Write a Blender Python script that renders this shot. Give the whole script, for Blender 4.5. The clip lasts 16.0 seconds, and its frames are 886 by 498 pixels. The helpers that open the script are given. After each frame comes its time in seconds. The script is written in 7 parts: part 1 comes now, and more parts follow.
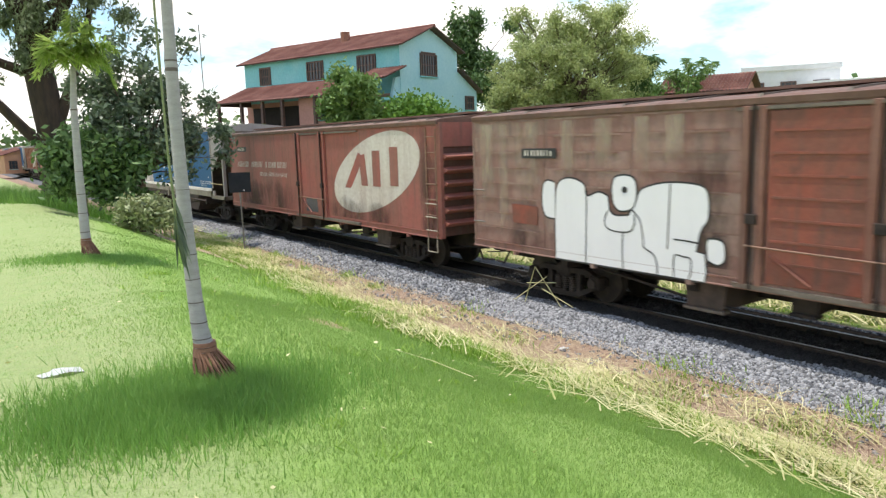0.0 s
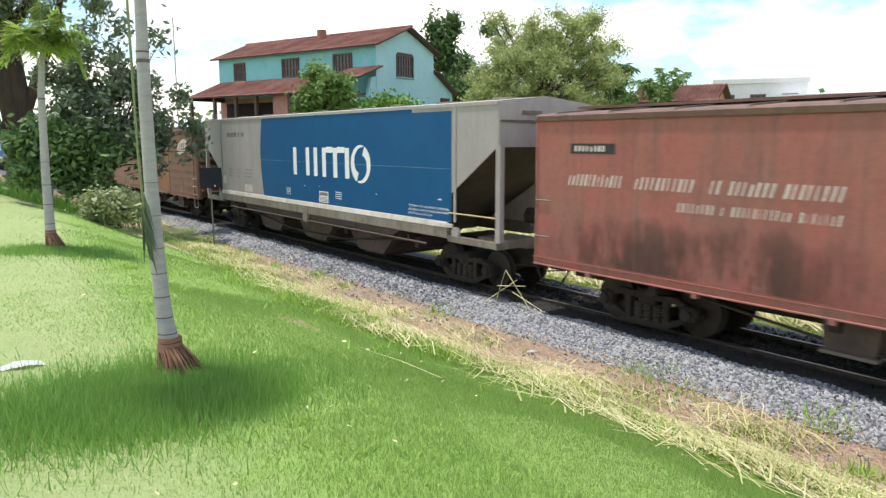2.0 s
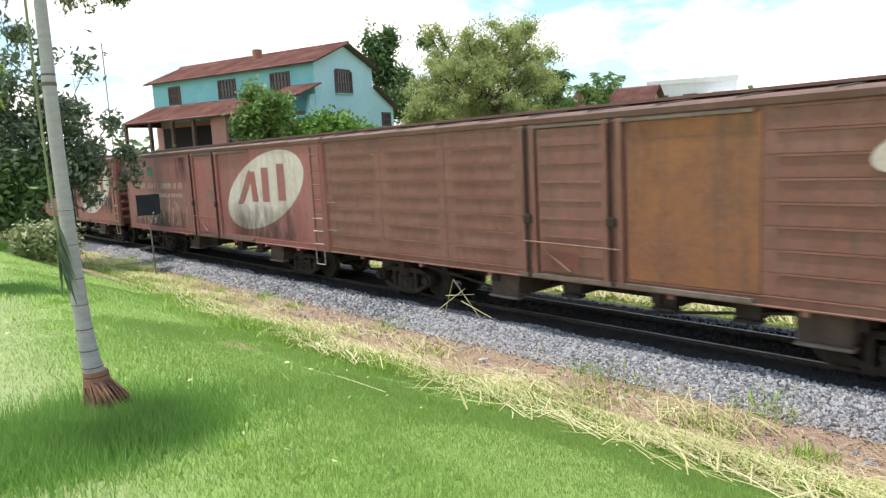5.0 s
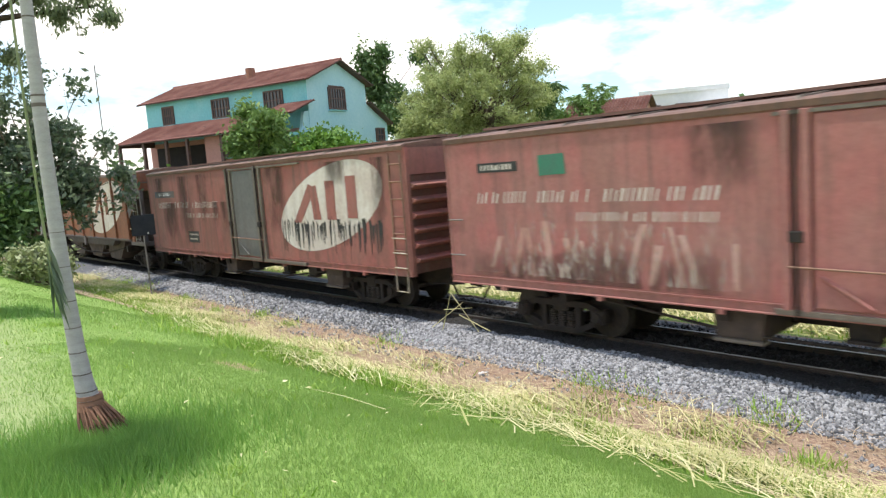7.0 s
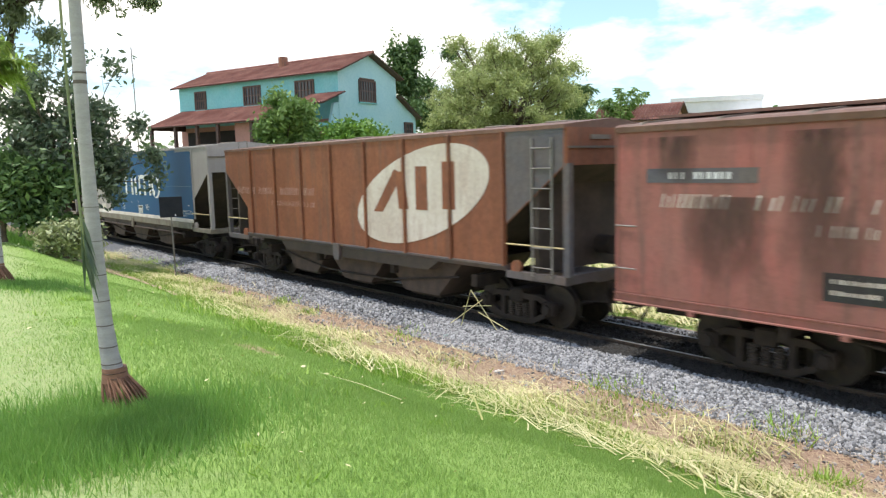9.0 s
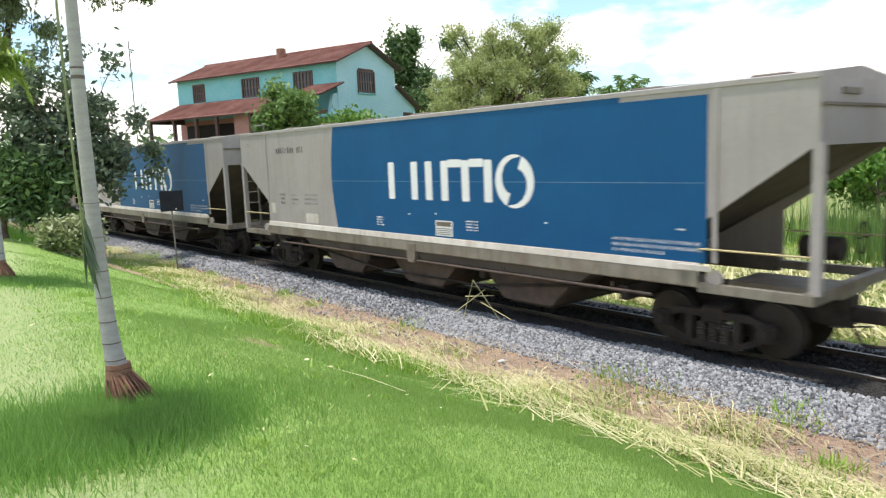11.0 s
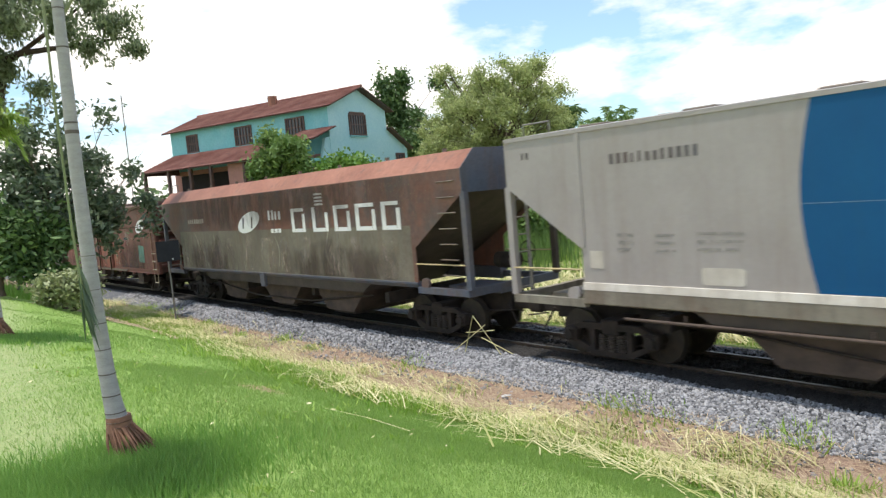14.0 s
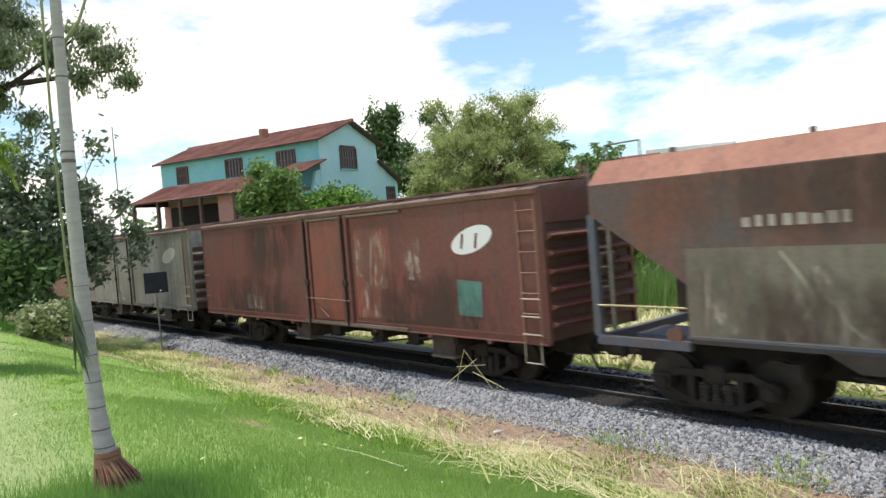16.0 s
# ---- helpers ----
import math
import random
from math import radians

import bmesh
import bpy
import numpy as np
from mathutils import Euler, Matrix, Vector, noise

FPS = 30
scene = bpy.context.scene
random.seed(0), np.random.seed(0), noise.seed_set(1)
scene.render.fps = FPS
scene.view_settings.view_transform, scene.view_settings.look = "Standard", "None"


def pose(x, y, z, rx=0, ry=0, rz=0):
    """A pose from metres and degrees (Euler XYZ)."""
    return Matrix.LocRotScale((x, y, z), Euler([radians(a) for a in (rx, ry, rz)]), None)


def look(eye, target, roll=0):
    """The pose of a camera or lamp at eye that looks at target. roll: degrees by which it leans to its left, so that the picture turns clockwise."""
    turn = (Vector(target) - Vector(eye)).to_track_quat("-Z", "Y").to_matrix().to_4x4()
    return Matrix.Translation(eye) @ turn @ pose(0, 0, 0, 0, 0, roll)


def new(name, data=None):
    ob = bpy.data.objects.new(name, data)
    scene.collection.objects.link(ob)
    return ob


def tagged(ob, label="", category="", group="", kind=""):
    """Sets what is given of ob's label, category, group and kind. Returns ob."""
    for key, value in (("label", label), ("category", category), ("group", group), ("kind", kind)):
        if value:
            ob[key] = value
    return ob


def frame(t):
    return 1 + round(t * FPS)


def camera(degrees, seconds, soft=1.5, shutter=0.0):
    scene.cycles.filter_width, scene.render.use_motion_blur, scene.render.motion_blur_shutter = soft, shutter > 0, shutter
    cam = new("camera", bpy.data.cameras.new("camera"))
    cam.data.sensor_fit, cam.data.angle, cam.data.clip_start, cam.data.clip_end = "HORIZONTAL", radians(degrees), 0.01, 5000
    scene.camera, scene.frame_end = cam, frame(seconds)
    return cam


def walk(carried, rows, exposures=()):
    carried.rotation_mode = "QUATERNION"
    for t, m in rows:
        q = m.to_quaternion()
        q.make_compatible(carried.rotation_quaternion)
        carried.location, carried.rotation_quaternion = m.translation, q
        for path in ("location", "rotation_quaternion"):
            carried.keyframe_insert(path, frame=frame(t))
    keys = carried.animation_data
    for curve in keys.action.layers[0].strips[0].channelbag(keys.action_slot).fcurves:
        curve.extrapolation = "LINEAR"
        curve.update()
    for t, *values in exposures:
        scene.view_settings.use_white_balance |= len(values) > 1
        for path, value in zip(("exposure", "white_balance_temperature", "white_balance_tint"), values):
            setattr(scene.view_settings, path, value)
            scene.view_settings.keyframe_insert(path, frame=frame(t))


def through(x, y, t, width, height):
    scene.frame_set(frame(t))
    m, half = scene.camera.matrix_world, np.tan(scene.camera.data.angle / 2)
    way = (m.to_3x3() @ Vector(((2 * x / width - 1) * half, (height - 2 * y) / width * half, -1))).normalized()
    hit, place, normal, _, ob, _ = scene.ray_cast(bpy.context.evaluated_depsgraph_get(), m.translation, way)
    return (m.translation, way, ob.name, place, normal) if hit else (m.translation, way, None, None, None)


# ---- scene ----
# ---- camera ----
EYE = 1.62
cam = camera(63.96, 16.0, soft=1.3, shutter=0.25)
PATH = [
    (0, -0.102, 0.006, 0.052, -35.40, -8.80, 1.80),
    (0.5, -0.066, -0.029, 0.055, -36.56, -8.43, 0.68),
    (1, -0.115, -0.013, 0.047, -36.92, -8.07, 0.83),
    (1.5, -0.124, -0.023, 0.043, -35.88, -8.39, -0.49),
    (2, -0.104, -0.019, 0.044, -37.41, -8.68, 0.07),
    (2.5, -0.029, -0.018, 0.050, -39.27, -9.11, 0.42),
    (3, -0.007, -0.013, 0.032, -39.22, -6.87, 1.21),
    (3.5, -0.069, 0.020, 0.048, -38.64, -6.77, 3.50),
    (4, -0.016, -0.044, 0.012, -38.92, -8.03, 2.07),
    (4.5, 0.012, -0.046, 0.012, -39.64, -7.85, 2.33),
    (4.7, 0.023, -0.052, 0.010, -41.38, -7.98, 2.99),
    (6.8, 0.068, 0.006, 0.006, -42.33, -6.91, 3.45),
    (7, 0.071, -0.002, 0.001, -42.20, -6.68, 4.27),
    (7.5, 0.093, 0.009, 0.010, -43.37, -5.87, 3.83),
    (8, 0.090, 0.009, 0.003, -43.43, -7.16, 4.07),
    (8.5, 0.051, 0.035, -0.001, -40.70, -6.02, 2.40),
    (9, 0.032, -0.027, -0.018, -40.10, -6.80, 1.49),
    (9.2, 0.028, 0.003, 0.006, -39.67, -6.22, 1.99),
    (11.3, 0.042, 0.002, -0.020, -40.22, -7.78, 2.53),
    (11.5, 0.040, 0.045, -0.025, -39.96, -7.75, 3.06),
    (12, 0.032, 0.040, -0.023, -40.24, -5.45, 3.29),
    (12.5, 0.051, 0.064, -0.008, -41.83, -5.22, 3.93),
    (13, 0.033, 0.037, -0.024, -39.24, -4.42, 5.72),
    (13.5, 0.030, 0.021, -0.028, -39.24, -4.22, 5.42),
    (14, 0.035, -0.010, -0.021, -40.60, -4.61, 4.95),
    (14.5, 0.050, 0.017, -0.024, -42.25, -5.46, 4.03),
    (15, 0.026, 0.010, -0.035, -41.01, -5.03, 3.75),
    (15.5, 0.022, -0.012, -0.031, -39.90, -4.50, 4.16),
    (16, -0.000, 0.047, -0.026, -41.50, -1.96, 4.49),
]
STOPS = [(0, 0.64), (3, 0.72), (7, 0.74), (9, 0.74), (11.5, 0.72), (12.5, 0.64), (13.5, 0.56), (14, 0.54), (15, 0.66), (16, 0.48)]
walk(cam, [(t, pose(x, y, EYE + z, 90 + pitch, roll, yaw)) for t, x, y, z, yaw, pitch, roll in PATH], STOPS)

# ---- world and sun ----
SUN = Vector((-0.14, 0.10, 0.985)).normalized()
world = bpy.data.worlds.new("world")
scene.world = world
world.use_nodes = True
wn, wl = world.node_tree.nodes, world.node_tree.links
wn.clear()
w_out = wn.new("ShaderNodeOutputWorld")
w_bg = wn.new("ShaderNodeBackground")
w_sky = wn.new("ShaderNodeTexSky")
w_sky.sky_type, w_sky.sun_disc = "NISHITA", False
w_sky.sun_elevation = math.asin(SUN.z)
w_sky.sun_rotation = math.atan2(SUN.x, SUN.y)
w_co = wn.new("ShaderNodeTexCoord")
w_map = wn.new("ShaderNodeMapping")
w_map.inputs["Scale"].default_value = (1.0, 1.0, 2.6)
w_map.inputs["Location"].default_value = (0.35, 0.1, 0.12)
w_noise = wn.new("ShaderNodeTexNoise")
w_noise.inputs["Scale"].default_value, w_noise.inputs["Detail"].default_value = 2.6, 7.0
w_noise.inputs["Roughness"].default_value = 0.55
w_ramp = wn.new("ShaderNodeValToRGB")
w_ramp.color_ramp.elements[0].position, w_ramp.color_ramp.elements[1].position = 0.45, 0.55
w_ramp.color_ramp.elements[0].color = (0.10, 0.10, 0.10, 1)
w_mix = wn.new("ShaderNodeMixRGB")
w_mix.inputs[2].default_value = (7.5, 7.1, 6.6, 1)
wl.new(w_co.outputs["Generated"], w_map.inputs["Vector"])
wl.new(w_map.outputs["Vector"], w_noise.inputs["Vector"])
w_sep = wn.new("ShaderNodeSeparateXYZ")
w_low = wn.new("ShaderNodeMath")
w_low.operation = "MULTIPLY_ADD"
w_low.inputs[1].default_value, w_low.inputs[2].default_value = -0.20, 0.055
w_sum = wn.new("ShaderNodeMath")
w_sum.operation = "ADD"
wl.new(w_co.outputs["Generated"], w_sep.inputs[0])
wl.new(w_sep.outputs["Z"], w_low.inputs[0])
wl.new(w_low.outputs[0], w_sum.inputs[0])
wl.new(w_noise.outputs["Fac"], w_sum.inputs[1])
wl.new(w_sum.outputs[0], w_ramp.inputs["Fac"])
wl.new(w_ramp.outputs["Color"], w_mix.inputs["Fac"])
w_tint = wn.new("ShaderNodeMixRGB")
w_tint.blend_type = "MULTIPLY"
w_tint.inputs[0].default_value = 1.0
w_tint.inputs[2].default_value = (0.80, 1.0, 1.08, 1)
wl.new(w_sky.outputs["Color"], w_tint.inputs[1])
wl.new(w_tint.outputs["Color"], w_mix.inputs[1])
wl.new(w_mix.outputs["Color"], w_bg.inputs["Color"])
w_bg.inputs["Strength"].default_value = 0.14
wl.new(w_bg.outputs["Background"], w_out.inputs["Surface"])
sun_data = bpy.data.lights.new("sun", "SUN")
sun_data.energy, sun_data.angle, sun_data.color = 2.8, radians(3.0), (1.0, 0.945, 0.86)
sun = new("sun", sun_data)
sun.matrix_world = look(SUN * 50, (0, 0, 0))


# ---- materials ----
def node_mat(name):
    m = bpy.data.materials.new(name)
    m.use_nodes = True
    return m, m.node_tree.nodes, m.node_tree.links, m.node_tree.nodes["Principled BSDF"]


def rgb(c):
    return (c[0], c[1], c[2], 1.0)


def add(nodes, kind, **values):
    n = nodes.new("ShaderNode" + kind)
    for key, value in values.items():
        n.inputs[key].default_value = value
    return n


def mix(nodes, links, fac, a, b, mode="MIX"):
    n = nodes.new("ShaderNodeMixRGB")
    n.blend_type = mode
    for sock, v in ((0, fac), (1, a), (2, b)):
        if isinstance(v, (int, float)):
            n.inputs[sock].default_value = v
        elif isinstance(v, tuple):
            n.inputs[sock].default_value = rgb(v)
        else:
            links.new(v, n.inputs[sock])
    return n.outputs[0]


def ramp(nodes, links, fac, lo, hi):
    n = nodes.new("ShaderNodeMapRange")
    n.inputs["From Min"].default_value, n.inputs["From Max"].default_value = lo, hi
    links.new(fac, n.inputs["Value"])
    return n.outputs["Result"]


def coords(nodes, links, scale=(1, 1, 1), spread=True):
    """Object space, shifted by the object's own random number."""
    co = nodes.new("ShaderNodeTexCoord")
    mp = nodes.new("ShaderNodeMapping")
    mp.inputs["Scale"].default_value = scale
    links.new(co.outputs["Object"], mp.inputs["Vector"])
    if spread:
        info = nodes.new("ShaderNodeObjectInfo")
        mul = nodes.new("ShaderNodeMath")
        mul.operation = "MULTIPLY"
        mul.inputs[1].default_value = 37.0
        links.new(info.outputs["Random"], mul.inputs[0])
        links.new(mul.outputs[0], mp.inputs["Location"])
    return mp.outputs["Vector"]


def bump(nodes, links, bsdf, height, strength, distance=0.01):
    b = nodes.new("ShaderNodeBump")
    b.inputs["Strength"].default_value, b.inputs["Distance"].default_value = strength, distance
    links.new(height, b.inputs["Height"])
    links.new(b.outputs["Normal"], bsdf.inputs["Normal"])


def plain(name, base, second=None, scale=6.0, rough=0.7, metal=0.0, relief=0.15, stretch=(1, 1, 1), spread=True):
    """Two tones of one surface, mixed by coarse and fine noise, with fine relief."""
    m, n, l, bsdf = node_mat(name)
    second = second or tuple(0.72 * v for v in base)
    v = coords(n, l, stretch, spread)
    big = add(n, "TexNoise", Scale=scale, Detail=5.0, Roughness=0.6)
    fine = add(n, "TexNoise", Scale=scale * 9, Detail=3.0)
    l.new(v, big.inputs["Vector"]), l.new(v, fine.inputs["Vector"])
    col = mix(n, l, ramp(n, l, big.outputs["Fac"], 0.35, 0.68), base, second)
    col = mix(n, l, 0.22, col, fine.outputs["Fac"], "OVERLAY")
    l.new(col, bsdf.inputs["Base Color"])
    bsdf.inputs["Roughness"].default_value, bsdf.inputs["Metallic"].default_value = rough, metal
    if relief:
        bump(n, l, bsdf, fine.outputs["Fac"], relief)
    return m


def paint(name, base, faded, rust=(0.13, 0.055, 0.03), dirt=(0.10, 0.085, 0.07), wear=0.5, grime=0.5, rough=0.62, speck=0.45):
    """Old vehicle paint: faded clouds, rust blotches, streaks that run down, grime near the foot."""
    m, n, l, bsdf = node_mat(name)
    v = coords(n, l)
    run = coords(n, l, (5.0, 5.0, 0.35))
    cloud = add(n, "TexNoise", Scale=0.7, Detail=6.0, Roughness=0.6)
    blotch = add(n, "TexNoise", Scale=2.3, Detail=8.0, Roughness=0.68)
    streak = add(n, "TexNoise", Scale=1.1, Detail=5.0, Roughness=0.6)
    broad = coords(n, l, (1.3, 1.3, 0.42))
    stain = add(n, "TexNoise", Scale=1.0, Detail=7.0, Roughness=0.62)
    fine = add(n, "TexNoise", Scale=38.0, Detail=3.0)
    for t, w in ((cloud, v), (blotch, v), (streak, run), (stain, broad), (fine, v)):
        l.new(w, t.inputs["Vector"])
    col = mix(n, l, ramp(n, l, cloud.outputs["Fac"], 0.36, 0.66), base, faded)
    s = mix(n, l, ramp(n, l, streak.outputs["Fac"], 0.50, 0.72), (0, 0, 0), (grime, grime, grime))
    col = mix(n, l, s, col, dirt)
    q = mix(n, l, ramp(n, l, stain.outputs["Fac"], 0.56 - 0.06 * wear, 0.62 - 0.06 * wear), (0, 0, 0), (0.75 * wear, 0.75 * wear, 0.75 * wear))
    col = mix(n, l, q, col, tuple(0.42 * a + 0.58 * b for a, b in zip(faded, rust)))
    r = mix(n, l, ramp(n, l, blotch.outputs["Fac"], 0.66 - 0.16 * wear, 0.74), (0, 0, 0), (wear, wear, wear))
    col = mix(n, l, r, col, rust)
    mid = add(n, "TexNoise", Scale=9.0, Detail=8.0, Roughness=0.75)
    l.new(v, mid.inputs["Vector"])
    col = mix(n, l, speck, col, mid.outputs["Fac"], "OVERLAY")
    col = mix(n, l, 0.5 * speck, col, fine.outputs["Fac"], "OVERLAY")
    bsdf.inputs["Specular IOR Level"].default_value = 0.28
    l.new(col, bsdf.inputs["Base Color"])
    bsdf.inputs["Roughness"].default_value = rough
    bump(n, l, bsdf, blotch.outputs["Fac"], 0.12, 0.02)
    return m


def leaf_mat(name, dark, light, through=0.25, rough=0.55, patchy=0.5):
    m, n, l, bsdf = node_mat(name)
    geo = n.new("ShaderNodeNewGeometry")
    co = n.new("ShaderNodeTexCoord")
    big = add(n, "TexNoise", Scale=0.9, Detail=2.0)
    l.new(co.outputs["Object"], big.inputs["Vector"])
    col = mix(n, l, geo.outputs["Random Per Island"], dark, light)
    col = mix(n, l, mix(n, l, ramp(n, l, big.outputs["Fac"], 0.35, 0.7), (0, 0, 0), (patchy, patchy, patchy)), col, tuple(0.7 * a for a in dark))
    l.new(col, bsdf.inputs["Base Color"])
    bsdf.inputs["Roughness"].default_value = rough
    back = n.new("ShaderNodeBsdfTranslucent")
    l.new(col, back.inputs["Color"])
    both = n.new("ShaderNodeMixShader")
    both.inputs[0].default_value = through
    l.new(bsdf.outputs[0], both.inputs[1]), l.new(back.outputs[0], both.inputs[2])
    l.new(both.outputs[0], n["Material Output"].inputs["Surface"])
    return m


def zone_ground():
    """Lawn, dry cuttings, bare earth and field on one sheet, told apart by the sheet's own attributes."""
    m, n, l, bsdf = node_mat("ground_cover")
    co = n.new("ShaderNodeTexCoord").outputs["Object"]
    big = add(n, "TexNoise", Scale=0.55, Detail=5.0, Roughness=0.6)
    mid = add(n, "TexNoise", Scale=3.5, Detail=6.0, Roughness=0.65)
    fine = add(n, "TexNoise", Scale=55.0, Detail=4.0, Roughness=0.7)
    for t in (big, mid, fine):
        l.new(co, t.inputs["Vector"])
    lawn = mix(n, l, ramp(n, l, big.outputs["Fac"], 0.35, 0.65), (0.235, 0.365, 0.085), (0.315, 0.43, 0.13))
    lawn = mix(n, l, ramp(n, l, mid.outputs["Fac"], 0.60, 0.78), lawn, (0.30, 0.36, 0.15))
    dry = mix(n, l, ramp(n, l, mid.outputs["Fac"], 0.36, 0.62), (0.30, 0.21, 0.13), (0.42, 0.36, 0.19))
    soil = mix(n, l, ramp(n, l, mid.outputs["Fac"], 0.38, 0.66), (0.29, 0.185, 0.14), (0.40, 0.29, 0.22))
    stone = mix(n, l, ramp(n, l, fine.outputs["Fac"], 0.35, 0.65), (0.08, 0.082, 0.09), (0.19, 0.193, 0.205))
    # Near-black strip: the train's shade is put into the ground colour.
    bed_shade = mix(n, l, ramp(n, l, fine.outputs["Fac"], 0.35, 0.65), (0.010, 0.009, 0.009), (0.026, 0.023, 0.021))
    field = mix(n, l, ramp(n, l, mid.outputs["Fac"], 0.4, 0.62), (0.13, 0.21, 0.05), (0.33, 0.30, 0.14))
    worn = mix(n, l, ramp(n, l, mid.outputs["Fac"], 0.3, 0.6), (0.40, 0.43, 0.21), (0.32, 0.40, 0.16))
    col = lawn
    for key, other in (("worn", worn), ("dry", dry), ("soil", soil), ("stone", stone), ("bed_shade", bed_shade), ("field", field)):
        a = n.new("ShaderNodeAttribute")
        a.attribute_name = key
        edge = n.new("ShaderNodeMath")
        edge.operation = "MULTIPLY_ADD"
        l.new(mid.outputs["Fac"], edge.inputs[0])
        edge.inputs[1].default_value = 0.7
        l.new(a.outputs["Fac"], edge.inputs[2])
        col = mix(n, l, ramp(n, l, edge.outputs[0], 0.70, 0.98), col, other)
    col = mix(n, l, 0.35, col, fine.outputs["Fac"], "OVERLAY")
    l.new(col, bsdf.inputs["Base Color"])
    bsdf.inputs["Roughness"].default_value = 0.95
    bsdf.inputs["Specular IOR Level"].default_value = 0.15
    bump(n, l, bsdf, fine.outputs["Fac"], 0.8, 0.03)
    return m


def roof_tiles():
    m, n, l, bsdf = node_mat("clay_tile")
    co = n.new("ShaderNodeTexCoord").outputs["Object"]
    big = add(n, "TexNoise", Scale=0.9, Detail=6.0)
    fine = add(n, "TexNoise", Scale=9.0, Detail=4.0)
    l.new(co, big.inputs["Vector"]), l.new(co, fine.inputs["Vector"])
    col = mix(n, l, ramp(n, l, big.outputs["Fac"], 0.35, 0.65), (0.15, 0.048, 0.036), (0.25, 0.11, 0.085))
    col = mix(n, l, ramp(n, l, fine.outputs["Fac"], 0.55, 0.75), col, (0.085, 0.055, 0.048))
    l.new(col, bsdf.inputs["Base Color"])
    bsdf.inputs["Roughness"].default_value = 0.85
    return m


M = {}
M["ground"] = zone_ground()
M["grass"] = leaf_mat("grass_blade", (0.25, 0.395, 0.085), (0.395, 0.54, 0.165), 0.4, 0.5, 0.22)
M["lush"] = leaf_mat("lush_grass", (0.17, 0.34, 0.06), (0.32, 0.51, 0.125), 0.4, 0.5, 0.3)
M["weed"] = leaf_mat("weed_leaf", (0.24, 0.42, 0.05), (0.50, 0.64, 0.15), 0.35)
M["straw"] = leaf_mat("cut_straw", (0.38, 0.37, 0.12), (0.86, 0.78, 0.47), 0.15, 0.6, 0.35)
M["hay"] = leaf_mat("old_hay", (0.40, 0.28, 0.19), (0.64, 0.51, 0.34), 0.1, 0.8, 0.3)
M["stone"] = plain("ballast_stone", (0.24, 0.24, 0.25), (0.10, 0.10, 0.11), 1.1, 0.85, relief=0.3)
M["steel"] = plain("rail_steel", (0.10, 0.07, 0.055), (0.05, 0.04, 0.035), 5, 0.6, 0.3)
M["railhead"] = plain("rail_head", (0.26, 0.25, 0.24), (0.17, 0.16, 0.15), 5, 0.42, 1.0, 0.02)
M["sleeper"] = plain("sleeper_wood", (0.045, 0.037, 0.03), (0.028, 0.024, 0.022), 4, 0.9, stretch=(1, 5, 5))
M["bed_shade"] = plain("shaded_stone", (0.014, 0.013, 0.012), (0.03, 0.027, 0.025), 3, 0.8)
M["slope"] = plain("dark_brown", (0.085, 0.066, 0.053), (0.045, 0.036, 0.03), 1.5, 0.85)
M["iron"] = plain("running_gear", (0.018, 0.014, 0.012), (0.045, 0.032, 0.025), 4, 0.85, 0.1, 0.3)
M["wheel"] = plain("wheel_steel", (0.035, 0.03, 0.027), (0.065, 0.05, 0.04), 6, 0.6, 0.4)
M["endwall"] = paint("dark_end_paint", (0.13, 0.06, 0.047), (0.09, 0.05, 0.04), wear=0.6, grime=0.6)
M["brown"] = paint("brown_paint", (0.215, 0.098, 0.07), (0.255, 0.135, 0.10), wear=0.5, speck=0.3)
M["taupe"] = paint("taupe_paint", (0.36, 0.255, 0.205), (0.25, 0.125, 0.10), rust=(0.19, 0.08, 0.06), wear=0.6, speck=0.3)
M["doorred"] = paint("door_red_paint", (0.29, 0.085, 0.055), (0.20, 0.09, 0.065), rust=(0.15, 0.075, 0.055), wear=0.8, speck=0.35)
M["red"] = paint("red_oxide_paint", (0.36, 0.115, 0.092), (0.30, 0.135, 0.105), rust=(0.20, 0.095, 0.07), wear=0.6, grime=0.5, speck=0.3)
M["pink"] = paint("faded_red_paint", (0.375, 0.135, 0.12), (0.335, 0.165, 0.14), rust=(0.22, 0.11, 0.085), wear=0.6, grime=0.45, speck=0.35)
M["maroon"] = paint("maroon_paint", (0.34, 0.12, 0.10), (0.29, 0.135, 0.11), rust=(0.17, 0.08, 0.06), wear=0.8, grime=0.6, speck=0.3)
M["orange"] = paint("rust_orange_paint", (0.27, 0.105, 0.055), (0.21, 0.08, 0.046), wear=0.55, grime=0.6)
M["dull"] = paint("grey_green_paint", (0.29, 0.28, 0.25), (0.21, 0.185, 0.155), wear=0.4)
M["greydoor"] = paint("grey_door_paint", (0.17, 0.165, 0.155), (0.12, 0.12, 0.115), wear=0.25)
M["ochre"] = paint("ochre_door_paint", (0.30, 0.13, 0.055), (0.21, 0.10, 0.06), wear=0.5)
M["grey"] = paint("grey_paint", (0.385, 0.352, 0.336), (0.345, 0.312, 0.297), dirt=(0.24, 0.19, 0.155), rust=(0.26, 0.20, 0.16), wear=0.22, grime=0.3, speck=0.12)
M["blue"] = paint("blue_paint", (0.002, 0.075, 0.205), (0.003, 0.088, 0.225), dirt=(0.012, 0.085, 0.18), rust=(0.010, 0.070, 0.16), wear=0.2, grime=0.22, rough=0.58, speck=0.08)
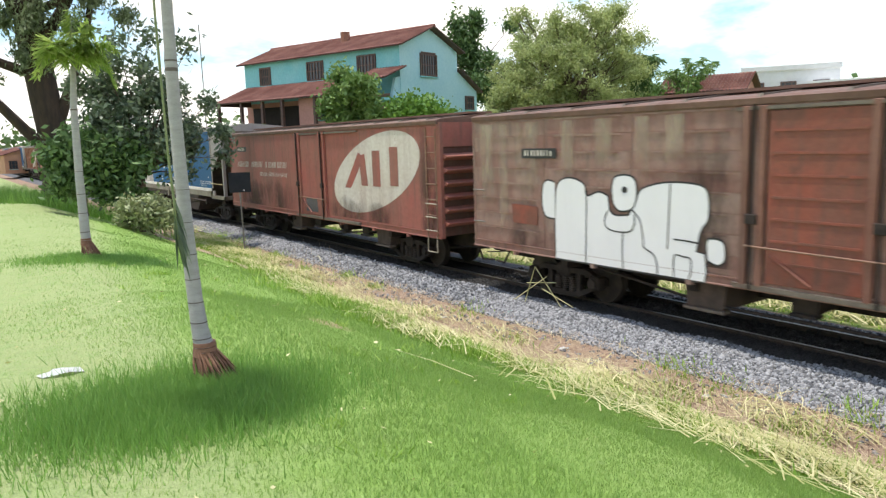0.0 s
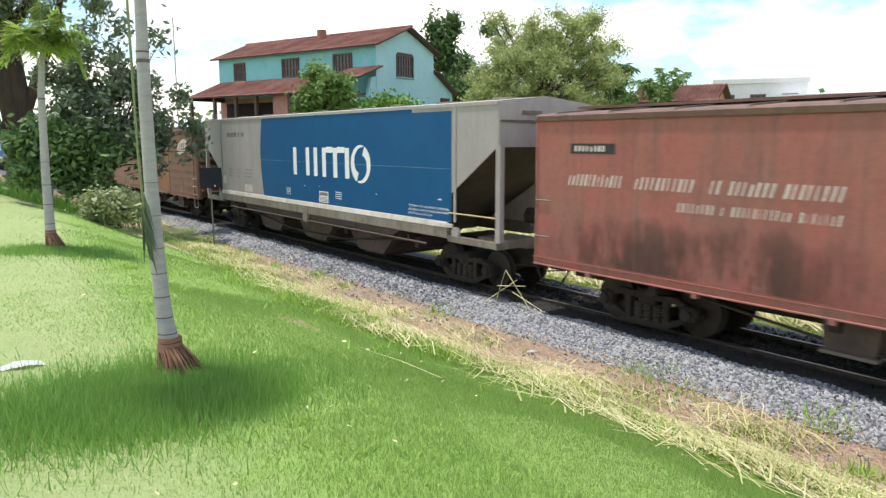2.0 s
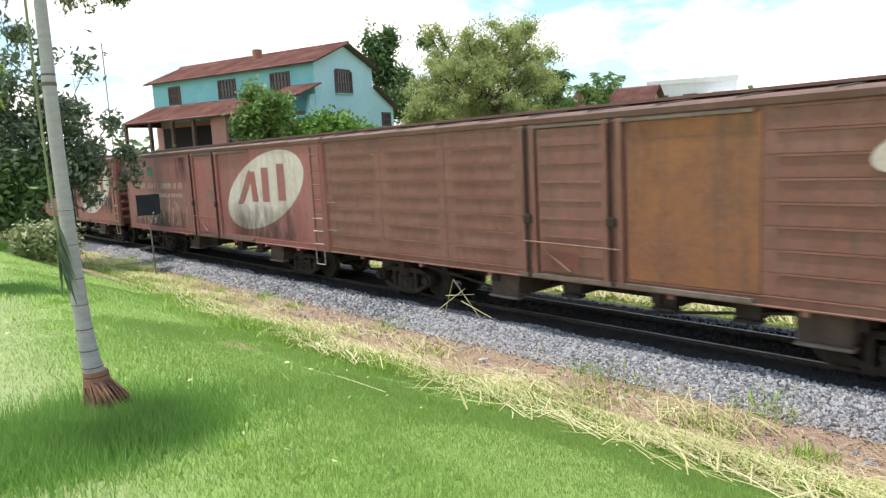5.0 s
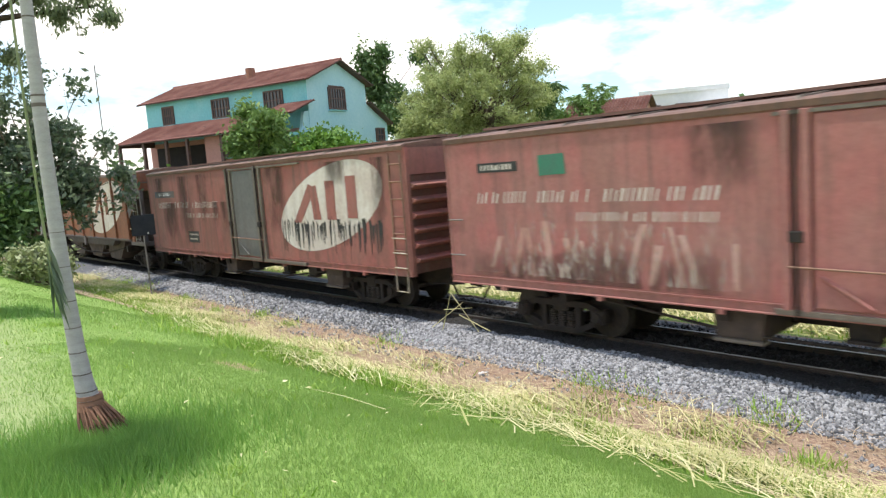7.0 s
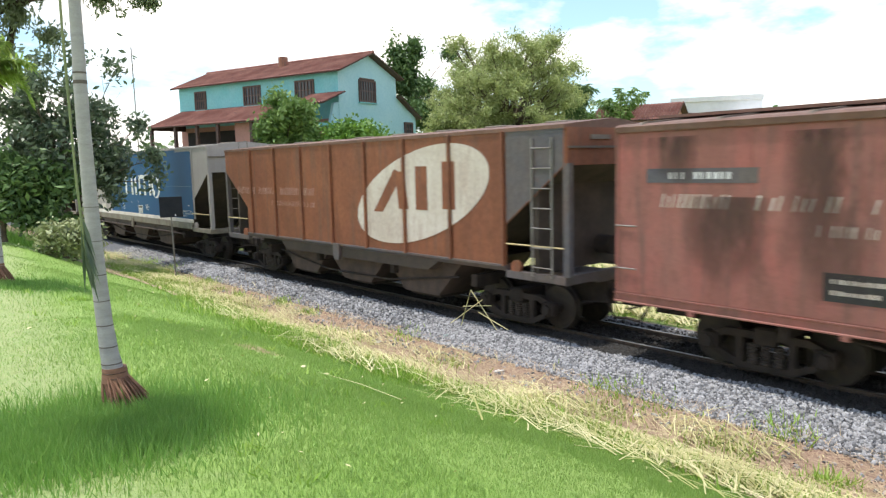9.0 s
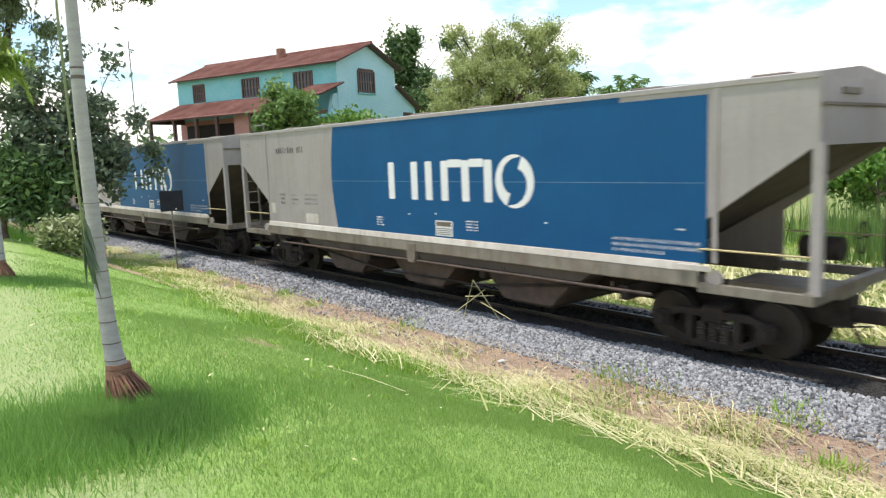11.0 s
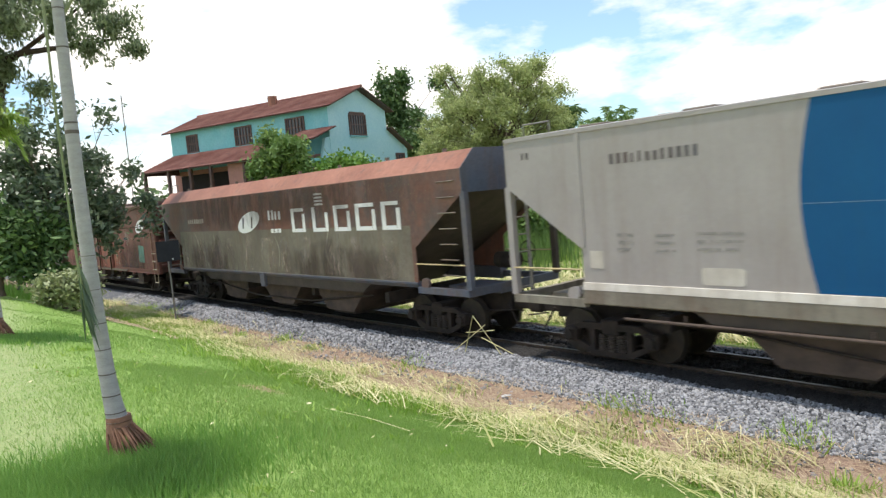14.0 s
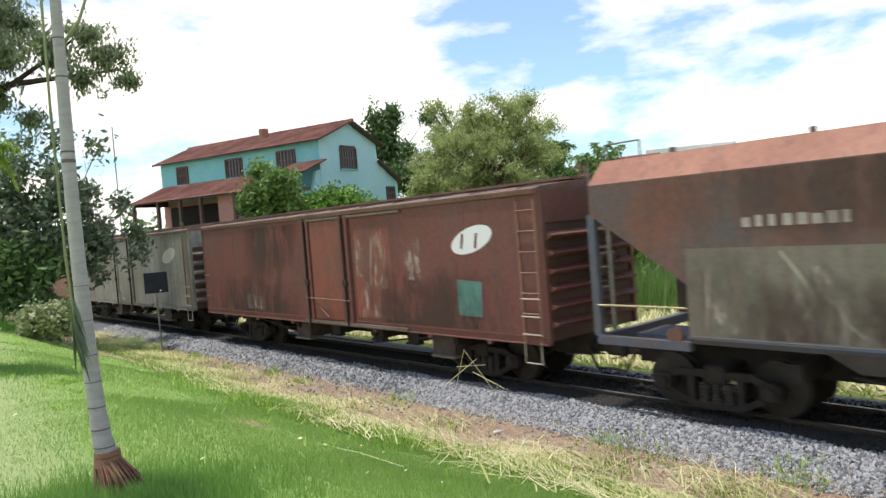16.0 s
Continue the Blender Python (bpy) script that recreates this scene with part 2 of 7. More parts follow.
M["white"] = paint("white_lettering", (0.82, 0.82, 0.81), (0.78, 0.78, 0.77), dirt=(0.60, 0.59, 0.57), rust=(0.62, 0.60, 0.58), wear=0.12, grime=0.1, speck=0.1)
M["oldwhite"] = paint("worn_white_lettering", (0.66, 0.61, 0.54), (0.56, 0.49, 0.42), dirt=(0.36, 0.27, 0.21), rust=(0.34, 0.17, 0.12), wear=0.4, grime=0.4)
M["ghost"] = paint("faded_lettering", (0.52, 0.34, 0.29), (0.44, 0.25, 0.20), dirt=(0.34, 0.16, 0.12), rust=(0.34, 0.13, 0.10), wear=0.8, grime=0.6)
M["stripe"] = paint("sill_stripe", (0.66, 0.62, 0.56), (0.52, 0.47, 0.41), dirt=(0.30, 0.25, 0.20), wear=0.3, grime=0.5, speck=0.2)
M["sill"] = paint("grimy_sill", (0.20, 0.17, 0.135), (0.13, 0.105, 0.085), wear=0.4)
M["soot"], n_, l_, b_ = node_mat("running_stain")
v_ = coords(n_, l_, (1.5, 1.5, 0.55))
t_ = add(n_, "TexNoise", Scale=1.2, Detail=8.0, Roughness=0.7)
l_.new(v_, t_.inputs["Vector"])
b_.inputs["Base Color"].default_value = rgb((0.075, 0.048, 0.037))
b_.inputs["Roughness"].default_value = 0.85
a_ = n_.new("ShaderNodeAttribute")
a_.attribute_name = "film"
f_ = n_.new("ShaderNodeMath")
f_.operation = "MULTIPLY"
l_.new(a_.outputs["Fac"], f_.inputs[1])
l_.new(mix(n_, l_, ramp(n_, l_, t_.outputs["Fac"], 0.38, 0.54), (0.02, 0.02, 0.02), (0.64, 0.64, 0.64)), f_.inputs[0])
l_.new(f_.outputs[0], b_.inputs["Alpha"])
M["data"] = plain("faded_data_paint", (0.20, 0.19, 0.18), (0.30, 0.28, 0.26), 6, 0.7)
M["bleach"], n_, l_, b_ = node_mat("bleached_streak")
v_ = coords(n_, l_, (2.2, 2.2, 0.5))
t_ = add(n_, "TexNoise", Scale=1.6, Detail=7.0, Roughness=0.65)
l_.new(v_, t_.inputs["Vector"])
b_.inputs["Base Color"].default_value = rgb((0.52, 0.43, 0.31))
b_.inputs["Roughness"].default_value = 0.8
a_ = n_.new("ShaderNodeAttribute")
a_.attribute_name = "film"
f_ = n_.new("ShaderNodeMath")
f_.operation = "MULTIPLY"
l_.new(a_.outputs["Fac"], f_.inputs[1])
l_.new(mix(n_, l_, ramp(n_, l_, t_.outputs["Fac"], 0.35, 0.62), (0.05, 0.05, 0.05), (0.60, 0.60, 0.60)), f_.inputs[0])
l_.new(f_.outputs[0], b_.inputs["Alpha"])
M["smear"], n_, l_, b_ = node_mat("white_smear")
v_ = coords(n_, l_, (4.0, 4.0, 1.1))
t_ = add(n_, "TexNoise", Scale=2.2, Detail=8.0, Roughness=0.72)
l_.new(v_, t_.inputs["Vector"])
b_.inputs["Base Color"].default_value = rgb((0.60, 0.50, 0.42))
b_.inputs["Roughness"].default_value = 0.8
a_ = n_.new("ShaderNodeAttribute")
a_.attribute_name = "film"
f_ = n_.new("ShaderNodeMath")
f_.operation = "MULTIPLY"
l_.new(a_.outputs["Fac"], f_.inputs[1])
l_.new(mix(n_, l_, ramp(n_, l_, t_.outputs["Fac"], 0.50, 0.60), (0, 0, 0), (0.68, 0.68, 0.68)), f_.inputs[0])
l_.new(f_.outputs[0], b_.inputs["Alpha"])
M["slateblue"] = paint("slate_blue_paint", (0.085, 0.105, 0.15), (0.13, 0.12, 0.125), rust=(0.16, 0.08, 0.055), wear=0.5)
M["bearer"] = plain("rusty_bearer", (0.10, 0.07, 0.055), (0.05, 0.036, 0.03), 3, 0.85, relief=0.3)
M["sillweb"] = paint("olive_sill", (0.29, 0.265, 0.215), (0.20, 0.17, 0.135), wear=0.5, speck=0.3)
M["seam"] = plain("seam_scratch", (0.22, 0.32, 0.42), (0.12, 0.22, 0.34), 3, 0.6)
M["dark"] = plain("dark_paint", (0.028, 0.028, 0.028), (0.05, 0.045, 0.04), 4, 0.7)
M["slate"] = paint("slate_paint", (0.10, 0.10, 0.115), (0.14, 0.115, 0.105), wear=0.5)
M["bluegrey"] = paint("blue_grey_paint", (0.19, 0.085, 0.06), (0.11, 0.098, 0.094), rust=(0.27, 0.10, 0.055), wear=0.7, grime=0.5)
M["tan"] = paint("grey_tan_paint", (0.22, 0.20, 0.155), (0.15, 0.13, 0.10), dirt=(0.16, 0.10, 0.07), rust=(0.17, 0.15, 0.14), wear=0.35, grime=0.55)
M["rustroof"] = paint("rusted_roof", (0.36, 0.165, 0.11), (0.28, 0.12, 0.08), wear=0.4)
M["boxroof"] = paint("boxcar_roof", (0.20, 0.115, 0.085), (0.15, 0.085, 0.065), wear=0.6)
M["green"] = plain("green_patch", (0.03, 0.19, 0.11), (0.05, 0.15, 0.10), 3, 0.6)
M["teal"] = plain("teal_patch", (0.08, 0.30, 0.25), (0.16, 0.27, 0.22), 3, 0.6)
M["oxblood"] = paint("oxblood_paint", (0.20, 0.066, 0.055), (0.16, 0.078, 0.062), wear=0.6, grime=0.6)
M["paleghost"] = paint("pale_stroke", (0.40, 0.38, 0.30), (0.30, 0.28, 0.22), dirt=(0.20, 0.18, 0.14), rust=(0.2, 0.17, 0.13), wear=0.7)
M["eucaleaf"] = leaf_mat("grey_green_leaf", (0.15, 0.20, 0.10), (0.34, 0.40, 0.23), 0.5)
M["ladder"] = paint("ladder_paint", (0.24, 0.13, 0.09), (0.30, 0.19, 0.13), wear=0.4)
M["yellow"] = plain("yellow_rod", (0.55, 0.45, 0.22), (0.42, 0.34, 0.2), 6, 0.6)
M["palerail"] = plain("pale_rail_paint", (0.50, 0.44, 0.34), (0.34, 0.28, 0.21), 6, 0.6)
M["black"] = plain("black_paint", (0.02, 0.02, 0.02), (0.03, 0.03, 0.03), 5, 0.55)
M["bark"] = plain("grey_palm_bark", (0.41, 0.395, 0.385), (0.34, 0.325, 0.315), 9, 0.85, relief=0.4, stretch=(1, 1, 4))
M["ring"] = plain("leaf_scar", (0.17, 0.14, 0.12), (0.11, 0.09, 0.08), 9, 0.9)
M["roots"] = plain("root_fibre", (0.25, 0.13, 0.08), (0.16, 0.08, 0.05), 12, 0.9, relief=0.4)
M["trunk"] = plain("dark_bark", (0.075, 0.05, 0.035), (0.04, 0.03, 0.025), 3, 0.95, relief=0.8, stretch=(2, 2, 0.5))
M["twig"] = plain("twig_bark", (0.17, 0.13, 0.09), (0.10, 0.08, 0.06), 6, 0.9)
M["palmleaf"] = leaf_mat("palm_leaf", (0.24, 0.38, 0.06), (0.58, 0.66, 0.22), 0.5)
M["drypalm"] = leaf_mat("dry_palm_leaf", (0.25, 0.30, 0.13), (0.40, 0.42, 0.22), 0.2)
M["darkleaf"] = leaf_mat("dark_leaf", (0.075, 0.12, 0.065), (0.25, 0.31, 0.19), 0.35, 0.38)
M["oliveleaf"] = leaf_mat("olive_leaf", (0.28, 0.34, 0.11), (0.52, 0.57, 0.26), 0.5, 0.55, 0.12)
M["deepleaf"] = leaf_mat("deep_leaf", (0.07, 0.14, 0.04), (0.16, 0.26, 0.08), 0.2)
M["midleaf"] = leaf_mat("mid_leaf", (0.11, 0.21, 0.045), (0.26, 0.38, 0.10), 0.25)
M["brightleaf"] = leaf_mat("bright_leaf", (0.10, 0.23, 0.03), (0.24, 0.40, 0.07), 0.3)
M["wallblue"] = plain("turquoise_render", (0.20, 0.52, 0.56), (0.26, 0.55, 0.585), 0.9, 0.9, relief=0.1)
M["wallpale"] = plain("pale_blue_render", (0.40, 0.66, 0.73), (0.46, 0.70, 0.76), 0.9, 0.9, relief=0.1)
M["wallpink"] = plain("pink_render", (0.50, 0.27, 0.22), (0.42, 0.22, 0.18), 1.2, 0.9)
M["tile"] = roof_tiles()
M["wood"] = plain("dark_window_wood", (0.13, 0.075, 0.06), (0.08, 0.05, 0.04), 6, 0.7)
M["whitewall"] = plain("white_wall", (0.78, 0.78, 0.77), (0.70, 0.70, 0.69), 0.5, 0.9)
M["paper"] = plain("white_litter", (0.85, 0.85, 0.83), (0.72, 0.72, 0.70), 8, 0.7)
M["signback"] = plain("sign_panel", (0.012, 0.014, 0.02), (0.02, 0.022, 0.028), 4, 0.9)
M["galv"] = plain("weathered_post", (0.25, 0.24, 0.225), (0.18, 0.16, 0.14), 6, 0.6, 0.3)
M["void"] = plain("shaded_interior", (0.03, 0.028, 0.026), (0.02, 0.02, 0.02), 3, 0.9)
M["brick"] = plain("orange_wall", (0.55, 0.30, 0.20), (0.45, 0.24, 0.16), 0.8, 0.9)
m_glass, n_, l_, b_ = node_mat("window_glass")
b_.inputs["Base Color"].default_value = rgb((0.04, 0.05, 0.06))
b_.inputs["Roughness"].default_value = 0.12
M["glass"] = m_glass


# ---- mesh helpers ----
def part(name, bm, material, parent=None, label=""):
    """Links a bmesh as one mesh object, under a thing or a part if one is given."""
    me = bpy.data.meshes.new(name)
    bm.to_mesh(me)
    bm.free()
    me.materials.append(material)
    ob = new(name, me)
    if parent is not None:
        ob.parent = parent
    if label:
        tagged(ob, label)
    return ob


def shared(name, me, parent, m=None):
    """One more object on a mesh that exists."""
    ob = new(name, me)
    ob.parent = parent
    if m is not None:
        ob.matrix_basis = m
    return ob


def arrays(name, verts, faces, material, parent=None, smooth=False):
    """A mesh object from numpy arrays: verts (n, 3), faces (k, 3 or 4)."""
    me = bpy.data.meshes.new(name)
    verts, faces = np.asarray(verts, np.float32), np.asarray(faces, np.int32)
    k, w = faces.shape
    me.vertices.add(len(verts)), me.loops.add(k * w), me.polygons.add(k)
    me.vertices.foreach_set("co", verts.ravel())
    me.loops.foreach_set("vertex_index", faces.ravel())
    me.polygons.foreach_set("loop_start", np.arange(0, k * w, w, dtype=np.int32))
    me.polygons.foreach_set("loop_total", np.full(k, w, np.int32))
    if smooth:
        me.polygons.foreach_set("use_smooth", np.ones(k, bool))
    me.update(calc_edges=True)
    me.materials.append(material)
    ob = new(name, me)
    if parent is not None:
        ob.parent = parent
    return ob


def box(bm, x0, x1, y0, y1, z0, z1, bev=0.0):
    vs = [bm.verts.new((x, y, z)) for x in (x0, x1) for y in (y0, y1) for z in (z0, z1)]
    fs = [bm.faces.new([vs[i] for i in f]) for f in ((0, 1, 3, 2), (4, 6, 7, 5), (0, 4, 5, 1), (2, 3, 7, 6), (0, 2, 6, 4), (1, 5, 7, 3))]
    if bev:
        edges = list({e for f in fs for e in f.edges})
        bmesh.ops.bevel(bm, geom=edges, offset=bev, segments=1, affect="EDGES")
    return bm


def rod(bm, a, b, r, r2=None, seg=8):
    """A round bar from a to b, tapered if r2 is given."""
    a, b = Vector(a), Vector(b)
    r2 = r if r2 is None else r2
    d = (b - a).normalized()
    u = d.orthogonal().normalized()
    v = d.cross(u)
    ra, rb = [], []
    for i in range(seg):
        w = 2 * math.pi * i / seg
        o = u * math.cos(w) + v * math.sin(w)
        ra.append(bm.verts.new(a + o * r)), rb.append(bm.verts.new(b + o * r2))
    for i in range(seg):
        j = (i + 1) % seg
        bm.faces.new((ra[i], ra[j], rb[j], rb[i])).smooth = True
    bm.faces.new([bm.verts.new(q.co) for q in ra[::-1]]), bm.faces.new([bm.verts.new(q.co) for q in rb])
    return bm


def tube(bm, pts, radii, seg=14):
    """One smooth skin round a bent line of points, closed at both ends."""
    pts = [Vector(p) for p in pts]
    rows = []
    for k, p in enumerate(pts):
        d = (pts[min(k + 1, len(pts) - 1)] - pts[max(k - 1, 0)]).normalized()
        u = Vector((0, 1, 0)).cross(d).normalized() if abs(d.y) < 0.9 else Vector((1, 0, 0)).cross(d).normalized()
        v = d.cross(u)
        rows.append([bm.verts.new(p + (u * math.cos(2 * math.pi * i / seg) + v * math.sin(2 * math.pi * i / seg)) * radii[k]) for i in range(seg)])
    for lo, hi in zip(rows[:-1], rows[1:]):
        for i in range(seg):
            j = (i + 1) % seg
            bm.faces.new((lo[i], lo[j], hi[j], hi[i])).smooth = True
    bm.faces.new([bm.verts.new(q.co) for q in rows[0][::-1]]), bm.faces.new([bm.verts.new(q.co) for q in rows[-1]])
    return bm


def prism(bm, poly, x0, x1):
    """A polygon of (y, z) points pushed from x0 to x1."""
    a = [bm.verts.new((x0, y, z)) for y, z in poly]
    b = [bm.verts.new((x1, y, z)) for y, z in poly]
    n = len(poly)
    bm.faces.new(a), bm.faces.new(b[::-1])
    for i in range(n):
        j = (i + 1) % n
        bm.faces.new((a[j], a[i], b[i], b[j]))
    bmesh.ops.recalc_face_normals(bm, faces=bm.faces)
    return bm


def prism_y(bm, poly, y0, y1):
    """A polygon of (x, z) points pushed from y0 to y1."""
    a = [bm.verts.new((x, y0, z)) for x, z in poly]
    b = [bm.verts.new((x, y1, z)) for x, z in poly]
    n = len(poly)
    bm.faces.new(a), bm.faces.new(b[::-1])
    for i in range(n):
        j = (i + 1) % n
        bm.faces.new((a[j], a[i], b[i], b[j]))
    bmesh.ops.recalc_face_normals(bm, faces=bm.faces)
    return bm


def pieces(name, bm, material, parent, label=""):
    """Links each separate piece of a bmesh as a mesh object of its own."""
    bmesh.ops.remove_doubles(bm, verts=bm.verts, dist=0.00002)
    bm.verts.index_update()
    seen, out = set(), []
    for v in bm.verts:
        if v in seen:
            continue
        stack, island = [v], []
        seen.add(v)
        while stack:
            a = stack.pop()
            island.append(a)
            for e in a.link_edges:
                b = e.other_vert(a)
                if b not in seen:
                    seen.add(b)
                    stack.append(b)
        index = {a: i for i, a in enumerate(island)}
        faces = {f for a in island for f in a.link_faces}
        me = bpy.data.meshes.new(name)
        me.from_pydata([tuple(a.co) for a in island], [], [[index[a] for a in f.verts] for f in sorted(faces, key=lambda f: min(index[a] for a in f.verts))])
        me.materials.append(material)
        ob = new(name, me)
        ob.parent = parent
        if label:
            tagged(ob, label)
        out.append(ob)
    bm.free()
    return out


def B():
    return bmesh.new()


def empty(name, label="", category="", group="", kind=""):
    return tagged(new(name), label, category, group, kind)

# ---- ground ----
RAIL = -1.67          # height of the rail heads
AXIS = 11.15          # the track's middle
PROFILE_X = (-60, 1.5, 2.5, 4.0, 5.5, 6.8, 7.8, 8.7, 10.0, 12.3, 13.8, 15.0, 22.0, 200)
PROFILE_Z = (0, 0, -0.12, -0.6, -1.2, -1.72, -1.93, -2.0, -1.77, -1.77, -2.0, -2.0, -1.7, -1.7)


def ground_z(x, y):
    wave = 0.03 * np.sin(x * 1.7 + y * 0.6) + 0.03 * np.sin(y * 1.3 - x * 0.8)
    return np.interp(x, PROFILE_X, PROFILE_Z) + wave * np.clip((7.5 - x) / 3, 0, 1) * (np.abs(x) < 25)


def lawn_edge(y):
    return np.interp(y, (0, 3.5, 6, 8, 11, 21, 30, 60), (6.7, 6.4, 6.0, 5.1, 5.3, 7.3, 8.4, 8.8))


def build_ground():
    xs = np.concatenate([[-2500, -600, -150, -60, -30], np.arange(-20, 24.01, 0.25), np.arange(25, 60, 2.5), [80, 120, 250, 700, 2500]])
    ys = np.concatenate([[-2500, -500, -120, -40, -15], np.arange(-6, 45.01, 0.3), np.arange(46, 110, 3), [130, 200, 400, 900, 2500]])
    gx, gy = np.meshgrid(xs, ys, indexing="ij")
    gz = ground_z(gx, gy)
    verts = np.stack([gx, gy, gz], -1).reshape(-1, 3)
    nx, ny = len(xs), len(ys)
    i = np.arange((nx - 1) * ny).reshape(nx - 1, ny)[:, :-1].ravel()
    faces = np.stack([i, i + ny, i + ny + 1, i + 1], 1)
    ob = arrays("ground", verts, faces, M["ground"], smooth=True)
    x, y = verts[:, 0], verts[:, 1]
    e = lawn_edge(y)
    step = lambda a, lo, hi: np.clip((a - lo) / (hi - lo), 0, 1)
    zones = {
        "worn": step(2.1 - x + 0.12 * y, 0.2, 1.8) * 0.66,
        "dry": np.maximum(step(x - e, -0.35, 0.35) * (x < 12.9), 0.8 * np.exp(-((x - 3.45) / 0.35) ** 2 - ((y - 7.4) / 0.45) ** 2)),
        "soil": step(x, 6.5, 7.7) * (x < 12.9),
        "stone": step(x, 8.75, 9.1) * step(12.9 - x, 0, 0.4),
        "bed_shade": step(x, 9.9, 10.15) * step(11.9 - x, 0, 0.3),
        "field": step(x, 12.6, 13.2),
    }
    for key, values in zones.items():
        a = ob.data.attributes.new(key, "FLOAT", "POINT")
        a.data.foreach_set("value", np.asarray(values, np.float32))
    tagged(ob, "green lawn sloping down to dry cuttings and railway ballast", "ground", kind="structure")


build_ground()
rng = np.random.default_rng(7)


def blades(name, x, y, z, height, width, material, lean=0.5, label="", category="grass", flat=0.0):
    """Three-cornered or bent blades of grass at the given feet, in one mesh."""
    n = len(x)
    turn = rng.uniform(0, 2 * np.pi, n)
    out = rng.uniform(0, lean, n) * height
    az = rng.uniform(0, 2 * np.pi, n)
    foot = np.stack([x, y, z], 1)
    side = np.stack([np.cos(turn), np.sin(turn), np.zeros(n)], 1) * (width / 2)[:, None]
    tip = foot + np.stack([np.cos(az) * out, np.sin(az) * out, height], 1)
    verts = np.stack([foot - side, foot + side, tip], 1).reshape(-1, 3)
    faces = np.arange(3 * n).reshape(n, 3)
    return tagged(arrays(name, verts, faces, material), label, category, kind="stuff")


def scatter(n, x0, x1, y0, y1):
    return rng.uniform(x0, x1, n), rng.uniform(y0, y1, n)


def build_lawn():
    xs, ys = [], []
    for n, y0, y1 in ((280000, 1.0, 5.0), (190000, 5.0, 9.0), (90000, 9.0, 16.0), (40000, 16.0, 30.0)):
        x, y = scatter(n, -0.8, 7.8, y0, y1)
        keep = (x < lawn_edge(y) + rng.normal(0, 0.18, n)) & (x > 0.04 * y - 0.6)
        thin = np.clip(0.45 + (x - 0.8 - 0.10 * y) * 0.5, 0.22, 1.0)
        keep &= rng.uniform(0, 1, n) < thin - 0.8 * np.exp(-((x - 3.45) / 0.35) ** 2 - ((y - 7.4) / 0.45) ** 2)
        xs.append(x[keep]), ys.append(y[keep])
    x, y = np.concatenate(xs), np.concatenate(ys)
    n = len(x)
    h = rng.uniform(0.016, 0.046, n) * np.clip(0.5 + 0.3 * x, 0.45, 1.0) * (1 + 0.03 * np.maximum(0, x - 2.5)) * (0.7 + 0.45 * (np.sin(x * 2.1 + 1.3) * np.sin(y * 1.7) > -0.2))
    blades("lawn_grass", x, y, ground_z(x, y) - 0.004, h, rng.uniform(0.003, 0.0065, n) * (1 + 0.07 * y), M["grass"], 0.7, "short bright green mown lawn grass")
    # lush tuft round the near palm
    n = 46000
    a, r = rng.uniform(0, 2 * np.pi, n), np.abs(rng.normal(0, 0.48, n))
    x, y = 1.05 + 1.25 * r * np.cos(a), 4.75 + 0.85 * r * np.sin(a)
    blades("lush_grass", x, y, ground_z(x, y) - 0.004, rng.uniform(0.05, 0.16, n), rng.uniform(0.005, 0.010, n), M["lush"], 0.8, "longer dark green grass round the foot of the palm")
    n = 9000
    a, r = rng.uniform(0, 2 * np.pi, n), np.abs(rng.normal(0, 0.5, n))
    x, y = 1.75 + 1.2 * r * np.cos(a), 12.2 + 1.0 * r * np.sin(a)
    blades("lush_grass", x, y, ground_z(x, y) - 0.004, rng.uniform(0.04, 0.11, n), rng.uniform(0.008, 0.014, n), M["lush"], 0.8, "longer green grass round the foot of the young palm")
    # small broad-leaved weeds scattered in the lawn
    cx, cy = [], []
    for k in range(70):
        xx, yy = rng.uniform(1.5, 5.5), rng.uniform(3.0, 12.0)
        m = int(rng.integers(8, 22))
        cx.append(xx + rng.normal(0, 0.05, m)), cy.append(yy + rng.normal(0, 0.05, m))
    x, y = np.concatenate(cx), np.concatenate(cy)
    n = len(x)
    blades("lawn_weeds", x, y, ground_z(x, y), rng.uniform(0.04, 0.09, n), rng.uniform(0.012, 0.025, n), M["weed"], 1.4, "small broad-leaved weeds in the lawn", "weeds")


build_lawn()


def strands(name, x, y, z, length, width, material, heading, spread, lift, label, category="straw"):
    """Long blades lying on the ground, bent in the middle and slightly raised."""
    n = len(x)
    a = rng.normal(heading, spread, n)
    d = np.stack([np.cos(a), np.sin(a), np.zeros(n)], 1)
    s = np.stack([-np.sin(a), np.cos(a), np.zeros(n)], 1) * (width / 2)[:, None]
    base = np.stack([x, y, z], 1)
    bend = s / width.mean() * (rng.normal(0, 0.05, n))[:, None]
    up = rng.uniform(0.2, 1.0, n) * lift
    verts = []
    for f, w, u in ((-0.5, 1.0, 0.15), (0.0, 1.0, 1.0), (0.5, 0.25, rng.uniform(0.0, 1.4, n))):
        p = base + d * (length * f)[:, None] + bend * (1 - (2 * f) ** 2)
        p = p + np.stack([np.zeros(n), np.zeros(n), up * u], 1)
        p[:, 2] += ground_z(p[:, 0], p[:, 1]) - ground_z(x, y)
        verts += [p - s * w, p + s * w]
    verts = np.stack(verts, 1).reshape(-1, 3)
    o = (np.arange(n) * 6)[:, None]
    faces = np.concatenate([o + np.array([[0, 1, 3, 2]]), o + np.array([[2, 3, 5, 4]])])
    return tagged(arrays(name, verts, faces, material), label, category, kind="stuff")


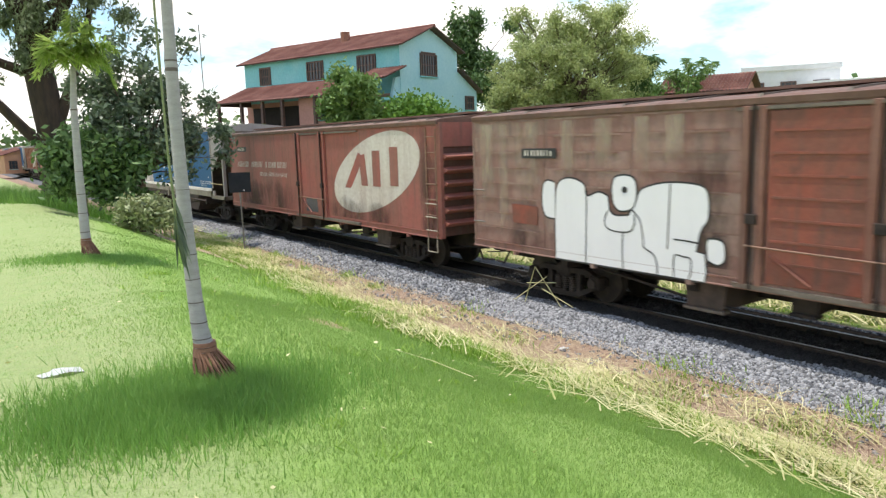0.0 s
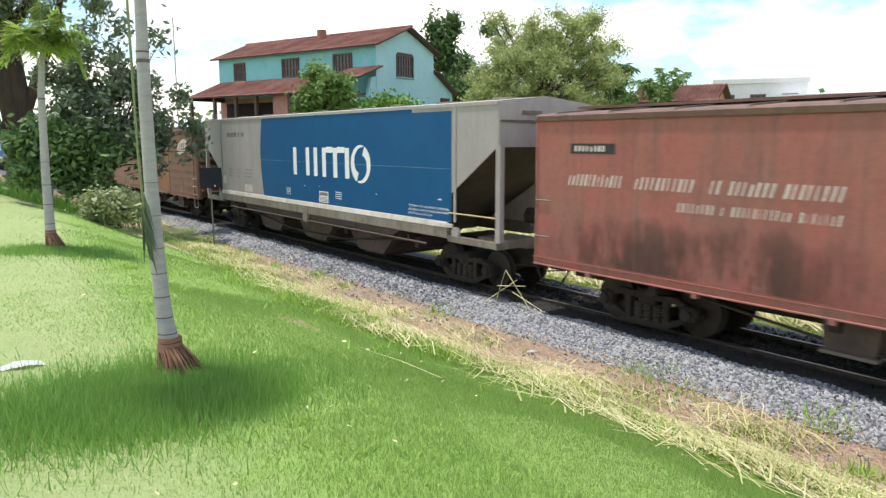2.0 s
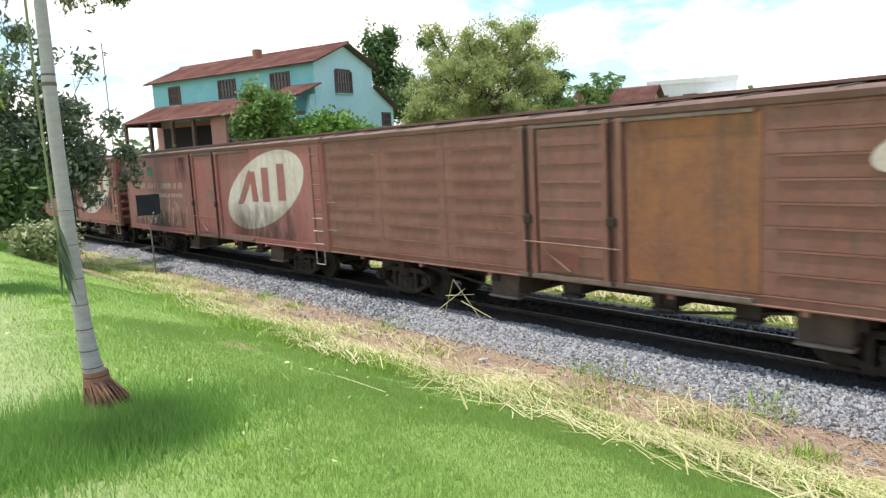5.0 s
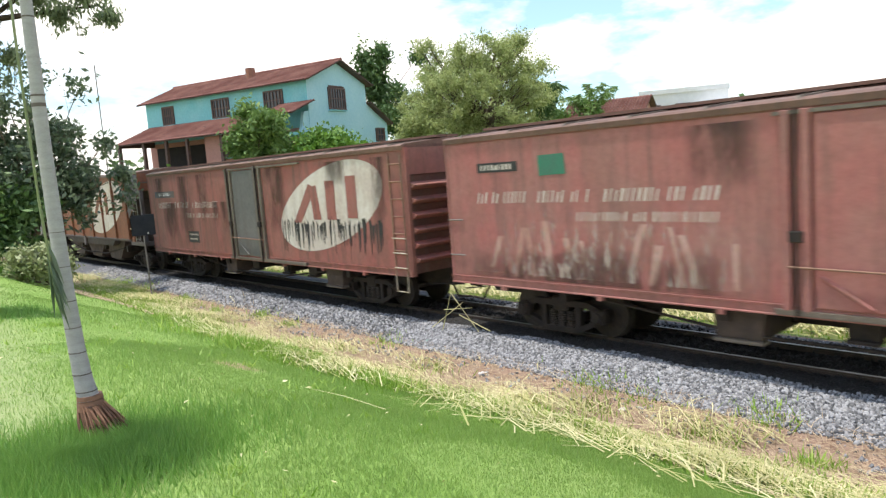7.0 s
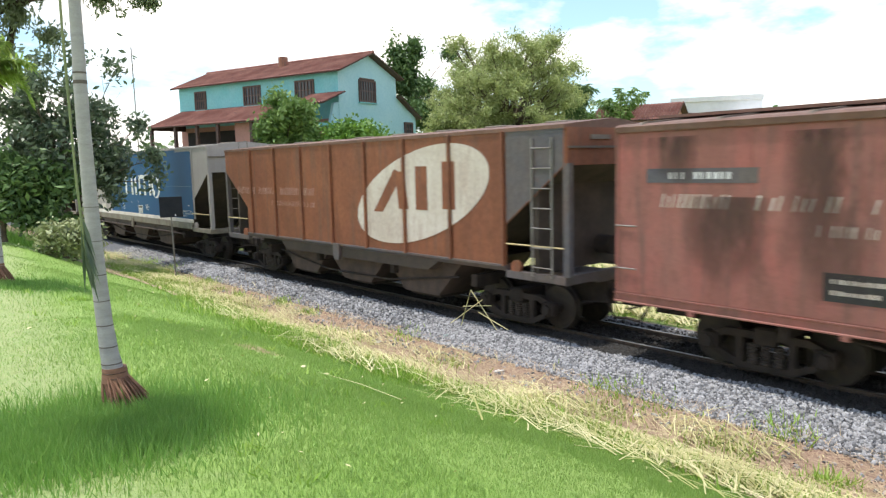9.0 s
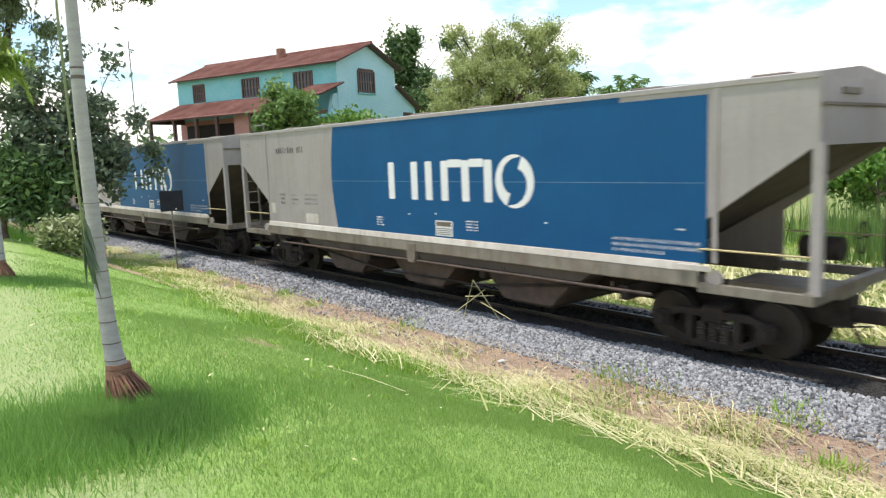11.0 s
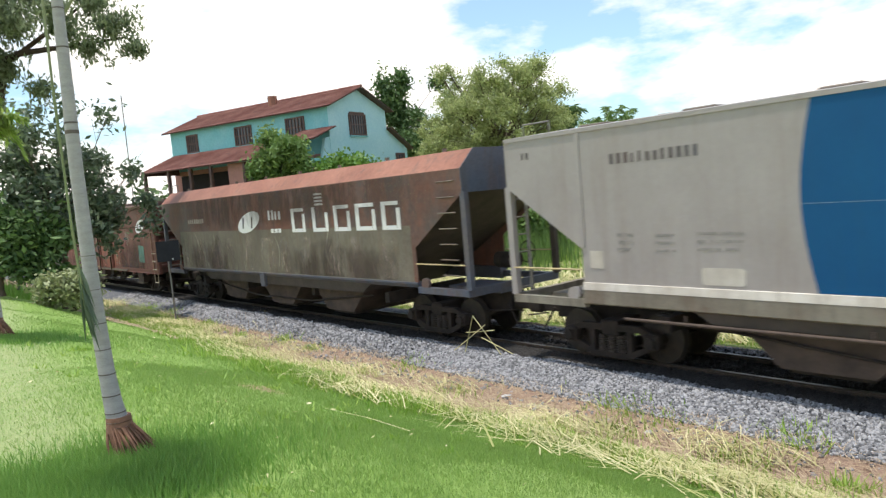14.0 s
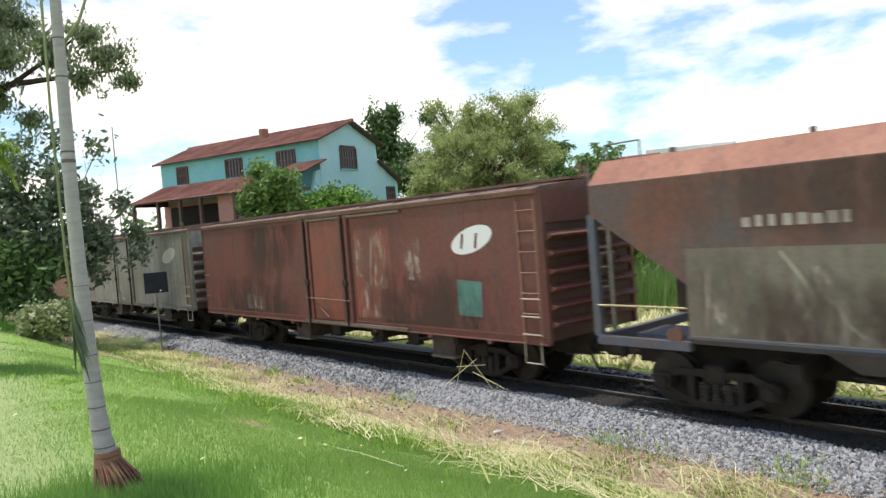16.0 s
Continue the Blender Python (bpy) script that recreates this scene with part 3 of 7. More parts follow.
def build_verge():
    # pale fresh cuttings along the lawn's edge, browner hay towards the track
    n = 23000
    y = 1.2 + 33 * rng.uniform(0, 1, n) ** 1.35
    e = lawn_edge(y)
    x = e - 0.1 + rng.uniform(0, 1, n) ** 1.8 * (8.3 - e) + rng.normal(0, 0.34, n)
    keep = 1.3 * np.sin(x * 2.6 + y * 1.1) + np.sin(y * 2.3 - x) + rng.normal(0, 0.7, n) > np.where(y < 7, 0.6, 0.15)
    x, y = x[keep], y[keep]
    n = len(x)
    strands("cut_straw", x, y, ground_z(x, y) + rng.uniform(0.005, 0.07, n), rng.uniform(0.2, 0.95, n), rng.uniform(0.006, 0.014, n), M["straw"], 1.75, 1.45, 0.17, "pale dry grass cuttings lying along the track")
    n = 30000
    x, y = rng.uniform(5.8, 9.1, n), rng.uniform(1.5, 30, n)
    strands("old_hay", x, y, ground_z(x, y) + 0.004, rng.uniform(0.10, 0.4, n), rng.uniform(0.005, 0.010, n), M["hay"], 1.6, 1.0, 0.05, "brown matted hay beside the ballast")
    # green weeds in clumps on the lawn's edge and in the hay
    cx, cy = [], []
    for k in range(330):
        yy = rng.uniform(2.0, 30)
        xx = lawn_edge(yy) + rng.normal(0.05, 0.34) if k % 9 else rng.uniform(6.5, 9.0)
        m = int(rng.integers(50, 150))
        r = rng.uniform(0.08, 0.30)
        cx.append(xx + rng.normal(0, r, m)), cy.append(yy + rng.normal(0, r * 1.4, m))
    x, y = np.concatenate(cx), np.concatenate(cy)
    n = len(x)
    blades("verge_weeds", x, y, ground_z(x, y), rng.uniform(0.05, 0.21, n), rng.uniform(0.013, 0.036, n), M["weed"], 1.0, "bright green weeds along the lawn's edge", "weeds")
    # stiff dry stalks standing in the cuttings
    n = 420
    y = rng.uniform(2.5, 22, n)
    x = lawn_edge(y) + rng.uniform(0.2, 2.8, n)
    blades("dry_stalks", x, y, ground_z(x, y), rng.uniform(0.15, 0.42, n), rng.uniform(0.010, 0.018, n), M["hay"], 0.25, "stiff brown stalks left standing", "weeds")
    # scattered long pale blades at the near edge of the lawn
    n = 420
    y = rng.uniform(1.4, 5.4, n)
    x = lawn_edge(y) - np.abs(rng.normal(0.0, 1.0, n)) + 0.4
    strands("loose_blades", x, y, ground_z(x, y) + 0.04, rng.uniform(0.4, 1.3, n), rng.uniform(0.007, 0.015, n), M["straw"], 1.2, 0.9, 0.16, "loose pale blades thrown over the lawn")
    # field behind the track
    n = 26000
    x, y = rng.uniform(12.9, 30, n), rng.uniform(-2, 34, n)
    blades("field_grass", x, y, ground_z(x, y), rng.uniform(0.08, 0.30, n) * np.clip((x - 12.5) / 3, 0.35, 1), rng.uniform(0.02, 0.05, n), M["weed"], 0.8, "rough green field behind the track")
    n = 16000
    x, y = rng.uniform(19.5, 27, n), rng.uniform(-4, 30, n)
    clump = np.sin(x * 1.1 + 0.7 * y) + np.sin(y * 0.9 - x * 0.5) + rng.normal(0, 0.4, n)
    x, y = x[clump > 0.1], y[clump > 0.1]
    n = len(x)
    blades("tall_reeds", x, y, ground_z(x, y), rng.uniform(0.5, 1.7, n), rng.uniform(0.03, 0.06, n), M["midleaf"], 0.4, "tall green reeds at the back of the field")
    n = 13000
    x, y = rng.uniform(13.4, 20, n), rng.uniform(-2, 34, n)
    strands("field_straw", x, y, ground_z(x, y) + 0.02, rng.uniform(0.3, 0.9, n), rng.uniform(0.02, 0.04, n), M["straw"], 1.4, 0.9, 0.30, "cut straw beyond the track")


build_verge()


def build_ballast():
    """Broken stones on the shoulders and between the rails."""
    g = (1 + 5 ** 0.5) / 2
    ico = np.array([(-1, g, 0), (1, g, 0), (-1, -g, 0), (1, -g, 0), (0, -1, g), (0, 1, g), (0, -1, -g), (0, 1, -g), (g, 0, -1), (g, 0, 1), (-g, 0, -1), (-g, 0, 1)]) / 1.9
    tri = np.array([(0, 11, 5), (0, 5, 1), (0, 1, 7), (0, 7, 10), (0, 10, 11), (1, 5, 9), (5, 11, 4), (11, 10, 2), (10, 7, 6), (7, 1, 8), (3, 9, 4), (3, 4, 2), (3, 2, 6), (3, 6, 8), (3, 8, 9), (4, 9, 5), (2, 4, 11), (6, 2, 10), (8, 6, 7), (9, 8, 1)])
    xs, ys = [], []
    for n, x0, x1, y0, y1 in ((34000, 8.85, 10.58, 1.0, 12.0), (17000, 8.9, 10.58, 12.0, 34.0), (3600, 10.62, 12.5, 1.0, 14.0), (700, 8.0, 8.9, 1.0, 20.0)):
        x, y = scatter(n, x0, x1, y0, y1)
        xs.append(x), ys.append(y)
    x, y = np.concatenate(xs), np.concatenate(ys)
    n = len(x)
    size = rng.uniform(0.016, 0.043, n) * (1 + 0.03 * np.maximum(0, y - 8))
    shape = ico[None] * rng.uniform(0.45, 1.3, (n, 12, 1)) * (size[:, None] * rng.uniform(0.6, 1.2, (n, 3)))[:, None, :]
    a = rng.uniform(0, 2 * np.pi, n)
    rx = shape[..., 0] * np.cos(a)[:, None] - shape[..., 1] * np.sin(a)[:, None]
    ry = shape[..., 0] * np.sin(a)[:, None] + shape[..., 1] * np.cos(a)[:, None]
    verts = np.stack([rx + x[:, None], ry + y[:, None], shape[..., 2] + (ground_z(x, y) + 0.012)[:, None]], -1).reshape(-1, 3)
    faces = (tri[None] + (np.arange(n) * 12)[:, None, None]).reshape(-1, 3)
    # Stones below the wagons take a near-black colour for the train's shade.
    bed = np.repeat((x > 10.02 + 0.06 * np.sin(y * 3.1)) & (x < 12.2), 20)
    m, nn, ll, bsdf = node_mat("broken_stone")
    geo = nn.new("ShaderNodeNewGeometry")
    fine = add(nn, "TexNoise", Scale=40.0, Detail=3.0)
    ll.new(nn.new("ShaderNodeTexCoord").outputs["Object"], fine.inputs["Vector"])
    col = mix(nn, ll, geo.outputs["Random Per Island"], (0.07, 0.071, 0.076), (0.40, 0.398, 0.41))
    col = mix(nn, ll, 0.35, col, fine.outputs["Fac"], "OVERLAY")
    ll.new(col, bsdf.inputs["Base Color"])
    bsdf.inputs["Roughness"].default_value = 0.9
    tagged(arrays("ballast", verts, faces[~bed], m), "grey broken stone ballast on the track's shoulder", "ballast", kind="stuff")
    tagged(arrays("oily_ballast", verts, faces[bed], M["bed_shade"]), "stones under the train, with its shade put into their colour", "ballast", kind="stuff")


build_ballast()


def build_track():
    track = empty("railway_track", "narrow gauge railway track with dark sleepers and worn rails", "railway track", kind="structure")
    rail_poly = [(-0.055, 0.0), (0.055, 0.0), (0.055, 0.012), (0.01, 0.03), (0.01, 0.095), (0.032, 0.105), (0.032, 0.132), (-0.032, 0.132), (-0.032, 0.105), (-0.01, 0.095), (-0.01, 0.03), (-0.055, 0.012)]
    for side in (-0.53, 0.53):
        r = part("rail", prism_y(B(), [(AXIS + side + u, RAIL - 0.136 + w) for u, w in rail_poly], -90, 330), M["steel"], track)
        part("rail_head", prism_y(B(), [(AXIS + side - 0.03, RAIL - 0.003), (AXIS + side + 0.03, RAIL - 0.003), (AXIS + side + 0.022, RAIL + 0.002), (AXIS + side - 0.022, RAIL + 0.002)], -90, 330), M["railhead"], r, "bright worn top of the rail")
    me = None
    for k in range(150):
        m = pose(AXIS + 0.02 * math.sin(k * 2.1), -8 + 0.6 * k, RAIL - 0.215, 0, 0, 1.5 * math.sin(k * 1.3))
        if me is None:
            s = part("sleeper", box(B(), -0.98, 0.98, -0.11, 0.11, -0.08, 0.075, 0.012), M["sleeper"], track)
            me, s.matrix_basis = s.data, m
        else:
            shared("sleeper", me, track, m)


build_track()

# ---- train ----
# Car space: y towards the rear, z from the rail heads, x = -1.4 the side that faces the lawn.
def rim(L, s):
    """Car y of a place s metres from the rear end."""
    return L / 2 - s


def wheelset_mesh():
    bm = B()
    for x in (-0.53, 0.53):
        k = 1 if x > 0 else -1
        rod(bm, (x - 0.055, 0, 0), (x + 0.055, 0, 0), 0.42, seg=28)
        rod(bm, (x - k * 0.055, 0, 0), (x - k * 0.085, 0, 0), 0.45, seg=28)
        rod(bm, (x + k * 0.05, 0, 0), (x + k * 0.12, 0, 0), 0.11, seg=14)
        rod(bm, (x + k * 0.056, 0, 0), (x + k * 0.062, 0, 0), 0.33, seg=28)
        for q in range(4):
            a = q * math.pi / 2
            rod(bm, (x + k * 0.04, 0.22 * math.cos(a), 0.22 * math.sin(a)), (x + k * 0.068, 0.22 * math.cos(a), 0.22 * math.sin(a)), 0.045, seg=8)
    rod(bm, (-0.9, 0, 0), (0.9, 0, 0), 0.07, seg=12)
    return bm


def side_frame_mesh(k):
    """Cast side frame of a freight bogie with two windows and journal boxes."""
    bm = B()
    x0, x1 = k * 0.76, k * 0.88
    top = [(-1.02, 0.50), (-0.62, 0.66), (0.62, 0.66), (1.02, 0.50), (1.02, 0.40), (0.60, 0.55), (-0.60, 0.55), (-1.02, 0.40)]
    low = [(-0.95, 0.42), (-0.36, 0.16), (0.36, 0.16), (0.95, 0.42), (0.95, 0.33), (0.42, 0.07), (-0.42, 0.07), (-0.95, 0.33)]
    prism(bm, top, x0, x1), prism(bm, low, x0, x1)
    for y in (-0.40, 0.40):
        box(bm, min(x0, x1), max(x0, x1), y - 0.06, y + 0.06, 0.14, 0.58, 0.01)
    for y in (-0.87, 0.87):
        box(bm, min(k * 0.72, k * 0.95), max(k * 0.72, k * 0.95), y - 0.14, y + 0.14, 0.29, 0.56, 0.03)
        rod(bm, (k * 0.95, y, 0.42), (k * 1.0, y, 0.42), 0.10, seg=12)
    return bm


def spring_mesh(k):
    bm = B()
    # one turned outline: coils in and out along the height
    rows = []
    for j in range(15):
        r = 0.085 if j % 2 else 0.055
        rows.append([bm.verts.new((k * 0.82 + r * math.cos(a), r * math.sin(a), 0.15 + 0.0225 * j)) for a in [2 * math.pi * i / 10 for i in range(10)]])
    for lo, hi in zip(rows[:-1], rows[1:]):
        for i in range(10):
            bm.faces.new((lo[i], lo[(i + 1) % 10], hi[(i + 1) % 10], hi[i]))
    return bm


KEEP = {}
WHEELS = []


def bogie(car, y):
    b = new("bogie")
    b.parent = car
    b.location = (0, y, 0)
    def put(name, key, make, material, m=None):
        if key not in KEEP:
            ob = part(name, make(), material, b)
            KEEP[key] = ob.data
        else:
            ob = shared(name, KEEP[key], b)
        if m is not None:
            ob.matrix_basis = m
        return ob
    for yy in (-0.87, 0.87):
        WHEELS.append((put("wheelset", "wheelset", wheelset_mesh, M["wheel"]), yy))
    for k in (-1, 1):
        put("side_frame", ("frame", k), lambda: side_frame_mesh(k), M["iron"])
        for yy in (-0.2, 0.0, 0.2):
            put("spring", ("spring", k), lambda: spring_mesh(k), M["slope"], pose(0, yy, 0))
    put("bolster", "bolster", lambda: box(B(), -0.9, 0.9, -0.18, 0.18, 0.46, 0.74, 0.03), M["iron"])
    put("brake_beam", "beam", lambda: box(box(B(), -0.7, 0.7, -0.42, -0.34, 0.28, 0.42), -0.7, 0.7, 0.34, 0.42, 0.28, 0.42), M["iron"])
    return b


def coupler(car, L, end):
    """Draft gear, knuckle and hose at one end; end is +1 at the rear."""
    bm = B()
    y0, y1 = end * L / 2, end * (L / 2 + 0.62)
    a, b = min(y0, y1), max(y0, y1)
    box(bm, -0.11, 0.11, a - 0.1, b + 0.1, 0.62, 0.84, 0.02)
    box(bm, -0.2, 0.16, (y1 - 0.16), (y1 + 0.16), 0.58, 0.9, 0.05)
    rod(bm, (-0.3, y0, 0.75), (-0.33, y0 + end * 0.25, 0.35), 0.025)
    rod(bm, (-0.33, y0 + end * 0.25, 0.35), (-0.25, y1, 0.36), 0.025)
    rod(bm, (-1.0, y0 + end * 0.05, 0.72), (-0.15, y0 + end * 0.3, 0.60), 0.014)
    part("coupler", bm, M["iron"], car)


def underframe(car, L, low):
    bm = B()
    box(bm, -0.2, 0.2, -L / 2, L / 2, 0.55, 0.98)
    for s in (-0.32, -0.12, 0.12, 0.32):
        box(bm, -1.25, 1.25, L * s - 0.08, L * s + 0.08, 0.72, 0.97)
    rod(bm, (-1.15, -L * 0.28, 0.85), (-1.15, -L * 0.1, 0.52), 0.025)
    rod(bm, (-1.15, -L * 0.1, 0.52), (-1.15, L * 0.1, 0.52), 0.025)
    rod(bm, (-1.15, L * 0.1, 0.52), (-1.15, L * 0.28, 0.85), 0.025)
    part("underframe", bm, M["iron"], car)
    if low:
        # hanging cross-bearers, each with an angled foot plate
        for s in (5.85, 7.5, 9.35, 10.7, 11.75):
            y = rim(L, s)
            big = s in (5.85, 11.75)
            w, foot = (0.40, 0.46) if big else (0.22, 0.66)
            bm = B()
            prism(bm, [(y - w, 0.96), (y + w, 0.96), (y + w * 0.85, foot), (y - w * 0.85, foot)], -1.18, 0.9)
            hb = part("hanging_bearer", bm, M["bearer"] if big else M["iron"], car)
            # Big bearers get a paler plate: light on the bottom face as colour.
            part("foot_plate", box(B(), -1.24, -1.02, y - w * 0.95, y + w * 0.95, foot - 0.06, foot - 0.005, 0.01), M["sill"] if big else M["iron"], hb)
        bm = B()
        rod(bm, (0.3, -0.6, 0.7), (0.3, 0.8, 0.7), 0.2, seg=14)
        part("air_tank", bm, M["iron"], car)


def ladder(car, y0, y1, z0, z1, n, x, material, name="ladder"):
    bm = B()
    for y in (y0, y1):
        box(bm, x - 0.02, x, y - 0.02, y + 0.02, z0, z1)
    for k in range(n):
        z = z0 + (z1 - z0) * (k + 0.5) / n
        rod(bm, (x - 0.035, y0, z), (x - 0.035, y1, z), 0.014, seg=6)
    return part(name, bm, material, car)


def flat_poly(bm, pts, x):
    """A thin plate in the side's plane from (y, z) points."""
    return prism(bm, pts, x, x + 0.003)


def ellipse(L, s0, s1, z0, z1, n=56, lean=0.24):
    cs, cz, a, b = (s0 + s1) / 2, (z0 + z1) / 2, (s1 - s0) / 2, (z1 - z0) / 2
    out = []
    for k in range(n):
        w = 2 * math.pi * k / n
        u, v = a * math.cos(w), b * math.sin(w)
        out.append((rim(L, cs + u + lean * v * a / b), cz + v + lean * u * b / a))
    return out


def bars(bm, L, s0, s1, z0, z1, n, x, fill=0.62, slant=0.12, seed=1):
    """A line of plain upright bars where lettering stands."""
    r = random.Random(seed)
    w = (s1 - s0) / n
    for k in range(n):
        if r.random() < 0.10:
            continue
        a = s0 + k * w
        h = z0 + (z1 - z0) * r.choice((1.0, 1.0, 1.0, 0.85))
        q = w * fill * r.uniform(0.45, 1.0)
        t = slant * (z1 - z0)
        flat_poly(bm, [(rim(L, a), z0), (rim(L, a + q), z0), (rim(L, a + q + t), h), (rim(L, a + t), h)], x)
    return bm


def mark(car, L, s0, s1, z0, z1, material="oldwhite"):
    """Big pale ellipse with plain dark uprights on it."""
    X = -1.408
    part("emblem", flat_poly(B(), ellipse(L, s0, s1, z0, z1), X), M[material], car, "worn off-white painted ellipse")
    return X


def emblem_bars(car, L, s0, s1, z0, z1, material):
    w, h = s1 - s0, z1 - z0
    q = lambda u, v: (rim(L, s0 + u * w), z0 + v * h)
    lift = 0.0
    bm = B()
    for p in (((0.14, 0.32), (0.22, 0.32), (0.40, 0.72), (0.33, 0.78)), ((0.36, 0.36), (0.44, 0.36), (0.41, 0.76), (0.34, 0.74)),
              ((0.50, 0.36), (0.59, 0.36), (0.59, 0.80), (0.50, 0.80)),
              ((0.70, 0.38), (0.79, 0.38), (0.79, 0.84), (0.70, 0.84))):
        lift += 0.0012
        flat_poly(bm, [q(*v) for v in p], -1.4115 - lift)
    pieces("emblem_bar", bm, material, car)


def boxcar(label, rear, L, body, door, seams=False, roof="boxroof", leaf=None):
    car = empty("boxcar", label, "freight wagon", "wagons of the freight train")
    X, Z0, Z1 = 1.4, 0.98, 3.70
    y0, y1 = -L / 2, L / 2
    body_ob = part("body", box(B(), -X + 0.005, X - 0.005, y0 + 0.06, y1 - 0.01, Z0 + 0.05, Z1 + 0.06), M[body], car)
    # side sheets: butted plates, each a little proud, with lapped seams
    cols = [0.02, 2.3, 4.5, 6.62]
    cols2 = [8.86, 10.95, 12.9, L - 0.55]
    rows_ = [Z0 + 0.12 + k * (Z1 - Z0 - 0.14) / 8 for k in range(9)] if seams else [Z0 + 0.12, Z1 - 0.02]
    bm = B()
    for group in (cols, cols2):
        for a, b in zip(group[:-1], group[1:]):
            for z, zz in zip(rows_[:-1], rows_[1:]):
                gap = 0.008 if seams else 0.004
                prism(bm, [(rim(L, a + gap), z + gap), (rim(L, b - gap), z + gap), (rim(L, b - gap), zz - gap), (rim(L, a + gap), zz - gap)], -X - 0.004, -X + 0.01)
                if seams:
                    prism(bm, [(rim(L, a + 0.25), zz - 0.035), (rim(L, b - 0.25), zz - 0.035), (rim(L, b - 0.3), zz - 0.008), (rim(L, a + 0.3), zz - 0.008)], -X - 0.022, -X)
    pieces("side_panel", bm, M[body], body_ob)
    bm = B()
    for s in (0.02, L - 0.08) + (() if seams else (2.3, 4.5, 10.95, 12.9)):
        w = 0.05 if s in (0.02, L - 0.08) else 0.012
        prism(bm, [(rim(L, s), Z0), (rim(L, s + w), Z0), (rim(L, s + w), Z1), (rim(L, s), Z1)], -X - 0.02 if w > 0.02 else -X - 0.008, -X)
    pieces("seam_strip", bm, M[body], car)
    # sill: a channel with a lower lip and tie blocks
    bm = B()
    prism_y(bm, [(-X - 0.03, Z0 + 0.11), (-X - 0.03, Z0 + 0.09), (-X - 0.012, Z0 + 0.08), (-X - 0.012, Z0 - 0.02), (-X - 0.03, Z0 - 0.03), (-X - 0.03, Z0 - 0.05), (-X + 0.12, Z0 - 0.05), (-X + 0.12, Z0 + 0.11)], y0, y1)
    for s in (1.4, 3.6, 5.7, 9.6, 11.6, 13.4):
        box(bm, -X - 0.035, -X + 0.05, rim(L, s) - 0.05, rim(L, s) + 0.05, Z0 - 0.12, Z0 - 0.04)
    part("side_sill", bm, M[body], car)
    # roof: low ridge, eave strips, cross ribs and a running board
    bm = B()
    prism_y(bm, [(-X - 0.04, Z1 + 0.0), (-X - 0.05, Z1 + 0.09), (-X + 0.05, Z1 + 0.13), (0, Z1 + 0.24), (X - 0.05, Z1 + 0.13), (X + 0.05, Z1 + 0.09), (X + 0.04, Z1), (0, Z1 + 0.02)], y0 + 0.02, y1 - 0.02)
    roof_ob = part("roof", bm, M[roof], car)
    bm = B()
    for k in range(12):
        y = y0 + 0.5 + (L - 1.0) * k / 11
        prism_y(bm, [(-X - 0.02, Z1 + 0.10), (-X + 0.02, Z1 + 0.155), (0, Z1 + 0.265), (0, Z1 + 0.2)], y - 0.03, y + 0.03)
    pieces("roof_rib", bm, M["sill"], roof_ob)
    bm = B()
    box(bm, -0.35, -0.02, y0 + 0.1, y1 - 0.1, Z1 + 0.25, Z1 + 0.30), box(bm, 0.02, 0.35, y0 + 0.1, y1 - 0.1, Z1 + 0.25, Z1 + 0.30)
    pieces("running_board", bm, M[roof], roof_ob)
    # front end with deep horizontal ribs
    bm = B()
    box(bm, -X + 0.04, X - 0.04, y0 + 0.02, y0 + 0.07, Z0, Z1 + 0.1)
    # Darker than the ribs: shade between them is put into the wall's colour.
    part("end_wall", bm, M["endwall"], car, "end wall darkened for the shade between its ribs")
    bm = B()
    for a in range(16):
        u, w = 2 * math.pi * a / 16, 2 * math.pi * (a + 1) / 16
        rod(bm, (0.25 + 0.25 * math.cos(u), y0 - 0.30, 2.35 + 0.25 * math.sin(u)), (0.25 + 0.25 * math.cos(w), y0 - 0.30, 2.35 + 0.25 * math.sin(w)), 0.014, seg=5)
    rod(bm, (0.0, y0 - 0.30, 2.35), (0.5, y0 - 0.30, 2.35), 0.012, seg=5), rod(bm, (0.25, y0 - 0.30, 2.1), (0.25, y0 - 0.30, 2.6), 0.012, seg=5)
    rod(bm, (0.25, y0 - 0.31, 2.35), (0.25, y0, 2.35), 0.03, seg=8)
    part("brake_wheel", bm, M["iron"], car)
    part("end_top", box(B(), -X + 0.05, X - 0.05, y0 - 0.012, y0 + 0.018, 3.16, Z1 + 0.04), M[body], car)
    part("brake_gear_case", box(B(), 0.02, 0.48, y0 - 0.24, y0 - 0.02, 2.12, 2.5, 0.03), M["endwall"], car)
    bm = B()
    for k in range(6):
        z = Z0 + 0.25 + k * 0.325
        prism(bm, [(y0 + 0.03, z - 0.03), (y0 - 0.06, z + 0.005), (y0 - 0.15, z + 0.05), (y0 - 0.16, z + 0.075), (y0 - 0.14, z + 0.09), (y0 + 0.03, z + 0.15)], -X + 0.10, X - 0.10)
    box(bm, -X, -X + 0.1, y0 - 0.03, y0 + 0.05, Z0, Z1 + 0.05), box(bm, X - 0.1, X, y0 - 0.03, y0 + 0.05, Z0, Z1 + 0.05)
    pieces("end_rib", bm, M[body], car)
    bm = B()
    for z in (1.5, 2.2):
        rod(bm, (-X - 0.03, rim(L, 0.02), z), (-X - 0.03, rim(L, 0.42), z), 0.014, seg=6)
    pieces("grab_iron", bm, M["galv"], car)
    # sliding door in its frame
    d0, d1 = rim(L, 8.42), rim(L, 7.02)
    bm = B()
    box(bm, -X - 0.045, -X + 0.01, d0, d1, Z0 + 0.10, Z1 - 0.10, 0.008)
    dr = part("door", bm, M[door], car)
    if seams:
        bm = B()
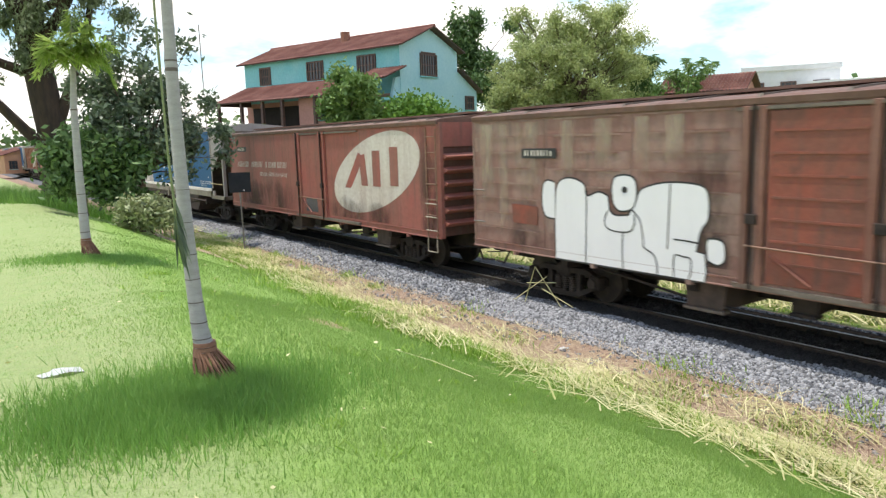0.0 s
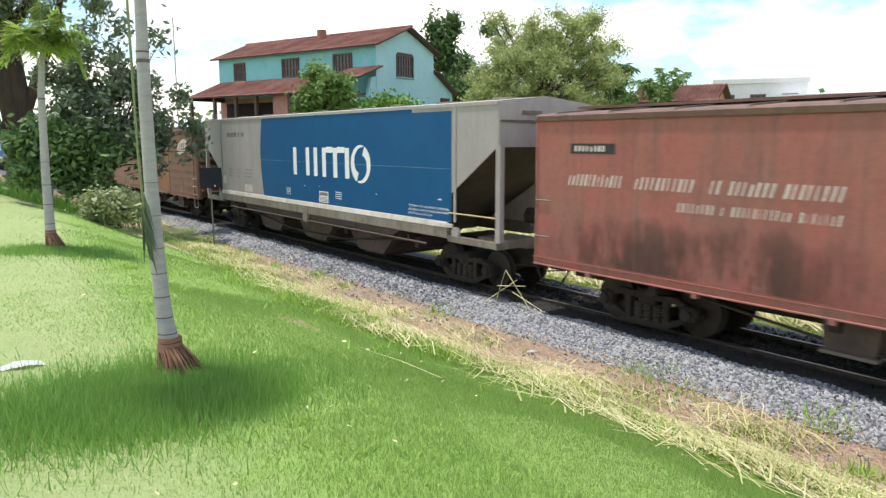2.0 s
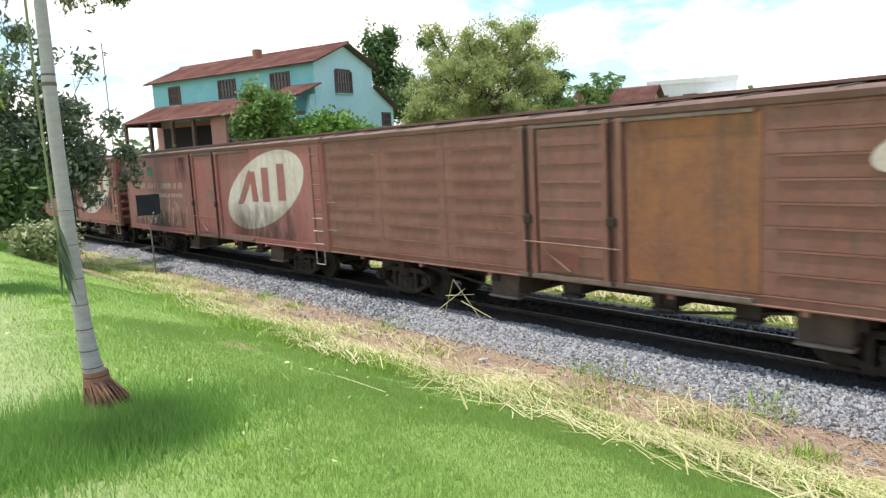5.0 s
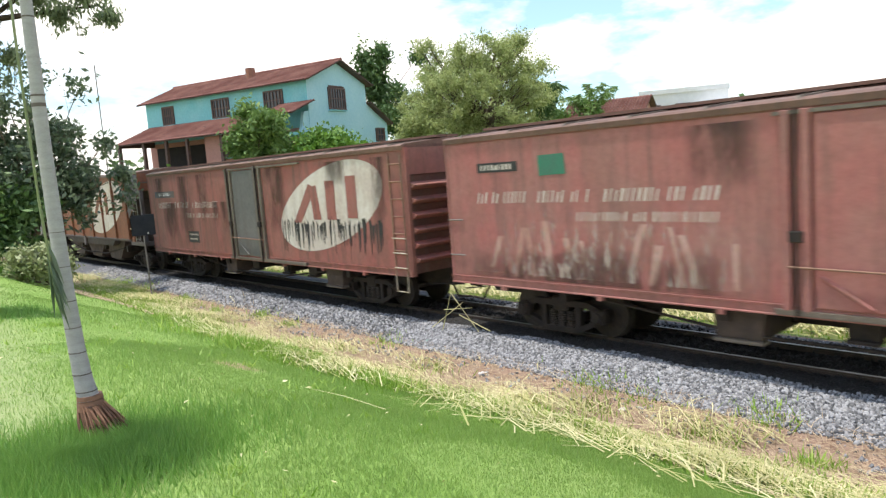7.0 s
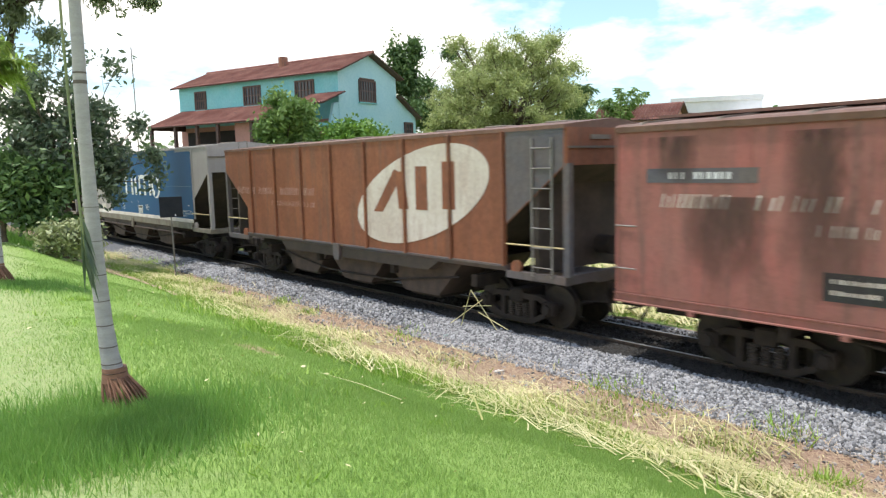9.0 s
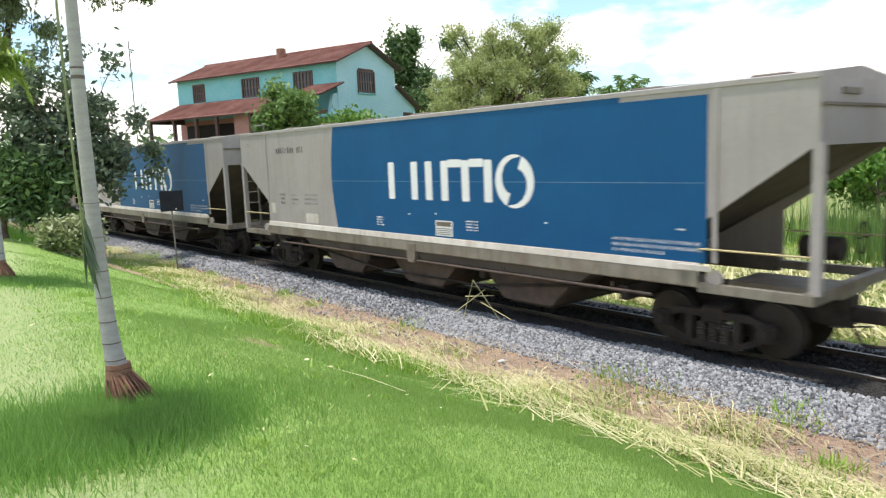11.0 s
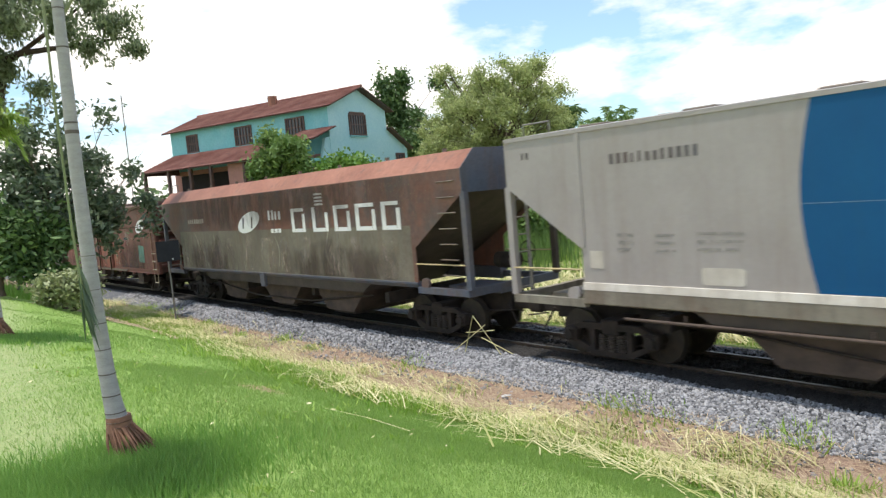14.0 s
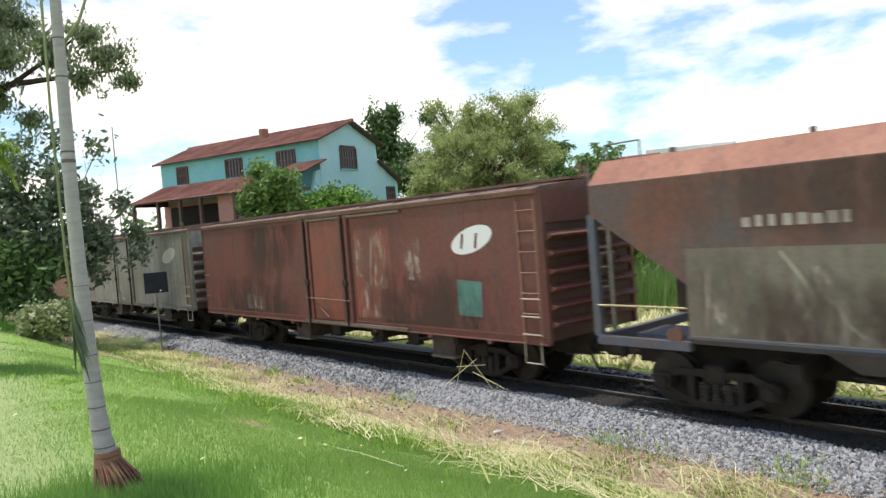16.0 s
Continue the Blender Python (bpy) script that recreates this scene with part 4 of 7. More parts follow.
        for k in range(1, 8):
            z = Z0 + 0.1 + k * 0.32
            box(bm, -X - 0.06, -X - 0.04, d0 + 0.06, d1 - 0.06, z - 0.018, z + 0.018)
        pieces("door_slat", bm, M[door], dr)
    bm = B()
    for s in (6.66, 6.92, 8.46, 8.74):
        box(bm, -X - 0.08, -X + 0.01, rim(L, s) - 0.055, rim(L, s) + 0.055, Z0 + 0.02, Z1 - 0.02, 0.01)
    pieces("door_post", bm, M["sill"] if door == "greydoor" else M["brown"] if body == "taupe" else M[body], car)
    bm = B()
    for s in (6.8, 8.6):
        rod(bm, (-X - 0.10, rim(L, s), Z0 - 0.02), (-X - 0.10, rim(L, s), Z1), 0.022, seg=8)
        box(bm, -X - 0.13, -X - 0.06, rim(L, s) - 0.09, rim(L, s) + 0.09, 1.95, 2.10, 0.01)
    pieces("lock_rod", bm, M["iron"], dr)
    bm = B()
    rod(bm, (-X - 0.10, rim(L, 6.7), 1.62), (-X - 0.10, rim(L, 8.75), 1.58), 0.016, seg=6)
    part("door_bar", bm, M["ladder"], dr)
    bm = B()
    rod(bm, (-X - 0.065, rim(L, 7.1), 1.5), (-X - 0.065, rim(L, 7.7), 1.12), 0.025, seg=6)
    part("door_brace", bm, M[door], dr)
    bm = B()
    box(bm, -X - 0.07, -X, rim(L, 10.9), rim(L, 6.5), Z1 - 0.08, Z1 - 0.03), box(bm, -X - 0.08, -X, rim(L, 10.9), rim(L, 6.5), Z0 - 0.02, Z0 + 0.05)
    pieces("door_track", bm, M["sill"], car)
    if leaf:
        bm = B()
        box(bm, -X - 0.022, -X, rim(L, 11.0), rim(L, 8.86), Z0 + 0.12, Z1 - 0.08, 0.006)
        part("door_leaf", bm, M[leaf], car, "rust-orange door leaf")
    part("ladder_recess", box(B(), -X - 0.003, -X + 0.01, rim(L, L - 0.08), rim(L, L - 0.53), Z0 + 0.1, Z1 - 0.05), M[body], car)
    bm = B()
    for z in (1.12, 1.45, 1.78):
        rod(bm, (-X - 0.055, rim(L, L - 0.10), z), (-X - 0.055, rim(L, L - 0.56), z), 0.017, seg=6)
    pieces("grab_rung", bm, M["palerail"], car)
    lad = ladder(car, rim(L, L - 0.12), rim(L, L - 0.54), Z0 - 0.05, Z1 - 0.1, 7, -X - 0.012, M["ladder"])
    bm = B()
    for y in (rim(L, L - 0.16), rim(L, L - 0.56)):
        rod(bm, (-X - 0.02, y, Z0), (-X - 0.02, y, 0.58), 0.014, seg=6)
    rod(bm, (-X - 0.02, rim(L, L - 0.16), 0.58), (-X - 0.02, rim(L, L - 0.56), 0.58), 0.014, seg=6)
    part("step", bm, M["palerail"], lad, "pale stirrup step")
    underframe(car, L, True)
    bogie(car, y0 + 2.3), bogie(car, y1 - 2.3)
    coupler(car, L, -1), coupler(car, L, 1)
    car["rear"], car["long"] = rear, L
    return car


def hopper(label, rear, L, body, sheet=None, roof_z=4.12, ribs=0, hip=False, post="", slope=1.68):
    car = empty("hopper_wagon", label, "freight wagon", "wagons of the freight train")
    X, Z0, Zs = 1.4, 1.05, 1.28
    y0, y1 = -L / 2, L / 2
    post = post or body
    top = roof_z if not hip else 3.72
    side = [(y1, top), (y1, 3.22), (y1 - slope, 2.08), (y1 - slope, Zs), (y0 + slope, Zs), (y0 + slope, 2.08), (y0, 3.22), (y0, top)]
    bm = B()
    prism(bm, side, -X, -X + 0.02), prism(bm, side, X - 0.02, X)
    pieces("side_sheet", bm, M[body], car)
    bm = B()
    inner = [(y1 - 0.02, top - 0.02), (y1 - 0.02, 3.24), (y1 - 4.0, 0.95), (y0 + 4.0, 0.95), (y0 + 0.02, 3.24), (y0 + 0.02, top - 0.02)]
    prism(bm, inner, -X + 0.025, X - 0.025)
    # Darker than the side sheets: shade below the slope is in the colour.
    part("tank", bm, M["slope"], car, "inner slope of the hopper, darkened for shade")
    if hip:
        bm = B()
        prism_y(bm, [(-X, top), (-X + 0.42, roof_z), (X - 0.42, roof_z), (X, top)], y0, y1)
        part("roof", bm, M["rustroof"], car, "sun-bleached rusty hipped roof")
        bm = B()
        prism_y(bm, [(-X - 0.01, 3.22), (-X - 0.01, top), (-X + 0.41, roof_z + 0.01), (X - 0.41, roof_z + 0.01), (X + 0.01, top), (X + 0.01, 3.22)], y0 - 0.02, y0)
        part("end_plate", bm, M[post], car)
    else:
        bm = B()
        prism_y(bm, [(-X - 0.02, top - 0.05), (-X - 0.02, top + 0.02), (0, top + 0.16), (X + 0.02, top + 0.02), (X + 0.02, top - 0.05)], y0, y1)
        part("roof", bm, M["boxroof"] if body in ("orange",) else M[body], car)
        for ya in (y0 - 0.02, y1):
            part("end_plate", box(B(), -X + 0.01, X - 0.01, ya, ya + 0.02, 3.2, top - 0.03), M[body], car)
        bm = B()
        box(bm, -X + 0.03, X - 0.03, y0 - 0.06, y0 - 0.022, top - 0.40, top - 0.36), box(bm, -0.75, -0.2, y0 - 0.06, y0 - 0.022, top - 0.24, top - 0.16)
        pieces("end_trim", bm, M["sill"], car)
    bm = B()
    for k in range(8):
        y = y0 + 1.2 + (L - 2.4) * k / 7
        box(bm, -0.28, 0.28, y - 0.3, y + 0.3, roof_z - 0.02, roof_z + (0.06 if hip else 0.17), 0.02)
        box(bm, -0.75, -0.68, y - 0.04, y + 0.04, roof_z - 0.02, roof_z + (0.10 if hip else 0.05))
    pieces("roof_hatch", bm, M["sill"], car)
    bm = B()
    rod(bm, (-0.95, y1 - 0.1, roof_z), (-0.95, y1 - 0.1, roof_z + 0.28), 0.015, seg=6), rod(bm, (-0.95, y1 - 0.75, roof_z), (-0.95, y1 - 0.75, roof_z + 0.28), 0.015, seg=6)
    rod(bm, (-0.95, y1 - 0.1, roof_z + 0.28), (-0.95, y1 - 0.75, roof_z + 0.28), 0.015, seg=6)
    part("roof_rail", bm, M["galv"], car)
    # sill with its pale stripe and a darker flange under it
    bm = B()
    prism_y(bm, [(-X - 0.04, 1.30), (-X - 0.04, 1.26), (-X + 0.05, 1.17), (-X + 0.2, 1.17), (-X + 0.2, 1.30)], y0 + slope, y1 - slope)
    prism_y(bm, [(X + 0.04, 1.30), (X + 0.04, 1.12), (X - 0.05, 1.02), (X - 0.2, 1.02), (X - 0.2, 1.30)], y0 + slope, y1 - slope)
    sill_ob = part("side_sill", bm, M["sill"] if body == "grey" else M[post], car)
    if body == "grey":
        bm = B()
        prism_y(bm, [(-X - 0.030, 1.495), (-X - 0.048, 1.375), (-X, 1.375), (-X, 1.50)], y0 + slope, y1 - slope)
        part("stripe", bm, M["stripe"], sill_ob)
        bm = B()
        prism_y(bm, [(-X - 0.044, 1.372), (-X - 0.044, 1.145), (-X - 0.006, 1.12), (-X, 1.14), (-X, 1.372)], y0 + slope, y1 - slope)
        part("sill_web", bm, M["sillweb"], sill_ob, "dirty olive-grey sill")
        bm = B()
        rod(bm, (-X - 0.02, y1 - slope - 0.8, 0.92), (-X - 0.02, y0 + slope + 0.8, 0.92), 0.028, seg=7)
        for s in (3.6, 6.2, 8.9, 11.6, 14.2):
            rod(bm, (-X - 0.02, rim(L, s), 1.05), (-X - 0.02, rim(L, s), 0.90), 0.02, seg=6)
        part("pipe_run", bm, M["bearer"], sill_ob)
        for s in (1.72, L - 1.42):
            part("side_rib", box(B(), -X - 0.022, -X - 0.001, rim(L, s) - 0.045, rim(L, s) + 0.045, 1.52 if s > 2 else 2.1, top - 0.06, 0.006), M[body], car)
    bm = B()
    for e, ya in ((-1, y0), (1, y1)):
        yb = ya - e * slope
        box(bm, -X - 0.02, -X + 0.10, min(ya, yb), max(ya, yb), 1.06, 1.20), box(bm, X - 0.10, X + 0.02, min(ya, yb), max(ya, yb), 1.06, 1.20)
        box(bm, -X, X, min(ya, ya - e * 0.14), max(ya, ya - e * 0.14), 1.05, 1.22)
        box(bm, -0.5, 0.5, min(ya, yb), max(ya, yb), 1.0, 1.1)
    pieces("end_sill", bm, M["sillweb"] if body == "grey" else M[post], car)
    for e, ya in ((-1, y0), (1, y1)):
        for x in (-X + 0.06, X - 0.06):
            # Far posts are dark brown, their shade put into the colour.
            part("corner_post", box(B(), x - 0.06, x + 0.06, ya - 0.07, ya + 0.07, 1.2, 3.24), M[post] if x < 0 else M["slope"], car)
        for x in (-X - 0.02, X + 0.02):
            bm = B()
            rod(bm, (x, ya - e * 0.05, 1.72), (x, ya - e * (slope - 0.02), 1.72), 0.017, seg=6)
            part("handrail", bm, M["yellow"], car)
        bm = B()
        rod(bm, (-X + 0.06, ya - e * (slope - 0.25), 1.28), (-X - 0.01, ya - e * (slope - 0.25), 1.28), 0.13, seg=18)
        part("tow_ring", bm, M[body], car)
    lad = ladder(car, y1 - 0.02, y1 + 0.02, 1.1, roof_z - 0.1, 8, -X + 0.5, M["galv"])
    bm = B()
    for z in [1.3 + 0.34 * k for k in range(6)]:
        rod(bm, (-X + 0.1, y1 + 0.05, z), (-X + 0.55, y1 + 0.05, z), 0.014, seg=6)
    for x in (-X + 0.1, -X + 0.55):
        rod(bm, (x, y1 + 0.05, 1.1), (x, y1 + 0.05, roof_z), 0.016, seg=6)
    part("end_ladder", bm, M["galv"], lad)
    bm = B()
    for k in range(20):
        a, b = 2 * math.pi * k / 20, 2 * math.pi * (k + 1) / 20
        rod(bm, (0.55 + 0.24 * math.cos(a), y0 + 0.12, 1.78 + 0.24 * math.sin(a)), (0.55 + 0.24 * math.cos(b), y0 + 0.12, 1.78 + 0.24 * math.sin(b)), 0.014, seg=5)
    rod(bm, (0.55, y0 + 0.12, 1.54), (0.55, y0 + 0.12, 2.02), 0.012, seg=5), rod(bm, (0.31, y0 + 0.12, 1.78), (0.79, y0 + 0.12, 1.78), 0.012, seg=5)
    part("brake_wheel", bm, M["iron"], car)
    part("brake_cylinder", rod(B(), (0.45, y0 + 0.35, 1.6), (0.45, y0 + 0.95, 1.6), 0.19, seg=14), M["iron"], car)
    # discharge chutes below
    for k in range(3):
        y = (k - 1) * L * 0.185
        bm = B()
        prism(bm, [(y - 1.5, 1.2), (y + 1.5, 1.2), (y + 0.62, 0.34), (y - 0.62, 0.34)], -1.12, 1.12)
        ch = part("chute", bm, M["bearer"], car)
        part("gate", box(B(), -1.0, 1.0, y - 0.55, y + 0.55, 0.26, 0.36, 0.01), M["iron"], ch)
    if ribs:
        for k in range(ribs):
            s = 1.9 + (L - 1.9 - 1.55) * k / (ribs - 1)
            part("rib", box(B(), -X - 0.07, -X, rim(L, s) - 0.035, rim(L, s) + 0.035, Zs, top - 0.03, 0.008), M[body], car)
    bm = B()
    at = rim(L, 8.7 if body == "grey" else L * 0.47)
    prism(bm, [(at - 0.15, 1.30), (at - 0.14, 1.0), (at - 0.10, 0.88), (at + 0.10, 0.88), (at + 0.14, 1.0), (at + 0.15, 1.30)], -X - 0.07, -X + 0.02)
    part("jack_pad", bm, M["sillweb"] if body == "grey" else M[post], car)
    underframe(car, L, False)
    bogie(car, y0 + 1.75), bogie(car, y1 - 1.75)
    coupler(car, L, -1), coupler(car, L, 1)
    car["rear"], car["long"] = rear, L
    return car


def blue_livery(car, L, seed, tag=""):
    """Blue middle field with curved ends, white plain bars and a swirl ring."""
    X = -1.405
    n = 14
    left = [(rim(L, 5.55 - 0.18 * math.sin(math.pi * k / n)), 1.505 + 2.58 * k / n) for k in range(n + 1)]
    poly = left[::-1] + [(rim(L, 15.9), 1.505), (rim(L, 15.9), 3.985), (rim(L, 14.36), 3.985), (rim(L, 14.36), 4.085)]
    f = part("blue_field", flat_poly(B(), poly, X), M["blue"], car, "blue painted field")
    Y = X - 0.004
    bm = B()
    for s in (7.9, 8.76, 9.27, 9.80, 10.46, 11.13):
        flat_poly(bm, blob(L, s, 2.3, 0.225, 0.84, 0.12, 3), Y)
    for s in (10.03, 10.69):
        flat_poly(bm, blob(L, s, 3.0, 0.425, 0.165, 0.2, 3), Y)
    pieces("white_bar", bm, M["white"], f, "plain white bars")
    # ring of two commas that chase each other
    c, z, m = 11.96, 2.715, 30
    P = lambda r, t: (rim(L, c + r * math.cos(t)), z + r * math.sin(t))
    for half in (0, 1):
        bm = B()
        t0 = radians(70 + 180 * half)
        outer = [P(0.51, t0 + radians(176) * k / m) for k in range(m + 1)]
        inner = [P(0.49 - 0.235 * (k / m) ** 0.7, t0 + radians(176) * k / m) for k in range(m + 1)]
        V, F = [], []
        for a, b in zip(outer, inner):
            V += [(Y, a[0], a[1]), (Y, b[0], b[1])]
        for k in range(m):
            F.append((2 * k, 2 * k + 1, 2 * k + 3, 2 * k + 2))
        arrays("white_ring", V, F, M["white"], f)
    bm = B()
    for s, zz, wd, q in ((7.35, 1.84, 0.3, 4), (10.55, 1.88, 0.36, 2), (10.55, 1.76, 0.36, 2), (9.55, 2.0, 0.06, 1), (12.7, 1.95, 0.08, 1), (8.6, 1.96, 0.1, 1), (15.4, 1.98, 0.14, 1)):
        for k in range(q):
            bars(bm, L, s, s + wd, zz - 0.06 * k, zz - 0.06 * k + 0.028, max(1, int(wd / 0.06)), Y, 0.95, 0.0, seed + k)
    tagged(part("fine_print", bm, M["white"], f), kind="stuff")
    writing(f, L, 14.2, 1.76, 0.073, ("A MOVIMENTA\u00c7\u00c3O DO VAG\u00c3O S\u00d3 PODER\u00c1 SER", "REALIZADA ATRAV\u00c9S DO ENGATE FERROVI\u00c1RIO", "OU ATRAV\u00c9S DO CAR PULLER"), M["white"], Y)
    part("seam_line", flat_poly(B(), [(rim(L, 5.4), 2.70), (rim(L, 15.85), 2.70), (rim(L, 15.85), 2.708), (rim(L, 5.4), 2.708)], X - 0.002), M["seam"], f)
    pl = part("plate", flat_poly(B(), [(rim(L, 9.56), 1.54), (rim(L, 10.12), 1.54), (rim(L, 10.12), 1.87), (rim(L, 9.56), 1.87)], Y), M["white"], f, "small white paper plate with dark lines")
    bm = B()
    box(bm, Y - 0.004, Y - 0.001, rim(L, 10.08), rim(L, 9.6), 1.75, 1.845)
    for k in range(4):
        box(bm, Y - 0.004, Y - 0.001, rim(L, 10.08), rim(L, 9.6), 1.57 + 0.04 * k, 1.585 + 0.04 * k)
    part("plate_lines", bm, M["tan"], pl)
    bm = B()
    bars(bm, L, 2.37, 4.0, 3.48, 3.65, 12, X, 0.62, 0.0, seed)
    if tag:
        writing(car, L, 0.42, 3.72, 0.17, (tag,), M["data"], X)
    else:
        bars(bm, L, 0.42, 0.64, 3.72, 3.84, 2, X, 0.7, 0.0, 3)
    tagged(part("number_bars", bm, M["slate"], car), kind="stuff")
    bm = B()
    for k in range(3):
        bars(bm, L, 2.42, 2.75, 2.28 - 0.12 * k, 2.345 - 0.12 * k, 9, X, 0.8, 0.0, seed + 9 + k)
        bars(bm, L, 3.15, 3.5, 2.28 - 0.12 * k, 2.325 - 0.12 * k, 6, X, 0.8, 0.0, seed + 19 + k)
        bars(bm, L, 3.86, 4.6, 2.30 - 0.12 * k, 2.345 - 0.12 * k, 10, X, 0.8, 0.0, seed + 29 + k)
    tagged(part("data_lettering", bm, M["data"], car), kind="stuff")
    part("pale_plate", flat_poly(B(), blob(L, 3.9, 1.55, 0.67, 0.26, 0.2, 4), X - 0.002), M["stripe"], car)
    part("small_plate", flat_poly(B(), [(rim(L, 1.85), 1.75), (rim(L, 2.12), 1.75), (rim(L, 2.12), 2.05), (rim(L, 1.85), 2.05)], X - 0.002), M["stripe"], car)
    part("data_box", box(B(), -1.47, -1.44, rim(L, 16.0), rim(L, 15.45), 1.39, 1.48, 0.004), M["stripe"], car)


def lettering(car, L, material, seed, second=True, plate=True):
    X = -1.409
    bm = B()
    for a, b, n in ((0.85, 2.1, 13), (2.35, 3.5, 11), (3.75, 5.75, 19)):
        bars(bm, L, a, b, 2.52, 2.73, n, X, 0.5, 0.25, seed + n)
    if second:
        bars(bm, L, 3.2, 5.75, 2.2, 2.35, 30, X, 0.42, 0.15, seed)
    pieces("faint_bar", bm, material, car)
    if plate:
        p = part("number_plate", flat_poly(B(), [(rim(L, 0.9), 3.1), (rim(L, 1.92), 3.1), (rim(L, 1.92), 3.28), (rim(L, 0.9), 3.28)], X), M["black"], car, "black number plate")
        bm = B()
        bars(bm, L, 1.0, 1.82, 3.14, 3.24, 9, X - 0.004, 0.65, 0.0, seed)
        part("plate_lettering", bm, M["oldwhite"], p)


def blob(L, s, z, w, h, r=0.35, n=7):
    """Rounded block outline."""
    out = []
    q = min(w, h) * r
    for cx, cz, a0 in ((s + w - q, z + h - q, 0), (s + q, z + h - q, 90), (s + q, z + q, 180), (s + w - q, z + q, 270)):
        for k in range(n):
            a = radians(a0 + 90 * k / (n - 1))
            out.append((rim(L, cx + q * math.cos(a)), cz + q * math.sin(a)))
    return out


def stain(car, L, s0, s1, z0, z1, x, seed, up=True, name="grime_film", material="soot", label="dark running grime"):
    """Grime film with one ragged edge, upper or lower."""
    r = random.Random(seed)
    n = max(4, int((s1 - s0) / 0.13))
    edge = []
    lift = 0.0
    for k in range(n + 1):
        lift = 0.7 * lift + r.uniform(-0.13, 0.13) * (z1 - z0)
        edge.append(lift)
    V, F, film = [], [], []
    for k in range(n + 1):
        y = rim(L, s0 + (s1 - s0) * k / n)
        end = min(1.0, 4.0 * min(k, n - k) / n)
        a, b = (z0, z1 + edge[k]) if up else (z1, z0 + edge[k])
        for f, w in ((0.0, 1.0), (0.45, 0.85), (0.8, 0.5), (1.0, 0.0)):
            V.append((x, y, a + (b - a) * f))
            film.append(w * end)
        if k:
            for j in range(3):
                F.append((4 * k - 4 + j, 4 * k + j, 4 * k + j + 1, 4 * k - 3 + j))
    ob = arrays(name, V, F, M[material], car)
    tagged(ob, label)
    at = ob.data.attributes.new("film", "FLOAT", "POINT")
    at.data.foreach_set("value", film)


def writing(parent, L, s, z, size, lines, material, x):
    """Painted notice in capitals."""
    for k, text in enumerate(lines):
        cu = bpy.data.curves.new("notice_line", "FONT")
        cu.body, cu.size = text, size
        cu.materials.append(material)
        ob = new("notice_line", cu)
        ob.parent = parent
        ob.matrix_basis = Matrix(((0, 0, -1, x), (-1, 0, 0, rim(L, s)), (0, 1, 0, z - k * size * 1.25), (0, 0, 0, 1)))


def curve_through(pts, n=6):
    """A smooth open line through (s, z) points."""
    p = [pts[0]] + list(pts) + [pts[-1]]
    out = []
    for a, b, c, d in zip(p[:-3], p[1:-2], p[2:-1], p[3:]):
        for k in range(n):
            t = k / n
            out.append(tuple(0.5 * (2 * b[i] + (c[i] - a[i]) * t + (2 * a[i] - 5 * b[i] + 4 * c[i] - d[i]) * t * t + (3 * b[i] - a[i] - 3 * c[i] + d[i]) * t ** 3) for i in (0, 1)))
    return out + [tuple(pts[-1])]


def stroke(bm, L, line, w, x):
    """A painted line of even width along (s, z) points."""
    n = len(line)
    rows = []
    for k in range(n):
        a, b = line[max(k - 1, 0)], line[min(k + 1, n - 1)]
        d = math.hypot(b[0] - a[0], b[1] - a[1]) or 1.0
        u = ((b[1] - a[1]) / d * w / 2, -(b[0] - a[0]) / d * w / 2)
        rows.append([bm.verts.new((x, rim(L, line[k][0] + q * u[0]), line[k][1] + q * u[1])) for q in (-1, 1)])
    for lo, hi in zip(rows[:-1], rows[1:]):
        bm.faces.new((lo[0], lo[1], hi[1], hi[0]))
    return bm


